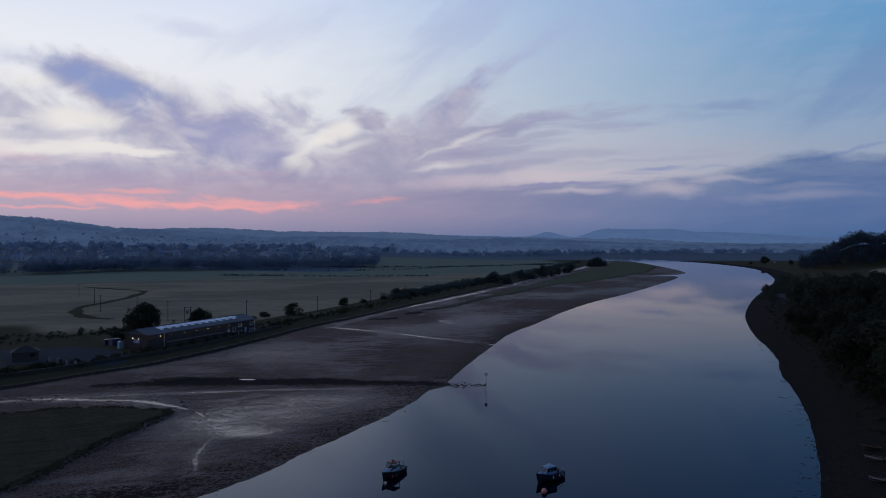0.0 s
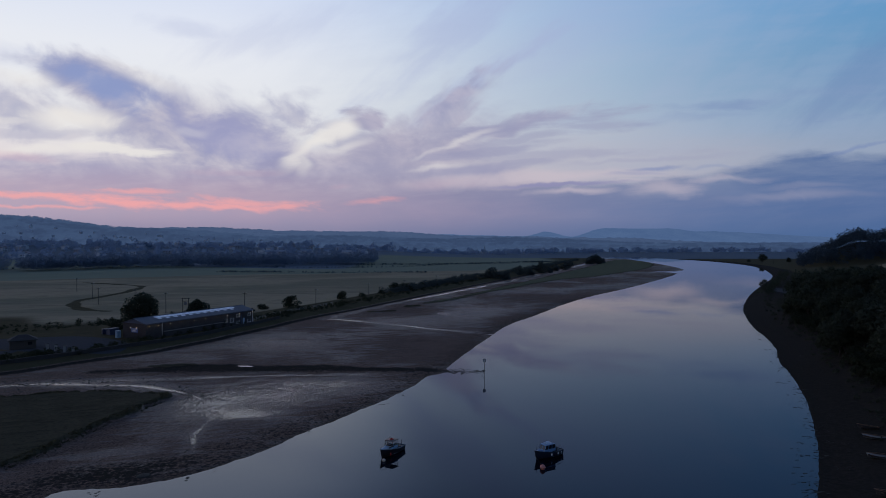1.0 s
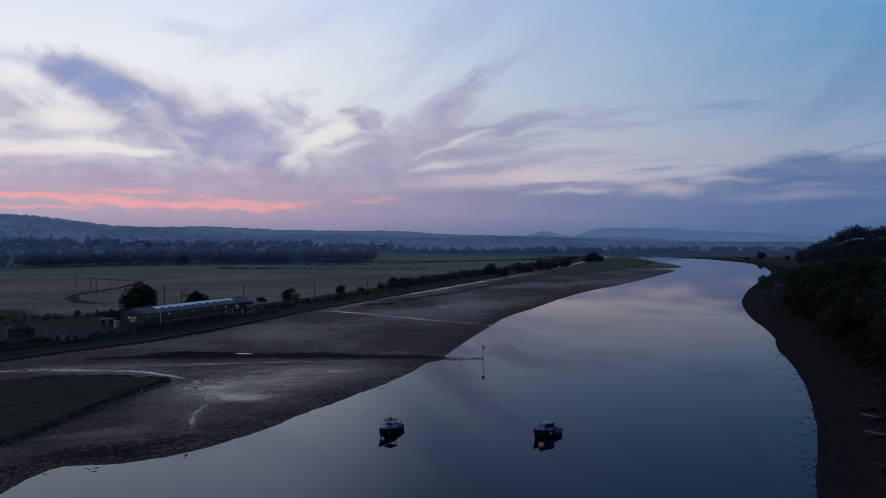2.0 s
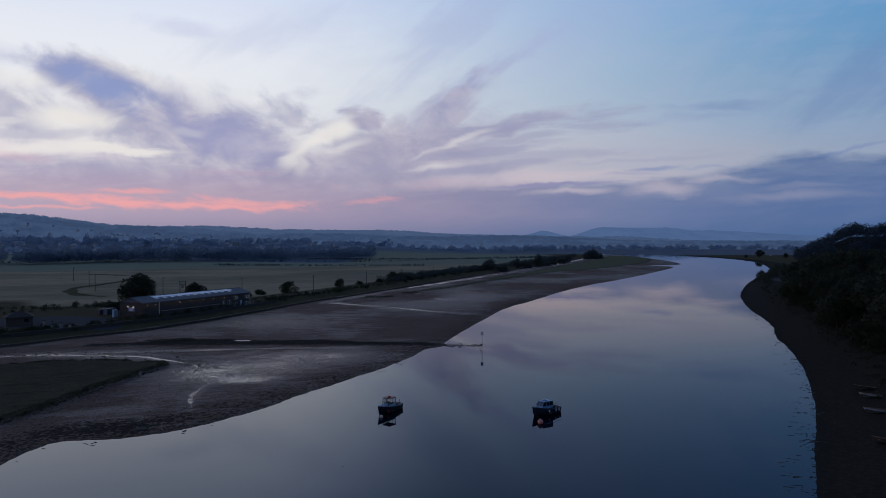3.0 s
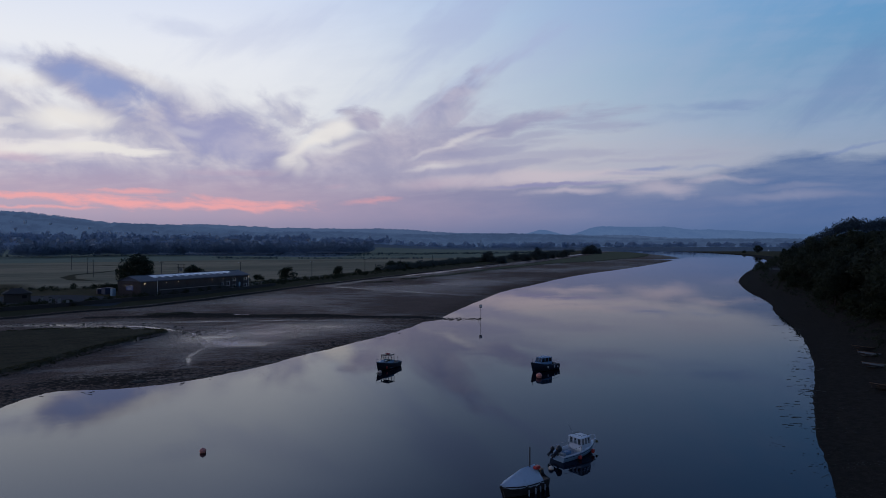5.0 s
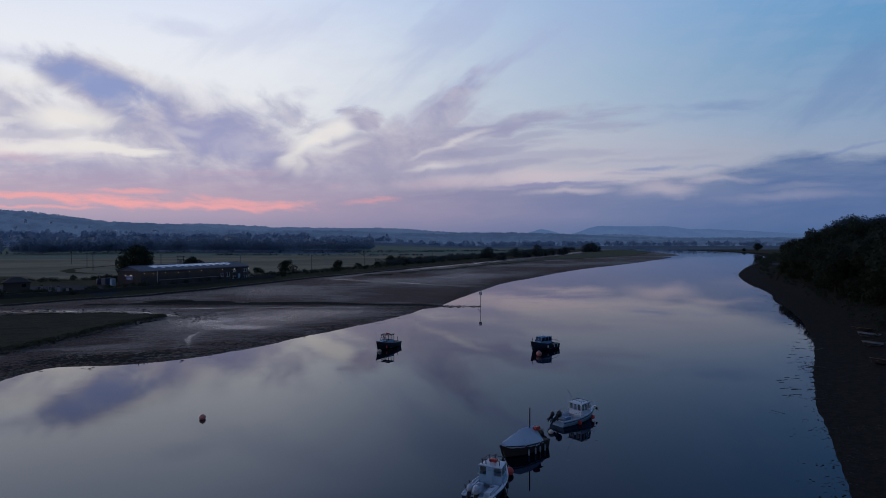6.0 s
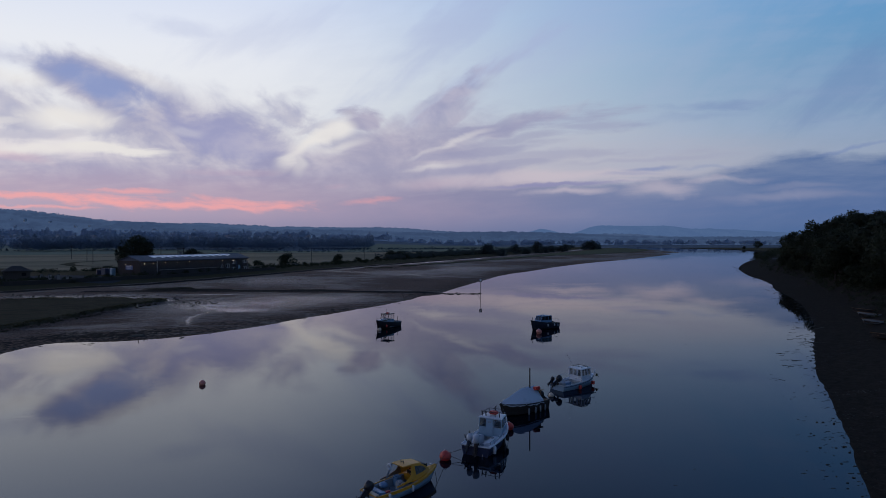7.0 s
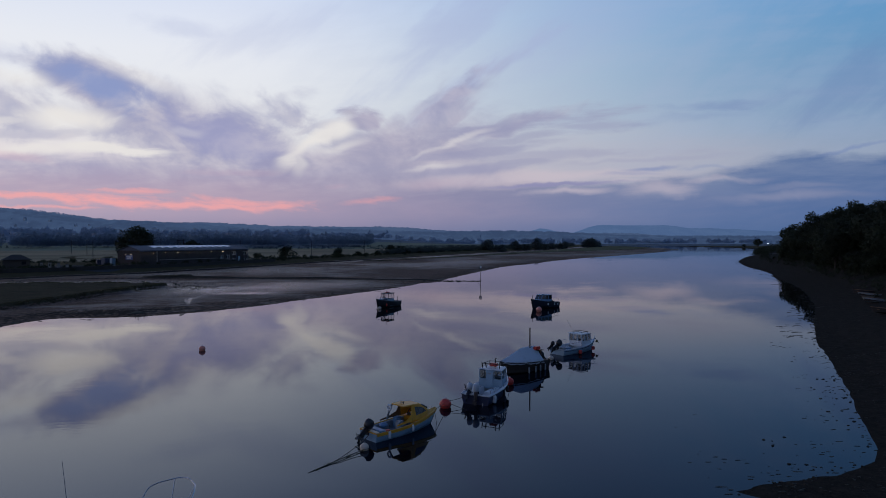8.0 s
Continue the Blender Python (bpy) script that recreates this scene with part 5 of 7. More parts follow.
def outboard_part(boat, x, y, z, tilt, mat, size=1.0, turn=0.0):
    """An outboard motor on its bracket, tilted up by so many degrees."""
    m = Matrix.Translation((x, y, z)) @ Euler((0, radians(-tilt), radians(turn))).to_matrix().to_4x4() @ Matrix.Diagonal((size, size, size, 1))
    rows = []
    for zz, lx, wy in ((0.08, 0.15, 0.11), (0.16, 0.23, 0.17), (0.34, 0.27, 0.19), (0.47, 0.24, 0.17), (0.54, 0.13, 0.09)):
        rows.append([(-0.22 + lx * math.cos(a) - 0.03 * zz, wy * math.sin(a), zz) for a in [k * math.pi / 5 for k in range(10)]])
    bm = loft(rows, True, True)
    bm.transform(m)
    motor = part("outboard_motor", bm, mat, boat, "", True)
    bm = box((-0.20, 0, -0.13), (0.26, 0.17, 0.52), 0.05)
    add_box(bm, (-0.23, 0, -0.38), (0.34, 0.16, 0.03), 0.01)
    add_ball(bm, (-0.20, 0, -0.50), 0.085, 1.0, 8, 6)
    add_box(bm, (-0.14, 0, -0.62), (0.12, 0.02, 0.18), 0.006)
    bm.transform(m)
    part("leg", bm, M_ENGINE, motor)
    bm = bmesh.new()
    for k in range(3):
        add_box(bm, (-0.34, 0, -0.50), (0.03, 0.06, 0.28), 0.006, Euler((k * 2.094, 0, 0)).to_matrix().to_4x4())
    bm.transform(m)
    part("propeller", bm, M_ENGINE, motor)
    bm = box((0.0, 0, 0.0), (0.10, 0.22, 0.26), 0.02)
    bm.transform(Matrix.Translation((x, y, z)))
    part("bracket", bm, M_ENGINE, motor)
    return motor


def fender_part(boat, x, y, z, mat, r=0.10, long=0.42, label=""):
    rows = []
    for k in range(9):
        a = math.pi * k / 8
        rr = r * min(1.0, math.sin(a) * 1.7 + 0.02)
        rows.append([(x + rr * math.cos(q), y + rr * math.sin(q), z - long / 2 * math.cos(a)) for q in [i * math.pi / 4 for i in range(8)]])
    f = part("fender", loft(rows, True, True), mat, boat, label, True)
    part("lanyard", tube([(x, y, z + long / 2), (x, y * 0.97, z + long / 2 + 0.3)], 0.01, 4), M_ROPE, f)
    return f


def rail_part(boat, pts, posts, r=0.014, mat=None, name="rail"):
    bm = tube(pts, r)
    for a, b in posts:
        add_tube(bm, [a, b], r * 0.9, 5)
    return part(name, bm, mat or M_STEEL, boat)


def ring_mesh(c, radius, r, axis="z", n=16):
    pts = []
    for k in range(n + 1):
        a = 2 * math.pi * k / n
        u, v = radius * math.cos(a), radius * math.sin(a)
        pts.append((c[0] + u, c[1] + v, c[2]) if axis == "z" else ((c[0], c[1] + u, c[2] + v) if axis == "x" else (c[0] + u, c[1], c[2] + v)))
    return tube(pts, r, 7)


def at(x, y, heading, heel=0.0):
    return pose(x, y, 0, heel, 0, heading)


# ---- the white wheelhouse boat with a dark hull, bow towards the shed ----
def boat_dark_open_wheelhouse():
    b = thing("motor_boat", at(-7.45, 92.9, -120) @ Matrix.Scale(0.94, 4), "small dark-hulled boat with an open-backed white wheelhouse, moored", "boat", "moored boats")
    s = Shape(5.7, 2.15, 0.74, 1.42)
    hull_part(b, s, M_BLACK_HULL, "black painted hull")
    gunwale_part(b, s, M_GREY_DECK, 0.045)
    cockpit_part(b, s, M_GREY_DECK, 0.03, 0.56, 0.15)
    foredeck_part(b, s, M_PALE_BLUE, 0.55)
    cab = cabin_part(b, -0.85, 0.75, 1.60, 1.45, 0.90, 1.28, 2.12, (M_PALE_BLUE, M_VARNISH), 0.28, 2, False, roof_over=0.14, post=0.042, glass=M_THIN_GLASS, post_mat=M_VARNISH)
    part("dash", box((0.55, 0, 1.2), (0.3, 1.2, 0.2), 0.03), M_DARK_WOOD, b)
    part("helm_seat", box((-0.35, -0.4, 0.75), (0.4, 0.4, 0.9), 0.05), M_RUBBER, b)
    part("trunk_top", loft([[(0.7, y, 1.0) for y in (-0.6, 0.6)], [(0.7, y, 1.36) for y in (-0.55, 0.55)], [(1.7, y, 1.28) for y in (-0.35, 0.35)], [(1.9, y, 1.05) for y in (-0.3, 0.3)]]), M_PALE_BLUE, b)
    part("life_ring", ring_mesh((-0.1, 0.1, 2.27), 0.26, 0.07), M_RED, b, "red life ring lying on the roof")
    part("mast", tube([(-0.1, -0.1, 2.26), (-0.1, -0.1, 2.85)], 0.02, 5), M_STEEL, b)
    part("engine_box", box((-1.3, 0, 0.55), (0.8, 0.6, 0.8), 0.04), M_WOOD, b)
    part("thwart", box((-2.1, 0, 0.70), (0.3, 1.6, 0.05), 0.01), M_WOOD, b)
    part("tiller", tube([(-2.7, 0.25, 0.7), (-2.65, 0.25, 1.5)], 0.035, 5), M_BLACK_HULL, b)
    rail_part(b, [(1.4, 0.72, 1.55), (2.2, 0.42, 1.7), (2.75, 0, 1.8), (2.2, -0.42, 1.7), (1.4, -0.72, 1.55)],
              [((2.2, 0.42, 1.7), (2.15, 0.45, 1.1)), ((2.2, -0.42, 1.7), (2.15, -0.45, 1.1)), ((1.4, 0.72, 1.55), (1.4, 0.75, 1.0)), ((1.4, -0.72, 1.55), (1.4, -0.75, 1.0))], name="pulpit")
    fender_part(b, 1.4, 0.95, 0.45, M_RED, 0.11)
    fender_part(b, -0.6, -1.08, 0.35, M_CREAM, 0.09)


# ---- dark boat with a blue cuddy ----
def boat_blue_cuddy():
    b = thing("cabin_boat", at(15.35, 91.5, -142) @ Matrix.Scale(0.95, 4), "dark blue boat with a sky-blue cabin and windows, moored", "boat", "moored boats")
    s = Shape(5.5, 2.2, 0.76, 1.46)
    hull_part(b, s, M_INK, "dark navy hull")
    gunwale_part(b, s, M_INK, 0.05)
    cockpit_part(b, s, M_GREY_DECK, 0.03, 0.45, 0.15)
    foredeck_part(b, s, M_SKY_BLUE, 0.45)
    cabin_part(b, -0.95, 1.35, 1.80, 1.30, 1.0, 1.36, 1.94, (M_SKY_BLUE, M_SKY_BLUE), 0.5, 3, True, lean=0.86, glass=M_GLASS, post=0.045)
    part("roof_hatch", box((0.1, 0.0, 2.05), (0.5, 0.5, 0.10), 0.03), M_PALE_BLUE, b)
    part("samson_post", tube([(2.35, 0, 1.1), (2.35, 0, 2.0)], 0.035, 6), M_DARK_WOOD, b)
    part("engine_box", box((-1.6, 0, 0.62), (0.7, 0.7, 0.8), 0.04), M_DARK_WOOD, b)
    part("boat_hook", tube([(-2.5, 0.6, 1.35), (-0.7, 0.75, 1.5)], 0.02, 5), M_WOOD, b)
    rail_part(b, [(-2.6, 0.8, 1.25), (-1.5, 0.98, 1.28)], [((-2.6, 0.8, 1.25), (-2.6, 0.8, 0.85)), ((-1.5, 0.98, 1.28), (-1.5, 0.98, 0.9))])
    fender_part(b, 0.2, 1.16, 0.62, M_WHITE, 0.10, 0.36)
    fender_part(b, -1.2, 1.18, 0.60, M_WHITE, 0.09, 0.40)
    fender_part(b, -2.0, 1.12, 0.52, M_WHITE, 0.09, 0.36)


# ---- pale blue fishing boat with a forward wheelhouse ----
def boat_pale_fisher():
    b = thing("fishing_boat", at(12.10, 55.1, 36) @ Matrix.Scale(0.94, 4), "pale blue and white fishing boat with a forward wheelhouse, moored", "boat", "moored boats")
    s = Shape(5.1, 2.0, 0.52, 0.92, transom=0.88, fore=0.42)
    hull_part(b, s, M_PALE_BLUE, "pale blue hull")
    gunwale_part(b, s, M_WHITE, 0.05)
    cockpit_part(b, s, M_WHITE, 0.03, 0.56, 0.18, 0.16)
    foredeck_part(b, s, M_WHITE, 0.55)
    cab = cabin_part(b, -0.05, 1.45, 1.55, 1.25, 0.55, 1.06, 1.66, (M_WHITE, M_WHITE), 0.22, 3, True, glass=M_CLEAR, post=0.085, roof_over=0.12)
    part("rub_band", tube(rim_points(s, 0.0, 0.99, 14, -0.02, -0.14), 0.025), M_NAVY, b)
    part("rub_band", tube([(x, -y, z) for x, y, z in rim_points(s, 0.0, 0.99, 14, -0.02, -0.14)], 0.025), M_NAVY, b)
    rail_part(b, [(0.2, 0.55, 1.85), (1.0, 0.55, 1.85), (1.0, -0.55, 1.85), (0.2, -0.55, 1.85), (0.2, 0.55, 1.85)],
              [((q, w, 1.85), (q, w, 1.71)) for q in (0.2, 1.0) for w in (-0.55, 0.55)], 0.02, M_RUBBER, "roof_rack")
    part("antenna", tube([(0.3, 0.5, 1.70), (-0.35, 0.75, 2.9)], 0.012, 5), M_STEEL, b)
    part("navigation_light", tube([(1.10, 0, 1.72), (1.10, 0, 2.02)], 0.02, 5), M_STEEL, b)
    for side in (1, -1):
        rail_part(b, [(-2.4, side * 0.85, 0.98), (-1.4, side * 0.93, 1.02), (-0.3, side * 0.95, 1.08)],
                  [((q, side * w, z), (q, side * w, 0.62)) for q, w, z in ((-2.4, 0.85, 0.98), (-1.4, 0.93, 1.02), (-0.3, 0.95, 1.08))])
    rail_part(b, [(1.6, 0.72, 1.15), (2.3, 0.36, 1.38), (2.62, 0, 1.45), (2.3, -0.36, 1.38), (1.6, -0.72, 1.15)],
              [((2.3, 0.36, 1.38), (2.06, 0.38, 0.95)), ((2.3, -0.36, 1.38), (2.06, -0.38, 0.95))], name="pulpit")
    part("engine_well", box((-2.1, 0, 0.45), (0.5, 1.0, 0.4), 0.04), M_GREY_DECK, b)
    part("fish_box", box((-0.9, 0.3, 0.33), (0.7, 0.5, 0.3), 0.03), M_SKY_BLUE, b)
    outboard_part(b, -2.58, -0.15, 0.62, -58, M_ENGINE, 1.25)
    outboard_part(b, -2.58, 0.55, 0.62, -50, M_ENGINE, 0.85)
    fender_part(b, -0.6, -1.07, 0.20, M_RED, 0.16, 0.36, "round red fender")
    fender_part(b, 1.45, -0.82, 0.32, M_RED, 0.16, 0.36, "round red fender")
    part("bow_roller", box((2.62, 0, 0.98), (0.35, 0.14, 0.06), 0.01), M_STEEL, b)
    bm = ball((2.95, 0, 0.72), 0.10, 1.4, 8, 6)
    for k in range(7):
        add_tube(bm, [(2.95, 0, 0.72), (2.95 + 0.22 * math.cos(k), 0.22 * math.sin(k), 0.70 - 0.08 * (k % 3))], 0.03, 4, 0.01)
    part("weed_clump", bm, M_WEED_CLUMP, b, "yellow-green weed on the mooring chain")


# ---- work boat under a tarpaulin ----
def boat_under_cover():
    b = thing("work_boat", at(6.25, 47.1, -140) @ Matrix.Diagonal((0.82, 0.90, 1.0, 1)), "black wooden work boat under a blue-grey tarpaulin, moored", "boat", "moored boats")
    s = Shape(5.5, 2.15, 0.66, 0.88, transom=0.9, fore=0.45)
    hull_part(b, s, M_DARK_WOOD, "tarred black hull")
    gunwale_part(b, s, M_DARK_WOOD, 0.05)
    cockpit_part(b, s, M_DARK_WOOD, 0.03, 0.9, 0.1)
    part("aft_deck", prism([(-2.72, -0.92), (-1.75, -1.02), (-1.75, 1.02), (-2.72, 0.92)], 0.60, 0.68), M_WOOD, b, "brown planked aft deck")
    r = random.Random(5)
    rows = []
    for i in range(25):
        u = 0.17 + 0.80 * i / 24
        x, half, z = s.rim(u, -0.06)
        ridge_z = 1.72 + (z + 0.10 - 1.72) * max(0.0, (u - 0.50) / 0.50) ** 1.1
        row = []
        for k in range(17):
            v = -1 + k / 8
            a = abs(v)
            zz = ridge_z + (z + 0.02 - ridge_z) * a ** 1.22 - 0.05 * math.sin(math.pi * a)
            zz += 0.085 * (1 - abs(math.sin(u * 19 + 1.2 * a))) ** 2 * a ** 1.1 + 0.03 * math.sin(u * 17 + 4 * v) * a + 0.010 * r.uniform(-1, 1)
            row.append((x + 0.02 * r.uniform(-1, 1), half * v, zz - (0.13 + 0.02 * math.sin(u * 90)) * (a > 0.99)))
        rows.append(row)
    rows.insert(0, [(rows[0][0][0] - 0.03, y, z - 0.02) if abs(y) > 0.9 else (rows[0][0][0] - 0.10 * abs(y), y, max(0.62, z - 0.55)) for x, y, z in rows[0]])
    cover = part("tarpaulin", loft(rows), M_TARP, b, "sagging blue-grey tarpaulin", True)
    cover.modifiers.new("cloth", "SOLIDIFY").thickness = 0.012
    part("mast", tube([(-1.05, 0.1, 0.4), (-1.06, 0.1, 3.15)], 0.065, 8, 0.05), M_DARK_WOOD, b, "black wooden mast")
    part("fuel_tank", box((-1.62, 0.42, 1.60), (0.60, 0.42, 0.24), 0.06), M_RED, b, "red fuel tank on the cover")
    part("hatch_board", box((-2.0, 0.0, 1.42), (0.6, 1.3, 0.05), 0.01), M_WOOD, b)
    part("hatch_leg", box((-2.1, 0.0, 0.98), (0.1, 1.0, 0.84), 0.01), M_WOOD, b)
    for x in (-1.9, -1.2, -0.55, 0.3):
        u = (x + 2.75) / 5.5
        fender_part(b, x, s.half(u) + 0.09, 0.22, M_GREY_DECK, 0.07, 0.5)
        fender_part(b, x, -s.half(u) - 0.09, 0.22, M_GREY_DECK, 0.07, 0.5)
    outboard_part(b, -2.68, 0.2, 0.62, -50, M_ENGINE, 0.95)


# ---- pale day boat with a navy hull, stern to the camera ----
def boat_stern_on():
    b = thing("day_boat", at(3.35, 39.5, 63) @ Matrix.Scale(0.94, 4), "white day boat with navy hull, wheelhouse and pale outboards, moored", "boat", "moored boats")
    s = Shape(5.2, 2.15, 0.62, 1.0, transom=0.88, fore=0.36)
    hull_part(b, s, M_NAVY, "navy blue hull")
    gunwale_part(b, s, M_WHITE, 0.06)
    cockpit_part(b, s, M_WHITE, 0.03, 0.55, 0.22, 0.20)
    foredeck_part(b, s, M_WHITE, 0.54)
    cab = cabin_part(b, -0.10, 1.30, 1.66, 1.34, 0.50, 1.14, 1.74, (M_PALE_BLUE, M_WHITE), 0.25, 2, True)
    part("door", box((-0.14, 0.05, 1.12), (0.03, 0.5, 1.15), 0.008), M_PALE_BLUE, b, "pale blue wheelhouse door")
    part("notice", box((-0.165, 0.05, 1.50), (0.01, 0.22, 0.10), 0.002), M_GREY_DECK, b)
    for y in (-0.45, 0.5):
        part("hatch", box((-0.9, y, 0.75), (0.30, 0.24, 0.03), 0.008), M_GREY_DECK, b)
    part("sole_box", box((-1.2, 0.55, 0.46), (1.6, 0.5, 0.5), 0.05), M_WHITE, b)
    part("sole_box", box((-1.2, -0.55, 0.46), (1.6, 0.5, 0.5), 0.05), M_WHITE, b)
    part("deck_mat", box((-1.45, 0.0, 0.26), (0.9, 0.6, 0.04), 0.01), M_GREY_DECK, b)
    rail_part(b, [(0.0, 0.6, 2.12), (1.0, 0.52, 2.12), (1.0, -0.52, 2.12), (0.0, -0.6, 2.12), (0.0, 0.6, 2.12)],
              [((0.0, w, 2.12), (0.0, w, 1.80)) for w in (-0.6, -0.3, 0.0, 0.3, 0.6)] + [((1.0, w, 2.12), (1.0, w, 1.80)) for w in (-0.52, 0.52)], 0.018, M_RUBBER, "roof_rack")
    part("life_raft", box((0.45, -0.02, 2.0), (0.45, 0.62, 0.2), 0.08), M_RED, b, "faded red life raft case")
    part("horn", tube([(0.55, -0.1, 2.12), (0.5, -0.1, 2.38), (0.4, -0.22, 2.45)], 0.035, 6), M_RUBBER, b)
    for y in (0.62, 0.35, -0.62):
        part("rod_holder", tube([(-0.02, y, 1.86), (-0.08, y, 2.22)], 0.03, 6), M_RUBBER, b)
    for x, y in ((-1.3, 0.88), (-2.1, 0.84)):
        part("rod_holder", tube([(x, y, 0.7), (x - 0.1, y + 0.08, 1.12)], 0.035, 6), M_RUBBER, b)
    for side in (1, -1):
        rail_part(b, [(-0.2, side * 0.86, 1.15), (0.8, side * 0.80, 1.35), (1.7, side * 0.45, 1.5), (2.3, side * 0.08, 1.55)],
                  [((0.8, side * 0.80, 1.35), (0.8, side * 0.80, 0.85)), ((1.7, side * 0.45, 1.5), (1.65, side * 0.45, 0.95))])
        rail_part(b, [(-2.3, side * 0.86, 0.86), (-1.5, side * 0.92, 0.88), (-0.8, side * 0.93, 0.92)],
                  [((q, side * 0.9, 0.88), (q, side * 0.9, 0.72)) for q in (-2.3, -1.5, -0.8)])
    outboard_part(b, -2.52, 0.42, 0.70, -35, M_ENGINE_PALE, 1.0)
    outboard_part(b, -2.50, -0.10, 0.72, -8, M_ENGINE_PALE, 1.15)
    part("boarding_ladder", tube([(-2.54, -0.5, 0.6), (-2.62, -0.5, -0.2)], 0.02, 5), M_STEEL, b)
    fender_part(b, -1.9, -1.02, 0.30, M_WHITE, 0.13, 0.5, "white teardrop fender")
    fender_part(b, -0.4, -1.08, 0.42, M_RUBBER, 0.10, 0.45)
    fender_part(b, 0.4, -1.02, 0.48, M_RUBBER, 0.10, 0.45)


# ---- small yellow cuddy boat ----
def boat_yellow():
    b = thing("yellow_boat", at(-1.72, 32.25, 43), "small yellow cuddy boat with pale blue hull and black outboard", "boat", "moored boats")
    s = Shape(4.5, 1.55, 0.42, 0.74, 0.2, transom=0.86, fore=0.38)
    hull_part(b, s, M_PALE_BLUE, "pale blue hull")
    port = rim_points(s, 0.0, 1.0, 14, -0.012, -0.03)
    for sign in (1, -1):
        rows = [[(x, sign * y, z + 0.05) for x, y, z in port], [(x, sign * (y + 0.012), z + 0.0) for x, y, z in port],
                [(x, sign * (y + 0.012), z - 0.09) for x, y, z in port], [(x, sign * (y - 0.01), z - 0.10) for x, y, z in port]]
        part("sheer_band", loft([[rows[r][i] for r in range(4)] for i in range(15)]), M_YELLOW, b, "yellow band under the gunwale")
    gunwale_part(b, s, M_YELLOW, 0.035)
    cockpit_part(b, s, M_GREY_DECK, 0.03, 0.62, 0.10, 0.14)
    foredeck_part(b, s, M_YELLOW, 0.60, 0.10)
    # cuddy: sloping sides with a long window, arched opening aft
    def section(x, w, z_lo, z_hi, lean):
        return [(x, w, z_lo), (x - 0.0, w * lean, z_hi), (x, -w * lean, z_hi), (x, -w, z_lo)]
    cuddy = part("cuddy", loft([section(0.20, 0.65, 0.62, 1.34, 0.71), section(0.80, 0.57, 0.66, 1.26, 0.72), section(0.96, 0.53, 0.70, 1.18, 0.74), section(1.46, 0.32, 0.80, 0.88, 0.8)]), M_YELLOW, b, "yellow cuddy cabin")
    cuddy.modifiers.new("wall", "SOLIDIFY").thickness = 0.03
    part("roof", loft([section(-0.44, 0.46, 1.36, 1.41, 0.95), section(0.2, 0.47, 1.34, 1.40, 0.95), section(0.82, 0.42, 1.25, 1.31, 0.93)], True, True), M_YELLOW, b, "yellow canopy roof")
    for sign in (1, -1):
        bm = loft([[(0.34, sign * 0.592, 0.84), (0.30, sign * 0.490, 1.27)], [(0.78, sign * 0.535, 0.87), (0.76, sign * 0.455, 1.18)], [(1.16, sign * 0.425, 0.90), (0.98, sign * 0.450, 1.06)]])
        pane = part("side_window", bm, M_GREY_GLASS, cuddy)
        pane.modifiers.new("glass", "SOLIDIFY").thickness = 0.02
        if sign > 0:
            part("canopy_post", loft([[(-0.62, sign * 0.70, 0.55), (-0.50, sign * 0.70, 0.55)], [(-0.56, sign * 0.58, 1.0), (-0.46, sign * 0.58, 1.0)], [(-0.46, sign * 0.44, 1.37), (-0.36, sign * 0.44, 1.37)]]), M_GREY_DECK, b).modifiers.new("plate", "SOLIDIFY").thickness = 0.03
        sweep = [[(-1.0, sign * 0.70, 0.56), (-1.0, sign * 0.70, 0.62)], [(-0.4, sign * 0.69, 0.60), (-0.4, sign * 0.685, 0.72)], [(0.0, sign * 0.66, 0.63), (-0.02, sign * 0.60, 0.90)],
                 [(0.24, sign * 0.63, 0.64), (0.10, sign * 0.475, 1.34)], [(0.34, sign * 0.62, 0.66), (0.30, sign * 0.470, 1.33)]]
        # port coaming in wood brown, standing for its yellow inside in shade
        part("coaming", loft(sweep), M_YELLOW if sign < 0 else M_WOOD, b, "yellow swept coaming" if sign < 0 else "swept coaming coloured brown for its shaded inside").modifiers.new("plate", "SOLIDIFY").thickness = 0.025
    wind = part("windscreen", loft([[(1.00, 0.36, 1.17), (1.38, 0.24, 0.92)], [(1.00, -0.36, 1.17), (1.38, -0.24, 0.92)]]), M_GLASS, cuddy)
    wind.modifiers.new("glass", "SOLIDIFY").thickness = 0.06
    part("bulkhead", box((0.62, 0.0, 0.52), (0.04, 0.95, 0.5), 0.01), M_DARK_WOOD, b)
    part("helm_seat", box((-0.55, -0.35, 0.42), (0.36, 0.40, 0.55), 0.06), M_GREY_DECK, b)
    part("helm_seat", box((-0.15, 0.35, 0.42), (0.36, 0.40, 0.55), 0.06), M_SKY_BLUE, b)
    part("stern_bench", box((-1.75, 0, 0.34), (0.34, 1.1, 0.28), 0.03), M_SKY_BLUE, b)
    part("steering_wheel", ring_mesh((0.20, -0.30, 0.98), 0.16, 0.02, "x"), M_RUBBER, b)
    part("life_ring", ring_mesh((-0.58, 0.46, 1.20), 0.13, 0.045, "x"), M_WHITE, b, "white life ring on the canopy post")
    part("fuel_can", box((-1.35, -0.35, 0.28), (0.35, 0.25, 0.25), 0.05), M_RED, b)
    part("coiled_cover", ball((-1.0, 0.42, 0.40), 0.24, 0.6, 10, 6), M_SKY_BLUE, b, "bundled blue cover")
    bm = tube([(-0.1, -0.1, 1.39), (-0.1, -0.1, 1.54)], 0.02, 5)
    add_tube(bm, [(-0.1, 0.12, 1.39), (-0.1, 0.12, 1.54)], 0.02, 5)
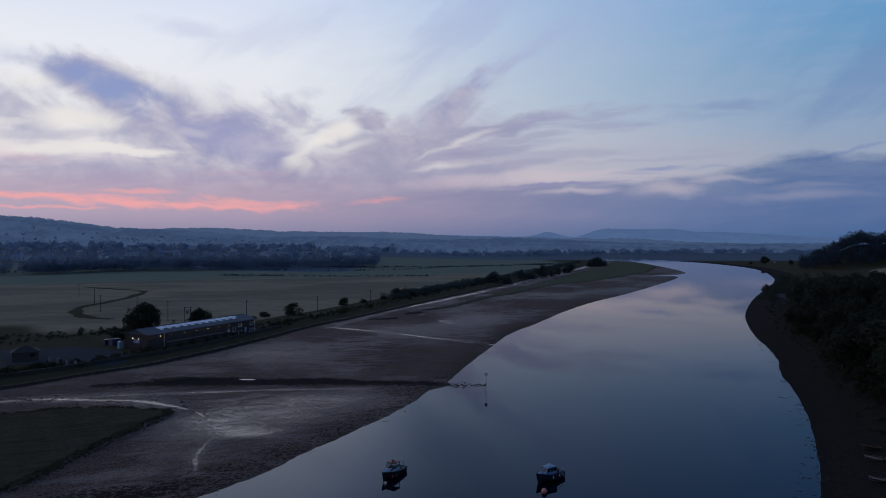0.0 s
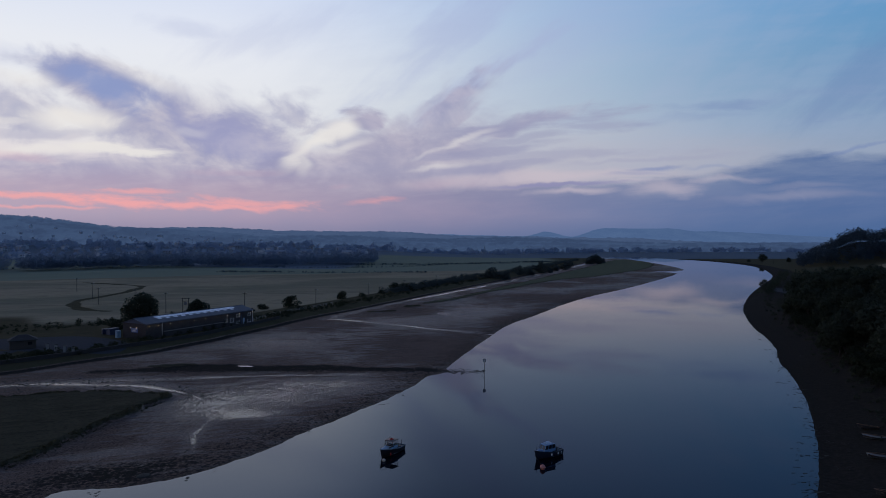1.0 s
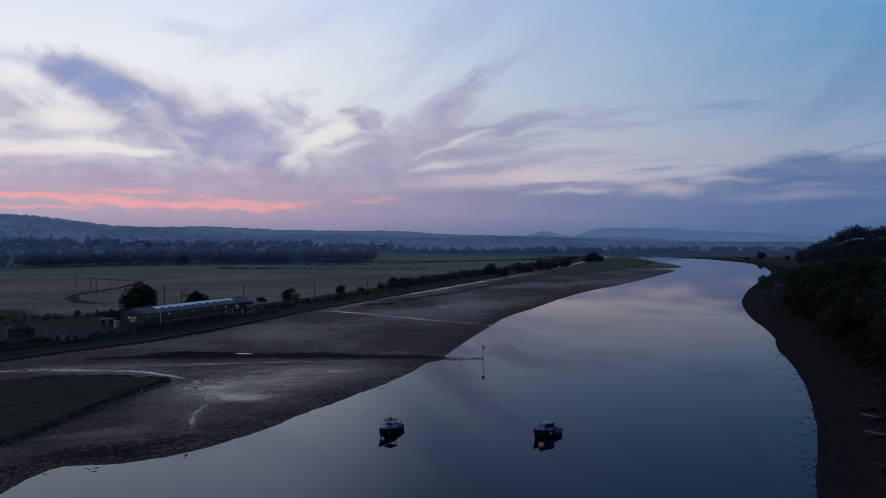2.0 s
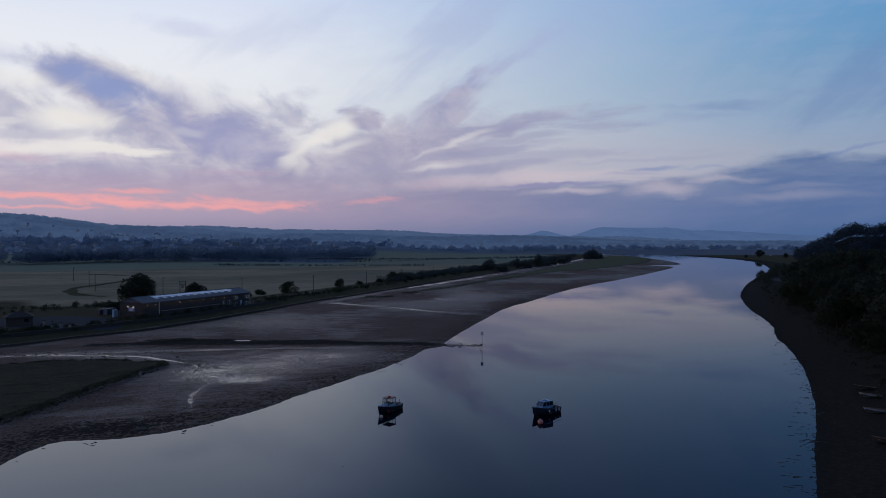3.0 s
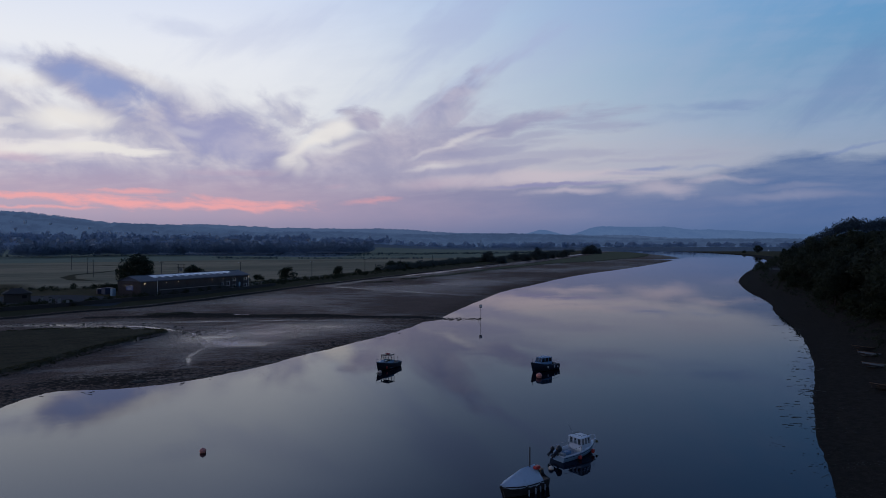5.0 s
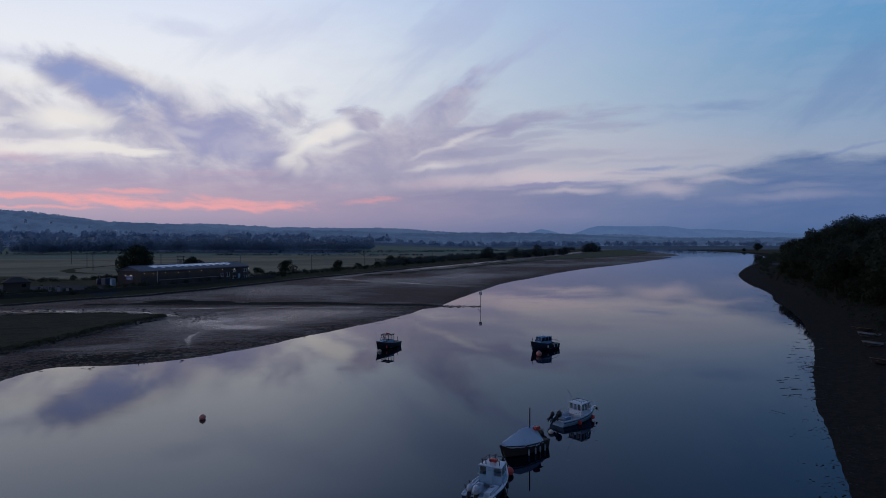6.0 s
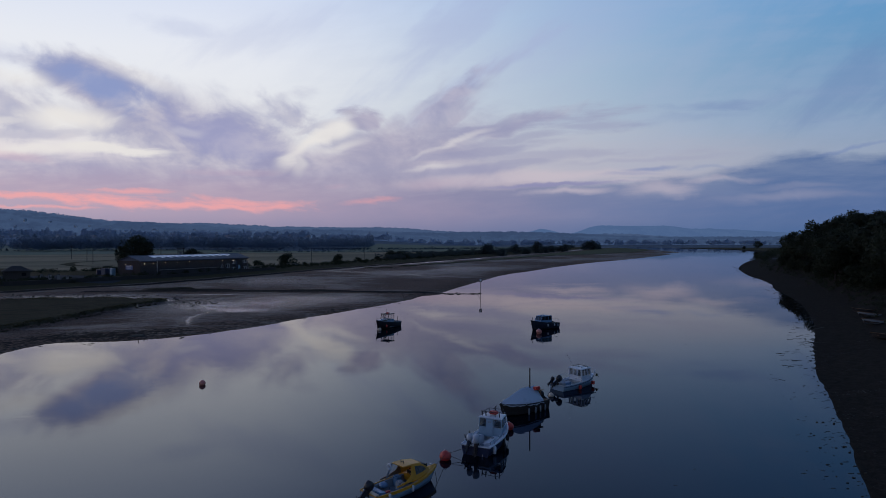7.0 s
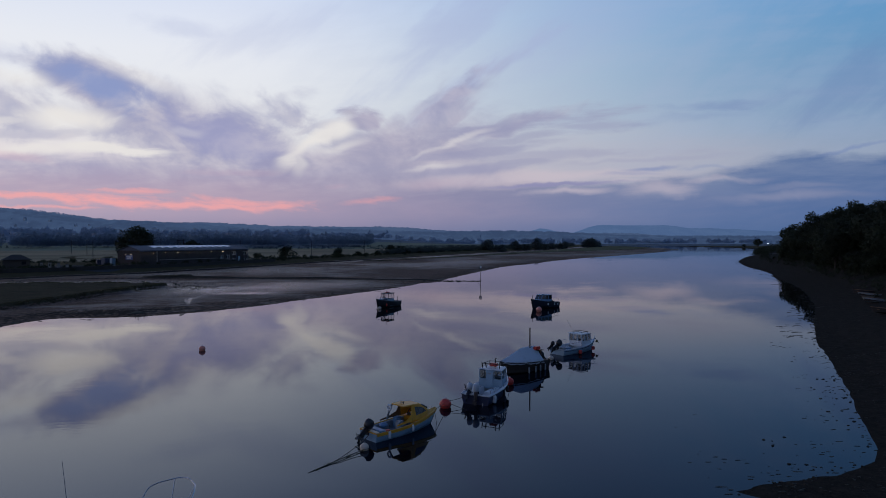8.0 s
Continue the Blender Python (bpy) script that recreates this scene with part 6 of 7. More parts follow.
    add_tube(bm, [(-0.1, -0.1, 1.47), (-0.1, 0.12, 1.47)], 0.02, 5)
    part("roof_bracket", bm, M_RUBBER, b)
    part("cleat", box((1.82, 0, 0.90), (0.05, 0.22, 0.05), 0.015), M_STEEL, b)
    part("bow_light", tube([(1.55, 0.0, 0.86), (1.55, 0.0, 0.98)], 0.03, 6), M_RUBBER, b)
    outboard_part(b, -2.24, 0.05, 0.36, -46, M_ENGINE, 1.05)
    part("splash_well", box((-2.12, 0, 0.43), (0.25, 1.1, 0.06), 0.01), M_CREAM, b)
    fender_part(b, -1.55, -0.80, 0.28, M_WHITE, 0.07, 0.36)
    fender_part(b, -0.1, -0.84, 0.34, M_WHITE, 0.06, 0.34)


# ---- boat whose bow rail and whip aerial reach into view ----
def boat_with_pulpit():
    b = thing("motor_cruiser", at(-9.24, 18.6, 80), "white motor boat with a steel bow rail and whip aerial, moored", "boat", "moored boats")
    s = Shape(5.9, 2.5, 0.75, 0.92, fore=0.6)
    hull_part(b, s, M_WHITE)
    gunwale_part(b, s, M_NAVY, 0.05)
    cockpit_part(b, s, M_GREY_DECK, 0.03, 0.45, 0.2)
    foredeck_part(b, s, M_WHITE, 0.44)
    cabin_part(b, -1.6, 0.3, 1.7, 1.4, 0.8, 1.25, 1.85, (M_WHITE, M_WHITE), 0.4, 2, True)
    side = [(1.75, 0.86, 0.86), (2.1, 0.86, 1.22), (2.32, 0.84, 1.42), (2.45, 0.80, 1.49), (2.7, 0.68, 1.53), (2.98, 0.38, 1.56), (3.10, 0.20, 1.58), (3.15, 0.0, 1.58)]
    rail_part(b, side + [(x, -y, z) for x, y, z in side[-2::-1]],
              [((3.05, 0.29, 1.57), (2.72, 0.22, 0.90)), ((2.72, -0.66, 1.53), (2.40, -0.42, 0.88))], 0.019, None, "pulpit")
    part("aerial", tube([(-1.19, 0.68, 0.95), (-1.24, 0.96, 3.6)], 0.016, 5, 0.008), M_STEEL, b, "thin whip aerial")
    outboard_part(b, -3.1, 0, 0.8, -10, M_ENGINE, 1.2)


for build in (boat_dark_open_wheelhouse, boat_blue_cuddy, boat_pale_fisher, boat_under_cover, boat_stern_on, boat_yellow, boat_with_pulpit):
    build()


# ---- mooring buoys, ropes ----
def buoy(x, y, r, mat, label, sunk=0.35):
    b = thing("mooring_buoy", pose(x, y, r * (1 - 2 * sunk)), label, "buoy", "mooring buoys")
    part("float", ball((0, 0, 0), r, 0.94, 16, 10), mat, b, "", True)
    part("eye", ring_mesh((0, 0, r * 1.02), r * 0.16, r * 0.05, "y", 10), M_STEEL, b)
    part("band", ring_mesh((0, 0, -r * 0.1), r * 0.99, r * 0.03, "z", 20), M_ROPE, b)


buoy(0.46, 36.75, 0.35, M_RED, "large red mooring buoy on the water", 0.24)
buoy(-20.8, 56.0, 0.28, M_PINK, "faded pink mooring buoy on the water", 0.25)
buoy(4.85, 42.5, 0.30, M_RED, "red mooring buoy between two boats", 0.15)
buoy(-3.4, 29.3, 0.22, M_CREAM, "cream mooring buoy by the yellow boat", 0.25)
buoy(13.9, 86.4, 0.40, M_PINK, "faded pink mooring buoy at a boat's bow", 0.18)
buoy(-8.2, 89.6, 0.26, M_CREAM, "cream mooring buoy at a boat's bow", 0.25)
buoy(9.3, 51.6, 0.22, M_CREAM, "cream mooring buoy behind an outboard", 0.3)


def rope(pts, r=0.014, sag=0.0, label="dark wet mooring rope", name="mooring_rope"):
    pts = [Vector(p) for p in pts]
    out = []
    for a, b in zip(pts[:-1], pts[1:]):
        for k in range(8):
            u = k / 8
            p = a.lerp(b, u)
            p.z -= sag * 4 * u * (1 - u)
            out.append(p)
    out.append(pts[-1])
    ob = part(name, tube(out, r, 5), M_ROPE, None, label)
    return tagged(ob, category="rope")


rope([(-0.25, 33.4, 0.72), (0.46, 36.75, 0.30)], 0.014, 0.03)
rope([(-0.15, 33.3, 0.70), (-0.05, 33.6, 0.0), (-0.3, 33.2, -0.5)], 0.012, 0.0)
rope([(0.46, 36.75, 0.35), (2.1, 37.3, 0.75)], 0.014, 0.1)
rope([(0.46, 36.75, 0.35), (1.9, 36.2, -0.05)], 0.014, 0.05)
rope([(4.6, 41.5, 0.9), (4.85, 42.5, 0.45), (4.7, 45.4, 0.7)], 0.014, 0.08)
rope([(14.0, 56.9, 0.62), (13.8, 56.5, -0.1)], 0.02, 0.0)
rope([(-8.9, 90.1, 0.9), (-8.3, 89.6, 0.2), (-9.1, 89.0, -0.1)], 0.016, 0.05)
rope([(13.2, 89.6, 0.9), (13.9, 86.4, 0.5)], 0.016, 0.1)
rope([(-3.9, 30.2, 0.50), (-3.4, 29.3, 0.18)], 0.014, 0.05)
# weed-hung mooring line leading away from the yellow boat
rope([(-3.3, 29.9, 0.45), (-4.3, 27.9, 0.10), (-5.5, 26.3, -0.02)], 0.016, 0.05, "weed-hung mooring line lying on the water")
line_b = rope([(-3.4, 29.2, 0.05), (-4.4, 27.8, 0.04), (-5.4, 26.4, 0.0)], 0.020, 0.0, "weed-hung mooring line lying on the water")
r = random.Random(3)
bm = bmesh.new()
for k in range(26):
    u = r.random()
    p = Vector((-3.4, 29.2, 0.03)).lerp(Vector((-5.4, 26.4, 0.0)), u)
    add_tube(bm, [p, p + Vector((r.uniform(-0.14, 0.14), r.uniform(-0.14, 0.14), r.uniform(0.0, 0.07)))], 0.022, 4, 0.006)
part("weed_tufts", bm, M_WEED_CLUMP, line_b)
# ---- the long shed on the west bank, its yard and the poles ----
M_BRICK, t, b = material("dark_brick")
co = t.node("ShaderNodeTexCoord").outputs["Object"]
courses = t.node("ShaderNodeTexBrick")
t.put(courses.inputs["Vector"], t.scaled(co, 1, 1, 1))
courses.inputs["Color1"].default_value, courses.inputs["Color2"].default_value = (0.034, 0.022, 0.023, 1), (0.024, 0.017, 0.020, 1)
courses.inputs["Mortar"].default_value = (0.040, 0.036, 0.036, 1)
courses.inputs["Scale"].default_value = 4.5
t.put(b.inputs["Base Color"], t.mix(t.step(t.noise(co, 0.5), 0.45, 0.8), courses.outputs[0], (0.030, 0.021, 0.020, 1)))
b.inputs["Roughness"].default_value = 0.9
M_CLAD = painted("dark_blue_cladding", (0.030, 0.045, 0.085), 0.55, wear=0.4, scale=0.6)
M_ROOF = painted("grey_roof_sheet", (0.085, 0.095, 0.108), 0.75, wear=0.5, scale=0.4)
M_SKYLIGHT = painted("milky_rooflight", (0.62, 0.65, 0.68), 0.25, wear=0.15, scale=0.7)
M_FRAME = painted("white_window_frame", (0.62, 0.63, 0.64), 0.5, wear=0.2)
M_LAMP = lamp_glass("warm_lamp", (1.0, 0.74, 0.46), 5.0)
M_SIGN = painted("blue_sign", (0.035, 0.07, 0.22), 0.4, wear=0.2)
M_CONCRETE = painted("concrete", (0.20, 0.20, 0.19), 0.85, wear=0.5, scale=0.8)
M_STONE = painted("quay_stone", (0.032, 0.028, 0.025), 0.9, wear=0.6, scale=0.7, bump=0.6)
M_POLE = painted("creosoted_pole", (0.05, 0.042, 0.036), 0.85, wear=0.4)


def west_shed():
    """x along the river front, y back from it, the floor at 0."""
    corner, turn = Vector((-79 * K, 169 * K)), math.degrees(math.atan2(36, 18))
    L, WID, EAVE, RIDGE = 44.0, 10.0, 4.65, 6.0
    base = 2.1
    shed = thing("boat_shed", pose(corner.x, corner.y, base, 0, 0, turn), "long dark brick shed with lit wall lamps and rooflights", "shed")

    def wall_with_holes(name, length, holes, mat, m, top=EAVE):
        """A wall in x, z with openings (x0, x1, z0, z1), 0.25 m thick."""
        xs = sorted({0.0, length, *[h[0] for h in holes], *[h[1] for h in holes]})
        zs = sorted({-1.2, top, *[h[2] for h in holes], *[h[3] for h in holes]})
        bm = bmesh.new()
        for xa, xb in zip(xs[:-1], xs[1:]):
            for za, zb in zip(zs[:-1], zs[1:]):
                cx, cz = (xa + xb) / 2, (za + zb) / 2
                if any(h[0] < cx < h[1] and h[2] < cz < h[3] for h in holes):
                    continue
                add_box(bm, (cx, 0.125, cz), (xb - xa, 0.25, zb - za))
        bmesh.ops.remove_doubles(bm, verts=bm.verts, dist=0.001)
        bm.transform(m)
        return part(name, bm, mat, shed)

    def window(x0, x1, z0, z1, bars=2):
        w = part("window", box(((x0 + x1) / 2, 0.16, (z0 + z1) / 2), (x1 - x0 - 0.1, 0.02, z1 - z0 - 0.1)), M_GLASS, shed)
        bm = bmesh.new()
        for xx in (x0 + 0.04, x1 - 0.04):
            add_box(bm, (xx, 0.08, (z0 + z1) / 2), (0.08, 0.12, z1 - z0))
        for zz in (z0 + 0.04, z1 - 0.04):
            add_box(bm, ((x0 + x1) / 2, 0.08, zz), (x1 - x0 - 0.16, 0.12, 0.08))
        for k in range(1, bars):
            add_box(bm, (x0 + (x1 - x0) * k / bars, 0.10, (z0 + z1) / 2), (0.06, 0.08, z1 - z0 - 0.16))
        part("frame", bm, M_FRAME, w)
        part("sill", box(((x0 + x1) / 2, -0.04, z0 - 0.05), (x1 - x0 + 0.2, 0.2, 0.08)), M_CONCRETE, w)

    holes = [(33.4, 35.0, 1.3, 2.7), (36.2, 37.8, 0.5, 1.5), (36.2, 37.8, 2.8, 3.8), (41.4, 43.2, 0.5, 1.5), (41.4, 43.2, 2.8, 3.8), (39.2, 40.2, 0.0, 2.2), (31.0, 32.2, 1.6, 2.5)]
    wall_with_holes("front_wall", L, holes, M_BRICK, Matrix())
    for h in holes:
        if h != (39.2, 40.2, 0.0, 2.2):
            window(*h)
    door = part("door", box((39.7, 0.12, 1.1), (0.98, 0.06, 2.18), 0.01), M_PALE_BLUE, shed, "pale blue door")
    part("handle", box((39.35, 0.07, 1.05), (0.12, 0.05, 0.04), 0.01), M_STEEL, door)
    wall_with_holes("end_wall", WID - 0.5, [], M_BRICK, Matrix.Translation((0.25, 0.25, 0)) @ Matrix.Rotation(radians(90), 4, "Z"))
    wall_with_holes("end_wall", WID - 0.5, [], M_CLAD, Matrix.Translation((L, 0.25, 0)) @ Matrix.Rotation(radians(90), 4, "Z"))
    wall_with_holes("back_wall", L, [], M_BRICK, Matrix.Translation((0, WID - 0.25, 0)))
    for x in (0.02, L - 0.26):
        part("gable", loft([[(x, 0.0, EAVE), (x, WID / 2, RIDGE), (x, WID, EAVE)], [(x + 0.24, 0.0, EAVE), (x + 0.24, WID / 2, RIDGE), (x + 0.24, WID, EAVE)]], True, True), M_CLAD, shed)
    # cladding boards along the upper front, office end in dark blue
    part("fascia", box((L / 2, -0.10, EAVE - 0.14), (L + 0.4, 0.06, 0.28)), M_CLAD, shed)
    part("cladding", box((38.4, -0.03, 1.75), (0.0001 + 0.3, 0.06, 3.4)), M_CLAD, shed)
    slope = math.atan2(RIDGE - EAVE, WID / 2)
    run = math.hypot(RIDGE - EAVE, WID / 2) + 0.35
    roofs = []
    for side in (1, -1):
        tilt = Matrix.Translation((0, WID / 2, RIDGE + 0.05)) @ Matrix.Rotation(side * slope, 4, "X")
        bm = bmesh.new()
        n = 88
        for k in range(n):
            x = -0.3 + (L + 0.6) * (k + 0.5) / n
            add_box(bm, (x, -side * run / 2, 0.012 * (k % 2)), ((L + 0.6) / n, run, 0.07))
        bm.transform(tilt)
        roofs.append(part("roof", bm, M_ROOF, shed, "grey corrugated roof"))
        if side == 1:
            for k in range(11):
                x = 6.5 + k * 2.95
                bm = box((x + 1.2, -1.20, 0.09), (2.90, 1.5, 0.06), 0.015)
                bm.transform(tilt)
                part("rooflight", bm, M_SKYLIGHT, roofs[-1], "milky rooflight")
                bm = box((x + 0.5, -2.45, 0.085), (1.25, 1.0, 0.05), 0.012)
                bm.transform(tilt)
                part("rooflight", bm, M_SKYLIGHT, roofs[-1], "milky rooflight")
    part("ridge_cap", tube([(-0.3, WID / 2, RIDGE + 0.12), (L + 0.3, WID / 2, RIDGE + 0.12)], 0.12, 6), M_ROOF, shed)
    part("gutter", tube([(-0.2, -0.30, EAVE - 0.05), (L + 0.2, -0.30, EAVE - 0.05)], 0.08, 6), M_CLAD, shed)
    part("downpipe", tube([(5.6, -0.16, EAVE), (5.6, -0.16, -0.8)], 0.06, 6), M_FRAME, shed, "white downpipe")
    part("downpipe", tube([(L - 0.3, -0.16, EAVE), (L - 0.3, -0.16, -0.8)], 0.06, 6), M_FRAME, shed, "white downpipe")
    # lean-to strip and low wall along the front
    part("plinth", box((L / 2, -0.12, -0.25), (L, 0.2, 0.9), 0.03), M_STONE, shed)
    part("string_course", box((18.5, -0.05, 1.75), (24.0, 0.08, 0.16)), M_CONCRETE, shed)
    # wall lamps
    for x in (1.2, 4.2, 8.6, 13.2, 17.8, 22.4, 27.0, 31.8, 37.2, 43.6):
        lamp = part("wall_lamp", box((x, -0.16, 4.0), (0.22, 0.30, 0.12), 0.03), M_POLE, shed)
        part("bulb", ball((x, -0.24, 3.9), 0.065, 0.8, 8, 6), M_LAMP, lamp, "lit warm bulb")
        spill = bpy.data.lights.new("wall_lamp_light", "POINT")
        spill.energy, spill.color, spill.shadow_soft_size = 3.0, (1.0, 0.70, 0.42), 0.1
        lo = new("lamp_glow", spill)
        lo.parent, lo.location = lamp, (x, -0.42, 3.8)
    # sign with two lamps on the end wall
    sign = part("sign", box((-0.08, 4.8, 2.6), (0.06, 3.0, 1.3), 0.02), M_SIGN, shed, "blue sign board with pale bars")
    for z, w in ((2.92, 2.2), (2.55, 1.5), (2.28, 1.9)):
        part("lettering", box((-0.125, 4.8, z), (0.02, w, 0.09)), M_FRAME, sign)
    for y in (3.6, 6.0):
        lamp = part("wall_lamp", box((-0.3, y, 3.52), (0.36, 0.2, 0.10), 0.03), M_POLE, shed)
        part("bulb", ball((-0.42, y, 3.42), 0.10, 0.8, 8, 6), M_LAMP, lamp, "lit warm bulb")
        spill = bpy.data.lights.new("sign_light", "POINT")
        spill.energy, spill.color, spill.shadow_soft_size = 1.0, (1.0, 0.80, 0.60), 0.1
        lo = new("lamp_glow", spill)
        lo.parent, lo.location = lamp, (-0.55, y, 3.3)
    return shed


west_shed()


def container(x, y, turn, size, mat, label):
    c = thing("storage_container", pose(x, y, height(x, y) + 0.05, 0, 0, turn), label, "container", "containers by the shed")
    l, w, h = size
    part("body", box((0, 0, h / 2), (l, w, h), 0.03), mat, c)
    for k in range(int(l / 0.5)):
        part("rib", box((-l / 2 + 0.25 + k * 0.5, -w / 2 - 0.03, h / 2), (0.16, 0.06, h * 0.9), 0.01), mat, c)
    part("door", box((l / 2 + 0.03, 0, h / 2), (0.06, w * 0.9, h * 0.9), 0.01), M_FRAME, c)
    return c


container(-101.8, 196.0, 62, (3.0, 1.9, 2.0), M_CLAD, "dark blue storage container beside the shed")
container(-96.9, 189.5, 62, (1.2, 1.0, 2.2), M_PALE_BLUE, "small pale blue storage cabin beside the shed")
container(-104.5, 197.5, 40, (2.6, 1.4, 1.6), M_NAVY, "dark blue plastic tank in the yard")


def hut(x, y, turn):
    h = thing("hut", pose(x, y, height(x, y), 0, 0, turn), "small dark timber hut with a pitched roof", "hut")
    part("wall", box((0, 0, 1.2), (6.0, 4.2, 2.4), 0.03), M_POLE, h)
    part("roof", loft([[(-3.4, -2.6, 2.3), (-3.4, 2.6, 2.3), (3.4, 2.6, 2.3), (3.4, -2.6, 2.3)], [(-3.4, -2.6, 2.42), (-3.4, 2.6, 2.42), (3.4, 2.6, 2.42), (3.4, -2.6, 2.42)], [(-1.0, -0.08, 3.75), (-1.0, 0.08, 3.75), (1.0, 0.08, 3.75), (1.0, -0.08, 3.75)]], True, True), M_STONE, h)
    part("window", box((1.6, -2.12, 1.5), (1.0, 0.06, 0.8), 0.01), M_GLASS, h)
    part("door", box((-1.4, -2.13, 1.02), (0.9, 0.08, 2.0), 0.01), M_POLE, h)


hut(-113.5, 171.5, 35)

gate_post = thing("gate_pillar", pose(0, 0, 0), "square concrete pillar at the yard edge", "pillar", "pillars of the yard")
part("shaft", box((0, 0, 0.75), (0.7, 0.7, 1.7), 0.04), M_CONCRETE, gate_post)
part("cap", box((0, 0, 1.66), (0.9, 0.9, 0.14), 0.04), M_STONE, gate_post)
spots = ((-105.2, 168.8), (-101.9, 167.2), (-98.6, 165.4), (-94.8, 162.8))
gate_post.matrix_basis = pose(*spots[0], height(*spots[0]), 0, 0, 30)
for x, y in spots[1:]:
    copy_thing(gate_post, pose(x, y, height(x, y), 0, 0, 30))


def flood_wall():
    """A low stone wall on the bank edge below the shed and the yard."""
    line = rounded(plan((-118, 110), (-92, 133), (-84, 144), (-74, 158), (-66, 172), (-58, 196), (-52, 216)))
    wall = thing("flood_wall", pose(0, 0, 0), "low dark stone wall along the bank", "wall")
    for i, ((ax, ay), (bx, by)) in enumerate(zip(line[:-1], line[1:])):
        n = max(1, int(math.hypot(bx - ax, by - ay) / 2.4))
        for k in range(n):
            u0, u1 = k / n, (k + 1) / n
            xa, ya, xb, yb = ax + (bx - ax) * u0, ay + (by - ay) * u0, ax + (bx - ax) * u1, ay + (by - ay) * u1
            nx, ny = -(yb - ya), xb - xa
            q = math.hypot(nx, ny)
            nx, ny = nx / q, ny / q
            cx, cy = (xa + xb) / 2 + nx * 4.2, (ya + yb) / 2 + ny * 4.2
            m = Matrix.Rotation(math.atan2(yb - ya, xb - xa), 4, "Z")
            z = height(cx, cy)
            part("wall_block", box((cx, cy, z + 0.35), (q + 0.02, 0.45, 1.15 + 0.09 * ((i * 2 + k) % 3)), 0.0, m), M_STONE, wall)


flood_wall()


def pole(x, y, high, arms=1, label="dark wooden utility pole"):
    z = height(x, y)
    p = thing("utility_pole", pose(x, y, z - 0.3, 0, 0, 20), label, "pole", "poles across the fields")
    part("pole", tube([(0, 0, 0), (0, 0, high)], 0.15, 7, 0.10), M_POLE, p)
    for k in range(arms):
        arm = part("cross_arm", box((0, 0, high - 0.4 - 0.7 * k), (1.7, 0.12, 0.12), 0.01), M_POLE, p)
        for w in (-0.7, 0.0, 0.7):
            part("insulator", tube([(w, 0, high - 0.34 - 0.7 * k), (w, 0, high - 0.12 - 0.7 * k)], 0.05, 6), M_FRAME, arm)
    return p


def pole_at(px, py, high, arms=1):
    return pole(px * K, py * K, high, arms)


for px, py, high in ((-142, 262, 8.0), (-161, 292, 8.5), (-120, 248, 8.5), (-101, 232, 8.5), (-74, 238, 8.0), (-52, 262, 7.5), (-34, 296, 7.5), (-19, 322, 7.5), (-3, 365, 7.5), (-190, 330, 8.0)):
    pole_at(px, py, high)
# two-legged pole with a transformer
hp = thing("transformer_pole", pose(-86.5 * K, 214 * K, height(-86.5 * K, 214 * K) - 0.3, 0, 0, 10), "two-legged wooden pole carrying a grey transformer", "pole")
for w in (-1.0, 1.0):
    part("leg", tube([(w, 0, 0), (w, 0, 8.2)], 0.15, 7, 0.12), M_POLE, hp)
part("cross_arm", box((0, 0, 7.9), (3.0, 0.16, 0.16), 0.02), M_POLE, hp)
part("cross_arm", box((0, 0, 6.9), (2.6, 0.16, 0.16), 0.02), M_POLE, hp)
part("transformer", box((0, -0.3, 6.1), (1.0, 0.7, 1.2), 0.08), M_CONCRETE, hp)


def rail_fence(points, label):
    """Posts and two rails along plan points."""
    f = thing("fence", pose(0, 0, 0), label, "fence")
    for (ax, ay), (bx, by) in zip(points[:-1], points[1:]):
        n = max(1, int(math.hypot(bx - ax, by - ay) / 2.5))
        ends = []
        for k in range(n + 1):
            x, y = ax + (bx - ax) * k / n, ay + (by - ay) * k / n
            z = height(x, y)
            ends.append((x, y, z))
            part("fence_post", box((x, y, z + 0.55), (0.12, 0.12, 1.3)), M_CONCRETE, f)
        for p, q in zip(ends[:-1], ends[1:]):
            for dz in (0.55, 1.05):
                part("rail", tube([(p[0], p[1], p[2] + dz), (q[0], q[1], q[2] + dz)], 0.05, 4), M_CONCRETE, f)


rail_fence(plan((-59, 226), (-52, 244), (-45, 262)), "pale post and rail fence beside the bank path")
rail_fence(plan((-62, 205), (-59, 226)), "pale post and rail fence by the shed end")

# ---- channel marker in the river ----
mk = thing("channel_marker", pose(10.0, 146.6, 0), "grey steel post with a square topmark in the river", "marker")
part("post", tube([(0, 0, -1.5), (0, 0, 3.3)], 0.048, 7), M_POLE, mk)
part("topmark", box((0, 0, 3.55), (0.62, 0.10, 0.75), 0.03), M_POLE, mk, "square dark-framed topmark")
part("topmark_face", box((0, -0.065, 3.55), (0.42, 0.03, 0.54), 0.01), M_FRAME, mk, "pale face of the topmark")
part("brace", tube([(0, 0, 0.9), (-0.9, 0.2, -0.4)], 0.04, 5), M_POLE, mk)


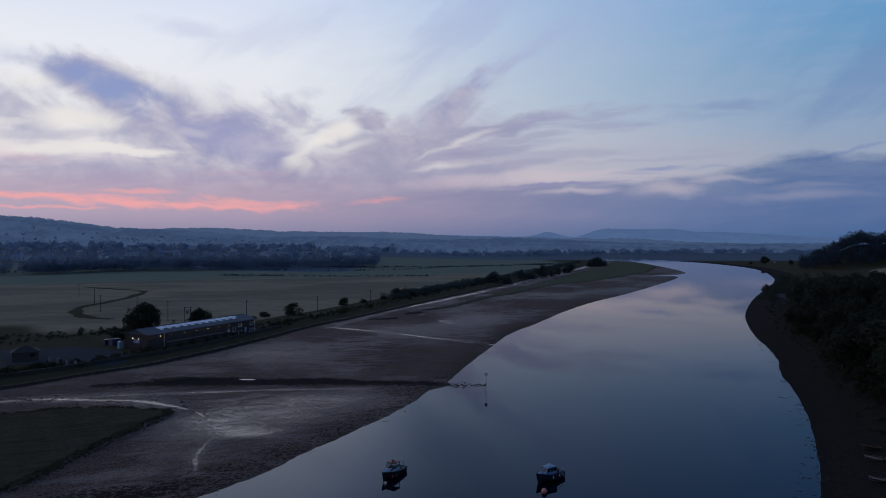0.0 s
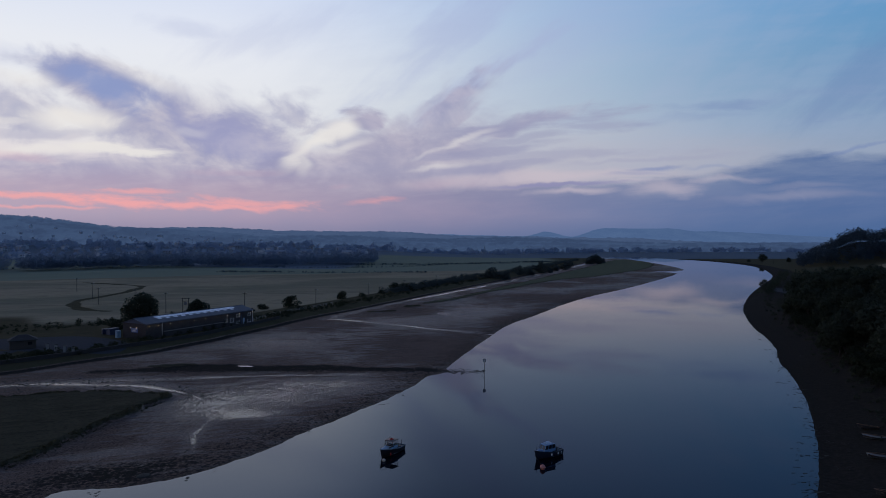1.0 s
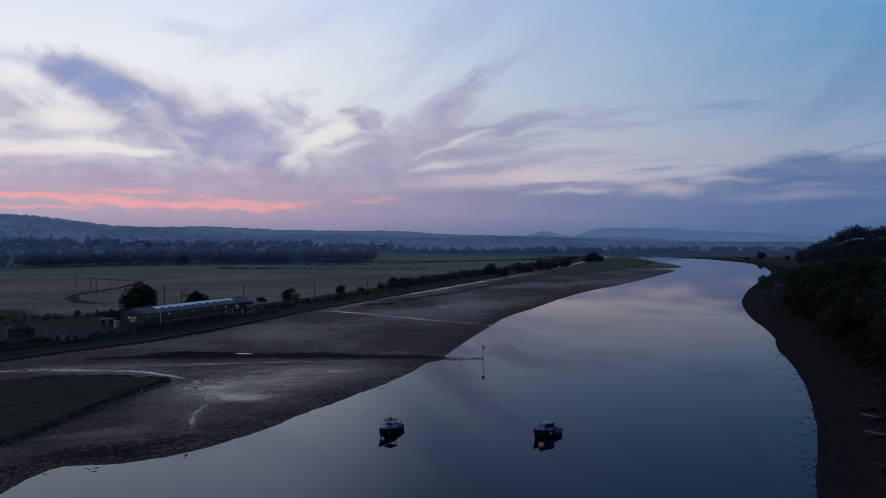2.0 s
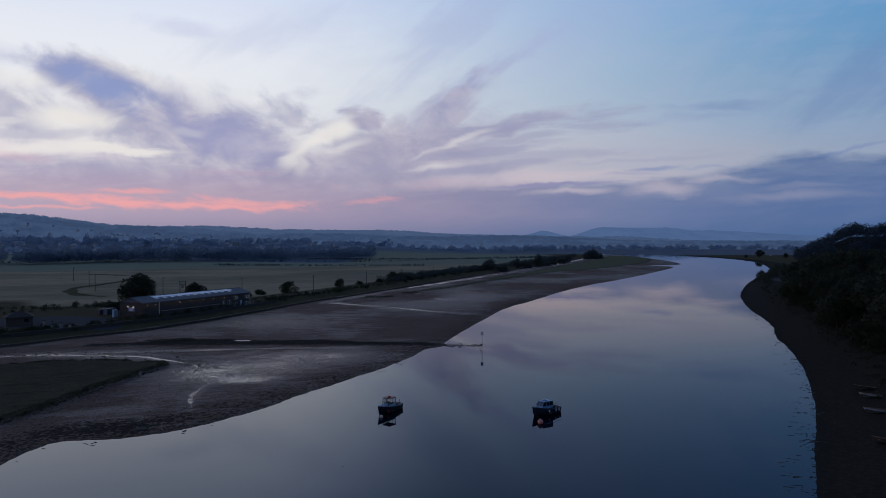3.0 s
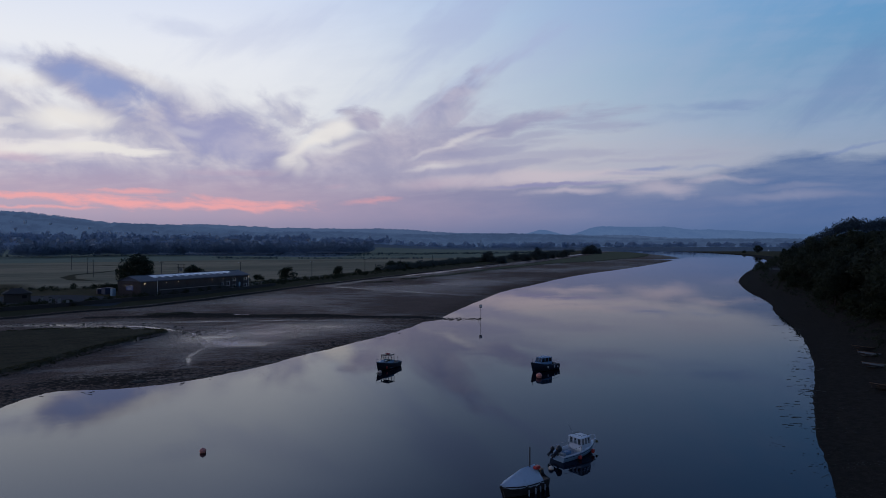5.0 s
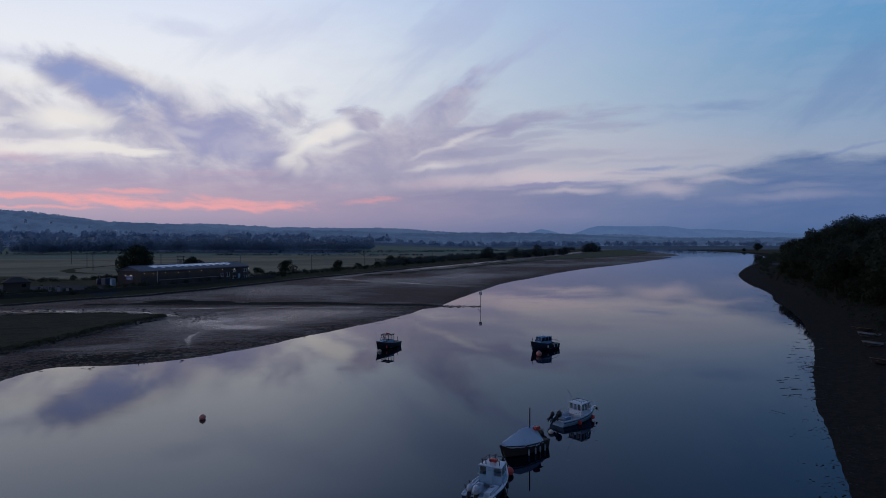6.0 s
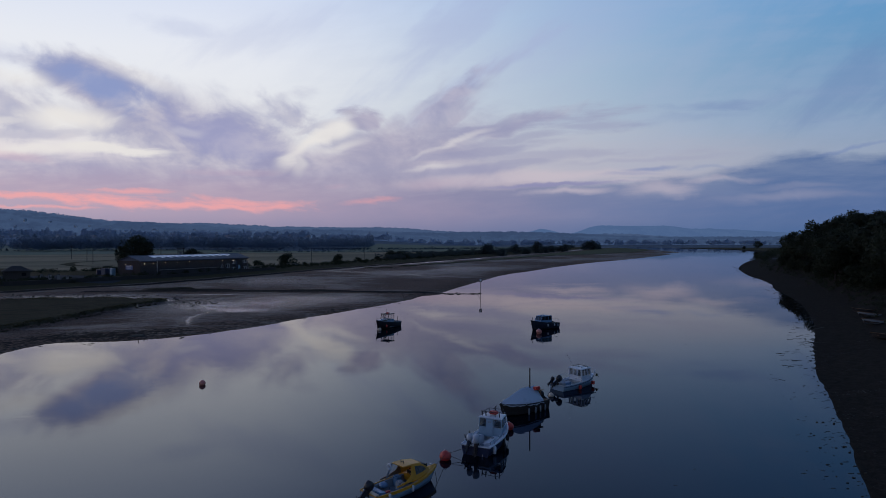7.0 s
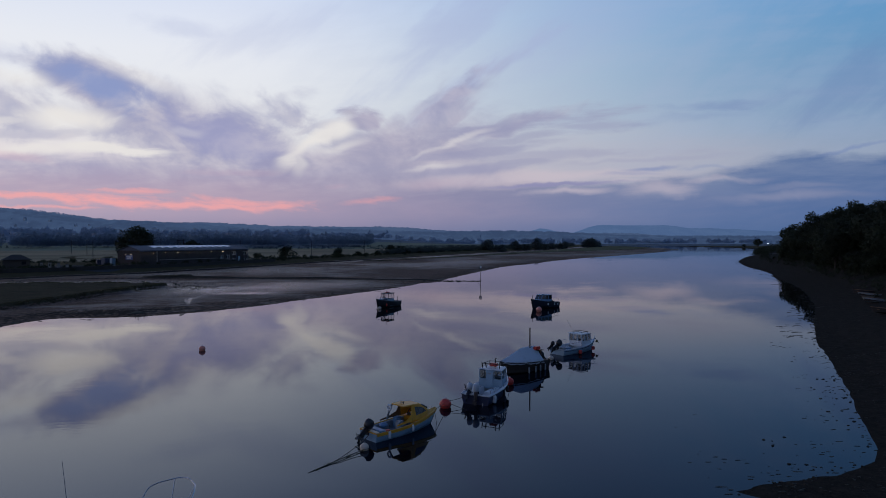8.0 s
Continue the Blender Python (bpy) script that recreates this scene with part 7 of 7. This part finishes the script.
# ---- stones, weed and driftwood at the water's edge ----
def stones(name, label, spots, seed, mat, size=(0.12, 0.45), flat=0.45, long=1.0):
    r = random.Random(seed)
    vs, fs, base = [], [], 0
    for x, y, z in spots:
        s = r.uniform(*size)
        n = 6
        a0 = r.random() * 6.28
        ring = [(x + s * long * r.uniform(0.7, 1.3) * math.cos(a0 + k * 6.283 / n), y + s * r.uniform(0.45, 0.9) * math.sin(a0 + k * 6.283 / n)) for k in range(n)]
        h = s * flat * r.uniform(0.6, 1.2)
        vs += [(a, c, z - 0.12) for a, c in ring]
        vs += [(x + (a - x) * 0.62, y + (c - y) * 0.62, z + h * r.uniform(0.7, 1.0)) for a, c in ring]
        fs += [(base + k, base + (k + 1) % n, base + n + (k + 1) % n, base + n + k) for k in range(n)] + [tuple(base + n + k for k in range(n))]
        base += 2 * n
    return tagged(new(name, mesh_from(name, vs, fs, [mat])), label, "stones", kind="stuff")


def edge_spots(line, count, seed, lo, hi, side, dz=0.0, y_max=1e9, clumped=0.72):
    """Spots near a shore line, lo to hi metres to its side."""
    r = random.Random(seed)
    out = []
    w = np.hypot(*np.diff(line, axis=0).T)
    keep = [k for k in range(len(w)) if 15 < line[k][1] < y_max and 15 < line[k + 1][1] < y_max * 1.2]
    while len(out) < count:
        if out and r.random() < clumped:
            x, y = out[r.randrange(max(0, len(out) - 60), len(out))]
            out.append((x + r.gauss(0, 0.6), y + r.gauss(0, 0.4)))
            continue
        k = r.choices(keep, [w[i] / (20 + line[i][1]) for i in keep])[0]
        u = r.random()
        (ax, ay), (bx, by) = line[k], line[k + 1]
        nx, ny = (by - ay) / w[k], -(bx - ax) / w[k]
        off = lo + (hi - lo) * r.random() ** 2
        x, y = ax + (bx - ax) * u + side * nx * off, ay + (by - ay) * u + side * ny * off
        out.append((x, y))
    zs = ground_at(np.array([p[0] for p in out]), np.array([p[1] for p in out]))[0]
    return [(x, y, max(z, -0.01) + dz) for (x, y), z in zip(out, zs)]


M_WEED_STONE = painted("weed_covered_stone", (0.018, 0.017, 0.010), 0.8, wear=0.4)
stones("shore_stones", "dark weed-covered stones along the east shore", edge_spots(SHORE_EAST, 1500, 41, -0.4, 9.0, -1, y_max=300), 42, M_WEED_STONE, (0.04, 0.13))
fringe = edge_spots(SHORE_EAST, 620, 43, 0.0, 3.2, 1, 0.012, 330, 0.45)
stones("weed_patches", "dark weed breaking the water by the east shore", [p for p in fringe if p[1] < 62], 44, M_WEED_STONE, (0.03, 0.11), 0.10, 2.2)
stones("weed_patches_far", "dark weed breaking the water by the east shore", [p for p in fringe if p[1] >= 62], 51, M_WEED_STONE, (0.07, 0.24), 0.10, 2.4)
stones("weed_patches_west", "dark weed at the edge of the mud", edge_spots(SHORE_WEST, 160, 45, -0.8, 1.6, 1, y_max=260), 46, M_WEED_STONE, (0.10, 0.40), 0.10)
rr = random.Random(47)
stones("stone_spit", "dark stones of a sunken bar running into the river",
       [(1.0 * K + 9.5 * rr.random() ** 1.3, 137.4 * K + rr.gauss(0, 1.3), 0.0) for k in range(110)], 48, M_WEED_STONE, (0.12, 0.40), 0.25)
stones("floating_weed", "scraps of weed floating on the river", [(rr.uniform(-22, 40), rr.uniform(60, 190), -0.005) for k in range(26)] + [(rr.uniform(9, 16), rr.uniform(24, 60), -0.005) for k in range(16)], 49, M_WEED_STONE, (0.04, 0.13), 0.06, 2.0)


clods = []
for k in range(420):
    (ax, ay), (bx, by) = (STREAM[k % (len(STREAM) - 1)], STREAM[k % (len(STREAM) - 1) + 1])
    u = rr.random()
    clods.append((ax + (bx - ax) * u + rr.gauss(0, 3.0), ay + (by - ay) * u + rr.gauss(1.0, 3.2)))
clod_z = ground_at(np.array([c[0] for c in clods]), np.array([c[1] for c in clods]))[0]
stones("mud_clods", "dark clods of turf and stones on the mud", [(x, y, z) for (x, y), z in zip(clods, clod_z) if area_distance(np.array([x]), np.array([y]), MARSH_NEAR)[0] < -0.5], 50, M_WEED_STONE, (0.10, 0.42), 0.30)


def stick_clump(x, y):
    c = thing("driftwood_clump", pose(x, y, height(x, y)), "clump of dark weed-hung sticks at the water's edge", "driftwood")
    q = random.Random(81)
    for k in range(26):
        u, w = q.uniform(-1.5, 1.5), q.uniform(-0.4, 0.4)
        part("stick", tube([(u, w, -0.25), (u + q.uniform(-0.3, 0.3), w + q.uniform(-0.2, 0.2), q.uniform(0.15, 0.65) * (1 - abs(u) / 2.2))], 0.045, 5, 0.015), M_DARK_WOOD, c)
    part("weed", ball((0, 0, 0.0), 0.9, 0.22, 12, 6), M_WEED_STONE, c)


stick_clump(-35.9 * K, 76.0 * K)


# ---- rowing boats drawn up on the east shore ----
def dinghy(x, y, turn, mat, label):
    d = thing("dinghy", Matrix.Translation((x, y, height(x, y) + 0.18)) @ pose(0, 0, 0, 7, -3, turn), label, "boat", "dinghies on the shore")
    s = Shape(3.2, 1.35, 0.42, 0.60, 0.16, transom=0.75)
    hull_part(d, s, mat)
    gunwale_part(d, s, M_WOOD, 0.035)
    cockpit_part(d, s, M_DARK_WOOD, 0.03, 0.93, 0.02, 0.05)
    for u in (-0.9, 0.1, 0.9):
        part("thwart", box((u, 0, 0.30), (0.22, 1.05, 0.04), 0.01), M_WOOD, d)


dinghy(66.0, 96.2, 172, M_GREY_DECK, "weathered grey dinghy drawn up on the dark shore")
dinghy(68.4, 101.0, 165, M_BLACK_HULL, "black dinghy drawn up on the dark shore")
dinghy(60.8, 87.6, 178, M_GREY_DECK, "weathered grey dinghy lying on the shingle")
dinghy(53.0, 74.4, 170, M_DARK_WOOD, "dark wooden dinghy lying on the shingle")


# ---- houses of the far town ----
# roof of the hill houses, paled and blued by haze put into its colour
M_HAZED_ROOF = painted("hazed_roof", (0.34, 0.40, 0.46), 0.6, wear=0.2, scale=0.4)
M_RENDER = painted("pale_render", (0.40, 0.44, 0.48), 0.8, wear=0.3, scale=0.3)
# slate and grey walls lightened to carry the same distance haze
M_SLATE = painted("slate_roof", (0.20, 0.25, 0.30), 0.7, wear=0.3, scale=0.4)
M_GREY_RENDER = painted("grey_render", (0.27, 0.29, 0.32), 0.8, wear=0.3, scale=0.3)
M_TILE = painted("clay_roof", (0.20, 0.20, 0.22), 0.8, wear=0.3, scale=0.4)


def house(l, w, h, rise, mat, roof):
    ob = thing("house", pose(0, 0, 0), "pale two-storey house in the distant town", "house", "houses of the town")
    part("wall", box((0, 0, h / 2 - 1), (l, w, h + 2)), mat, ob)
    part("roof", loft([[(-l / 2 - 0.3, -w / 2 - 0.3, h - 0.1), (-l / 2 - 0.3, 0, h + rise), (-l / 2 - 0.3, w / 2 + 0.3, h - 0.1)],
                       [(l / 2 + 0.3, -w / 2 - 0.3, h - 0.1), (l / 2 + 0.3, 0, h + rise), (l / 2 + 0.3, w / 2 + 0.3, h - 0.1)]], True, True), roof, ob)
    part("chimney", box((l * 0.35, 0, h + rise), (0.8, 0.9, 1.6)), M_BRICK, ob)
    for x in (-l * 0.3, 0.0, l * 0.3):
        for z in (1.4, 4.0):
            part("window", box((x, -w / 2 - 0.03, z), (1.2, 0.08, 1.2)), M_GLASS, ob)
    return ob


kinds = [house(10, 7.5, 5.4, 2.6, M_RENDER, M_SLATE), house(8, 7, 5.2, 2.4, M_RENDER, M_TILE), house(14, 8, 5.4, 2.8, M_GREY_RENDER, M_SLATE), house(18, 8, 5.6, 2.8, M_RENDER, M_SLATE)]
r = random.Random(77)
first = {}
for i in range(150):
    u = r.random()
    x = -1250 + 1150 * u ** 0.8
    y = r.uniform(980, 1690) if i % 8 else r.uniform(820, 1000)
    if x / y < -0.74 or x / y > -0.05:
        x = y * r.uniform(-0.70, -0.22)
    k = r.randrange(4)
    m = pose(x, y, height(x, y), 0, 0, r.choice((0, 20, -25, 70, 90)) + r.uniform(-8, 8))
    if k not in first:
        kinds[k].matrix_basis = m
        first[k] = True
    else:
        copy_thing(kinds[k], m)


hill_kind = house(7, 6, 4.2, 1.8, M_RENDER, M_HAZED_ROOF)
for i in range(90):
    x, u = r.uniform(-1350, -350), r.uniform(0.08, 0.62)
    z = crest_near(x) * float(np.interp(u, (0.0, 0.15, 0.35, 0.6, 0.85), (0.0, 0.18, 0.45, 0.75, 0.94)))
    y = 1750 + 300 * u - 0.00004 * (x + 250) ** 2
    m = pose(x, y - 4, z - 0.5, 0, 0, r.choice((0, 20, -25, 70, 90)) + r.uniform(-8, 8))
    if i:
        copy_thing(hill_kind, m)
    else:
        hill_kind.matrix_basis = m


def street_lamp(x, y):
    z = height(x, y)
    lamp = thing("street_lamp", pose(x, y, z), "lit street lamp by the far shore", "lamp")
    part("pole", tube([(0, 0, 0), (0, 0, 5.2), (-0.6, 0, 5.6)], 0.08, 6), M_POLE, lamp)
    head = part("head", box((-0.9, 0, 5.62), (0.7, 0.28, 0.12), 0.03), M_POLE, lamp)
    part("bulb", ball((-0.9, -0.1, 5.48), 0.22, 0.7, 8, 6), M_LAMP_WHITE, head, "lit white bulb")


M_LAMP_WHITE = lamp_glass("white_lamp", (0.9, 0.95, 1.0), 9.0)
street_lamp(424, 806)
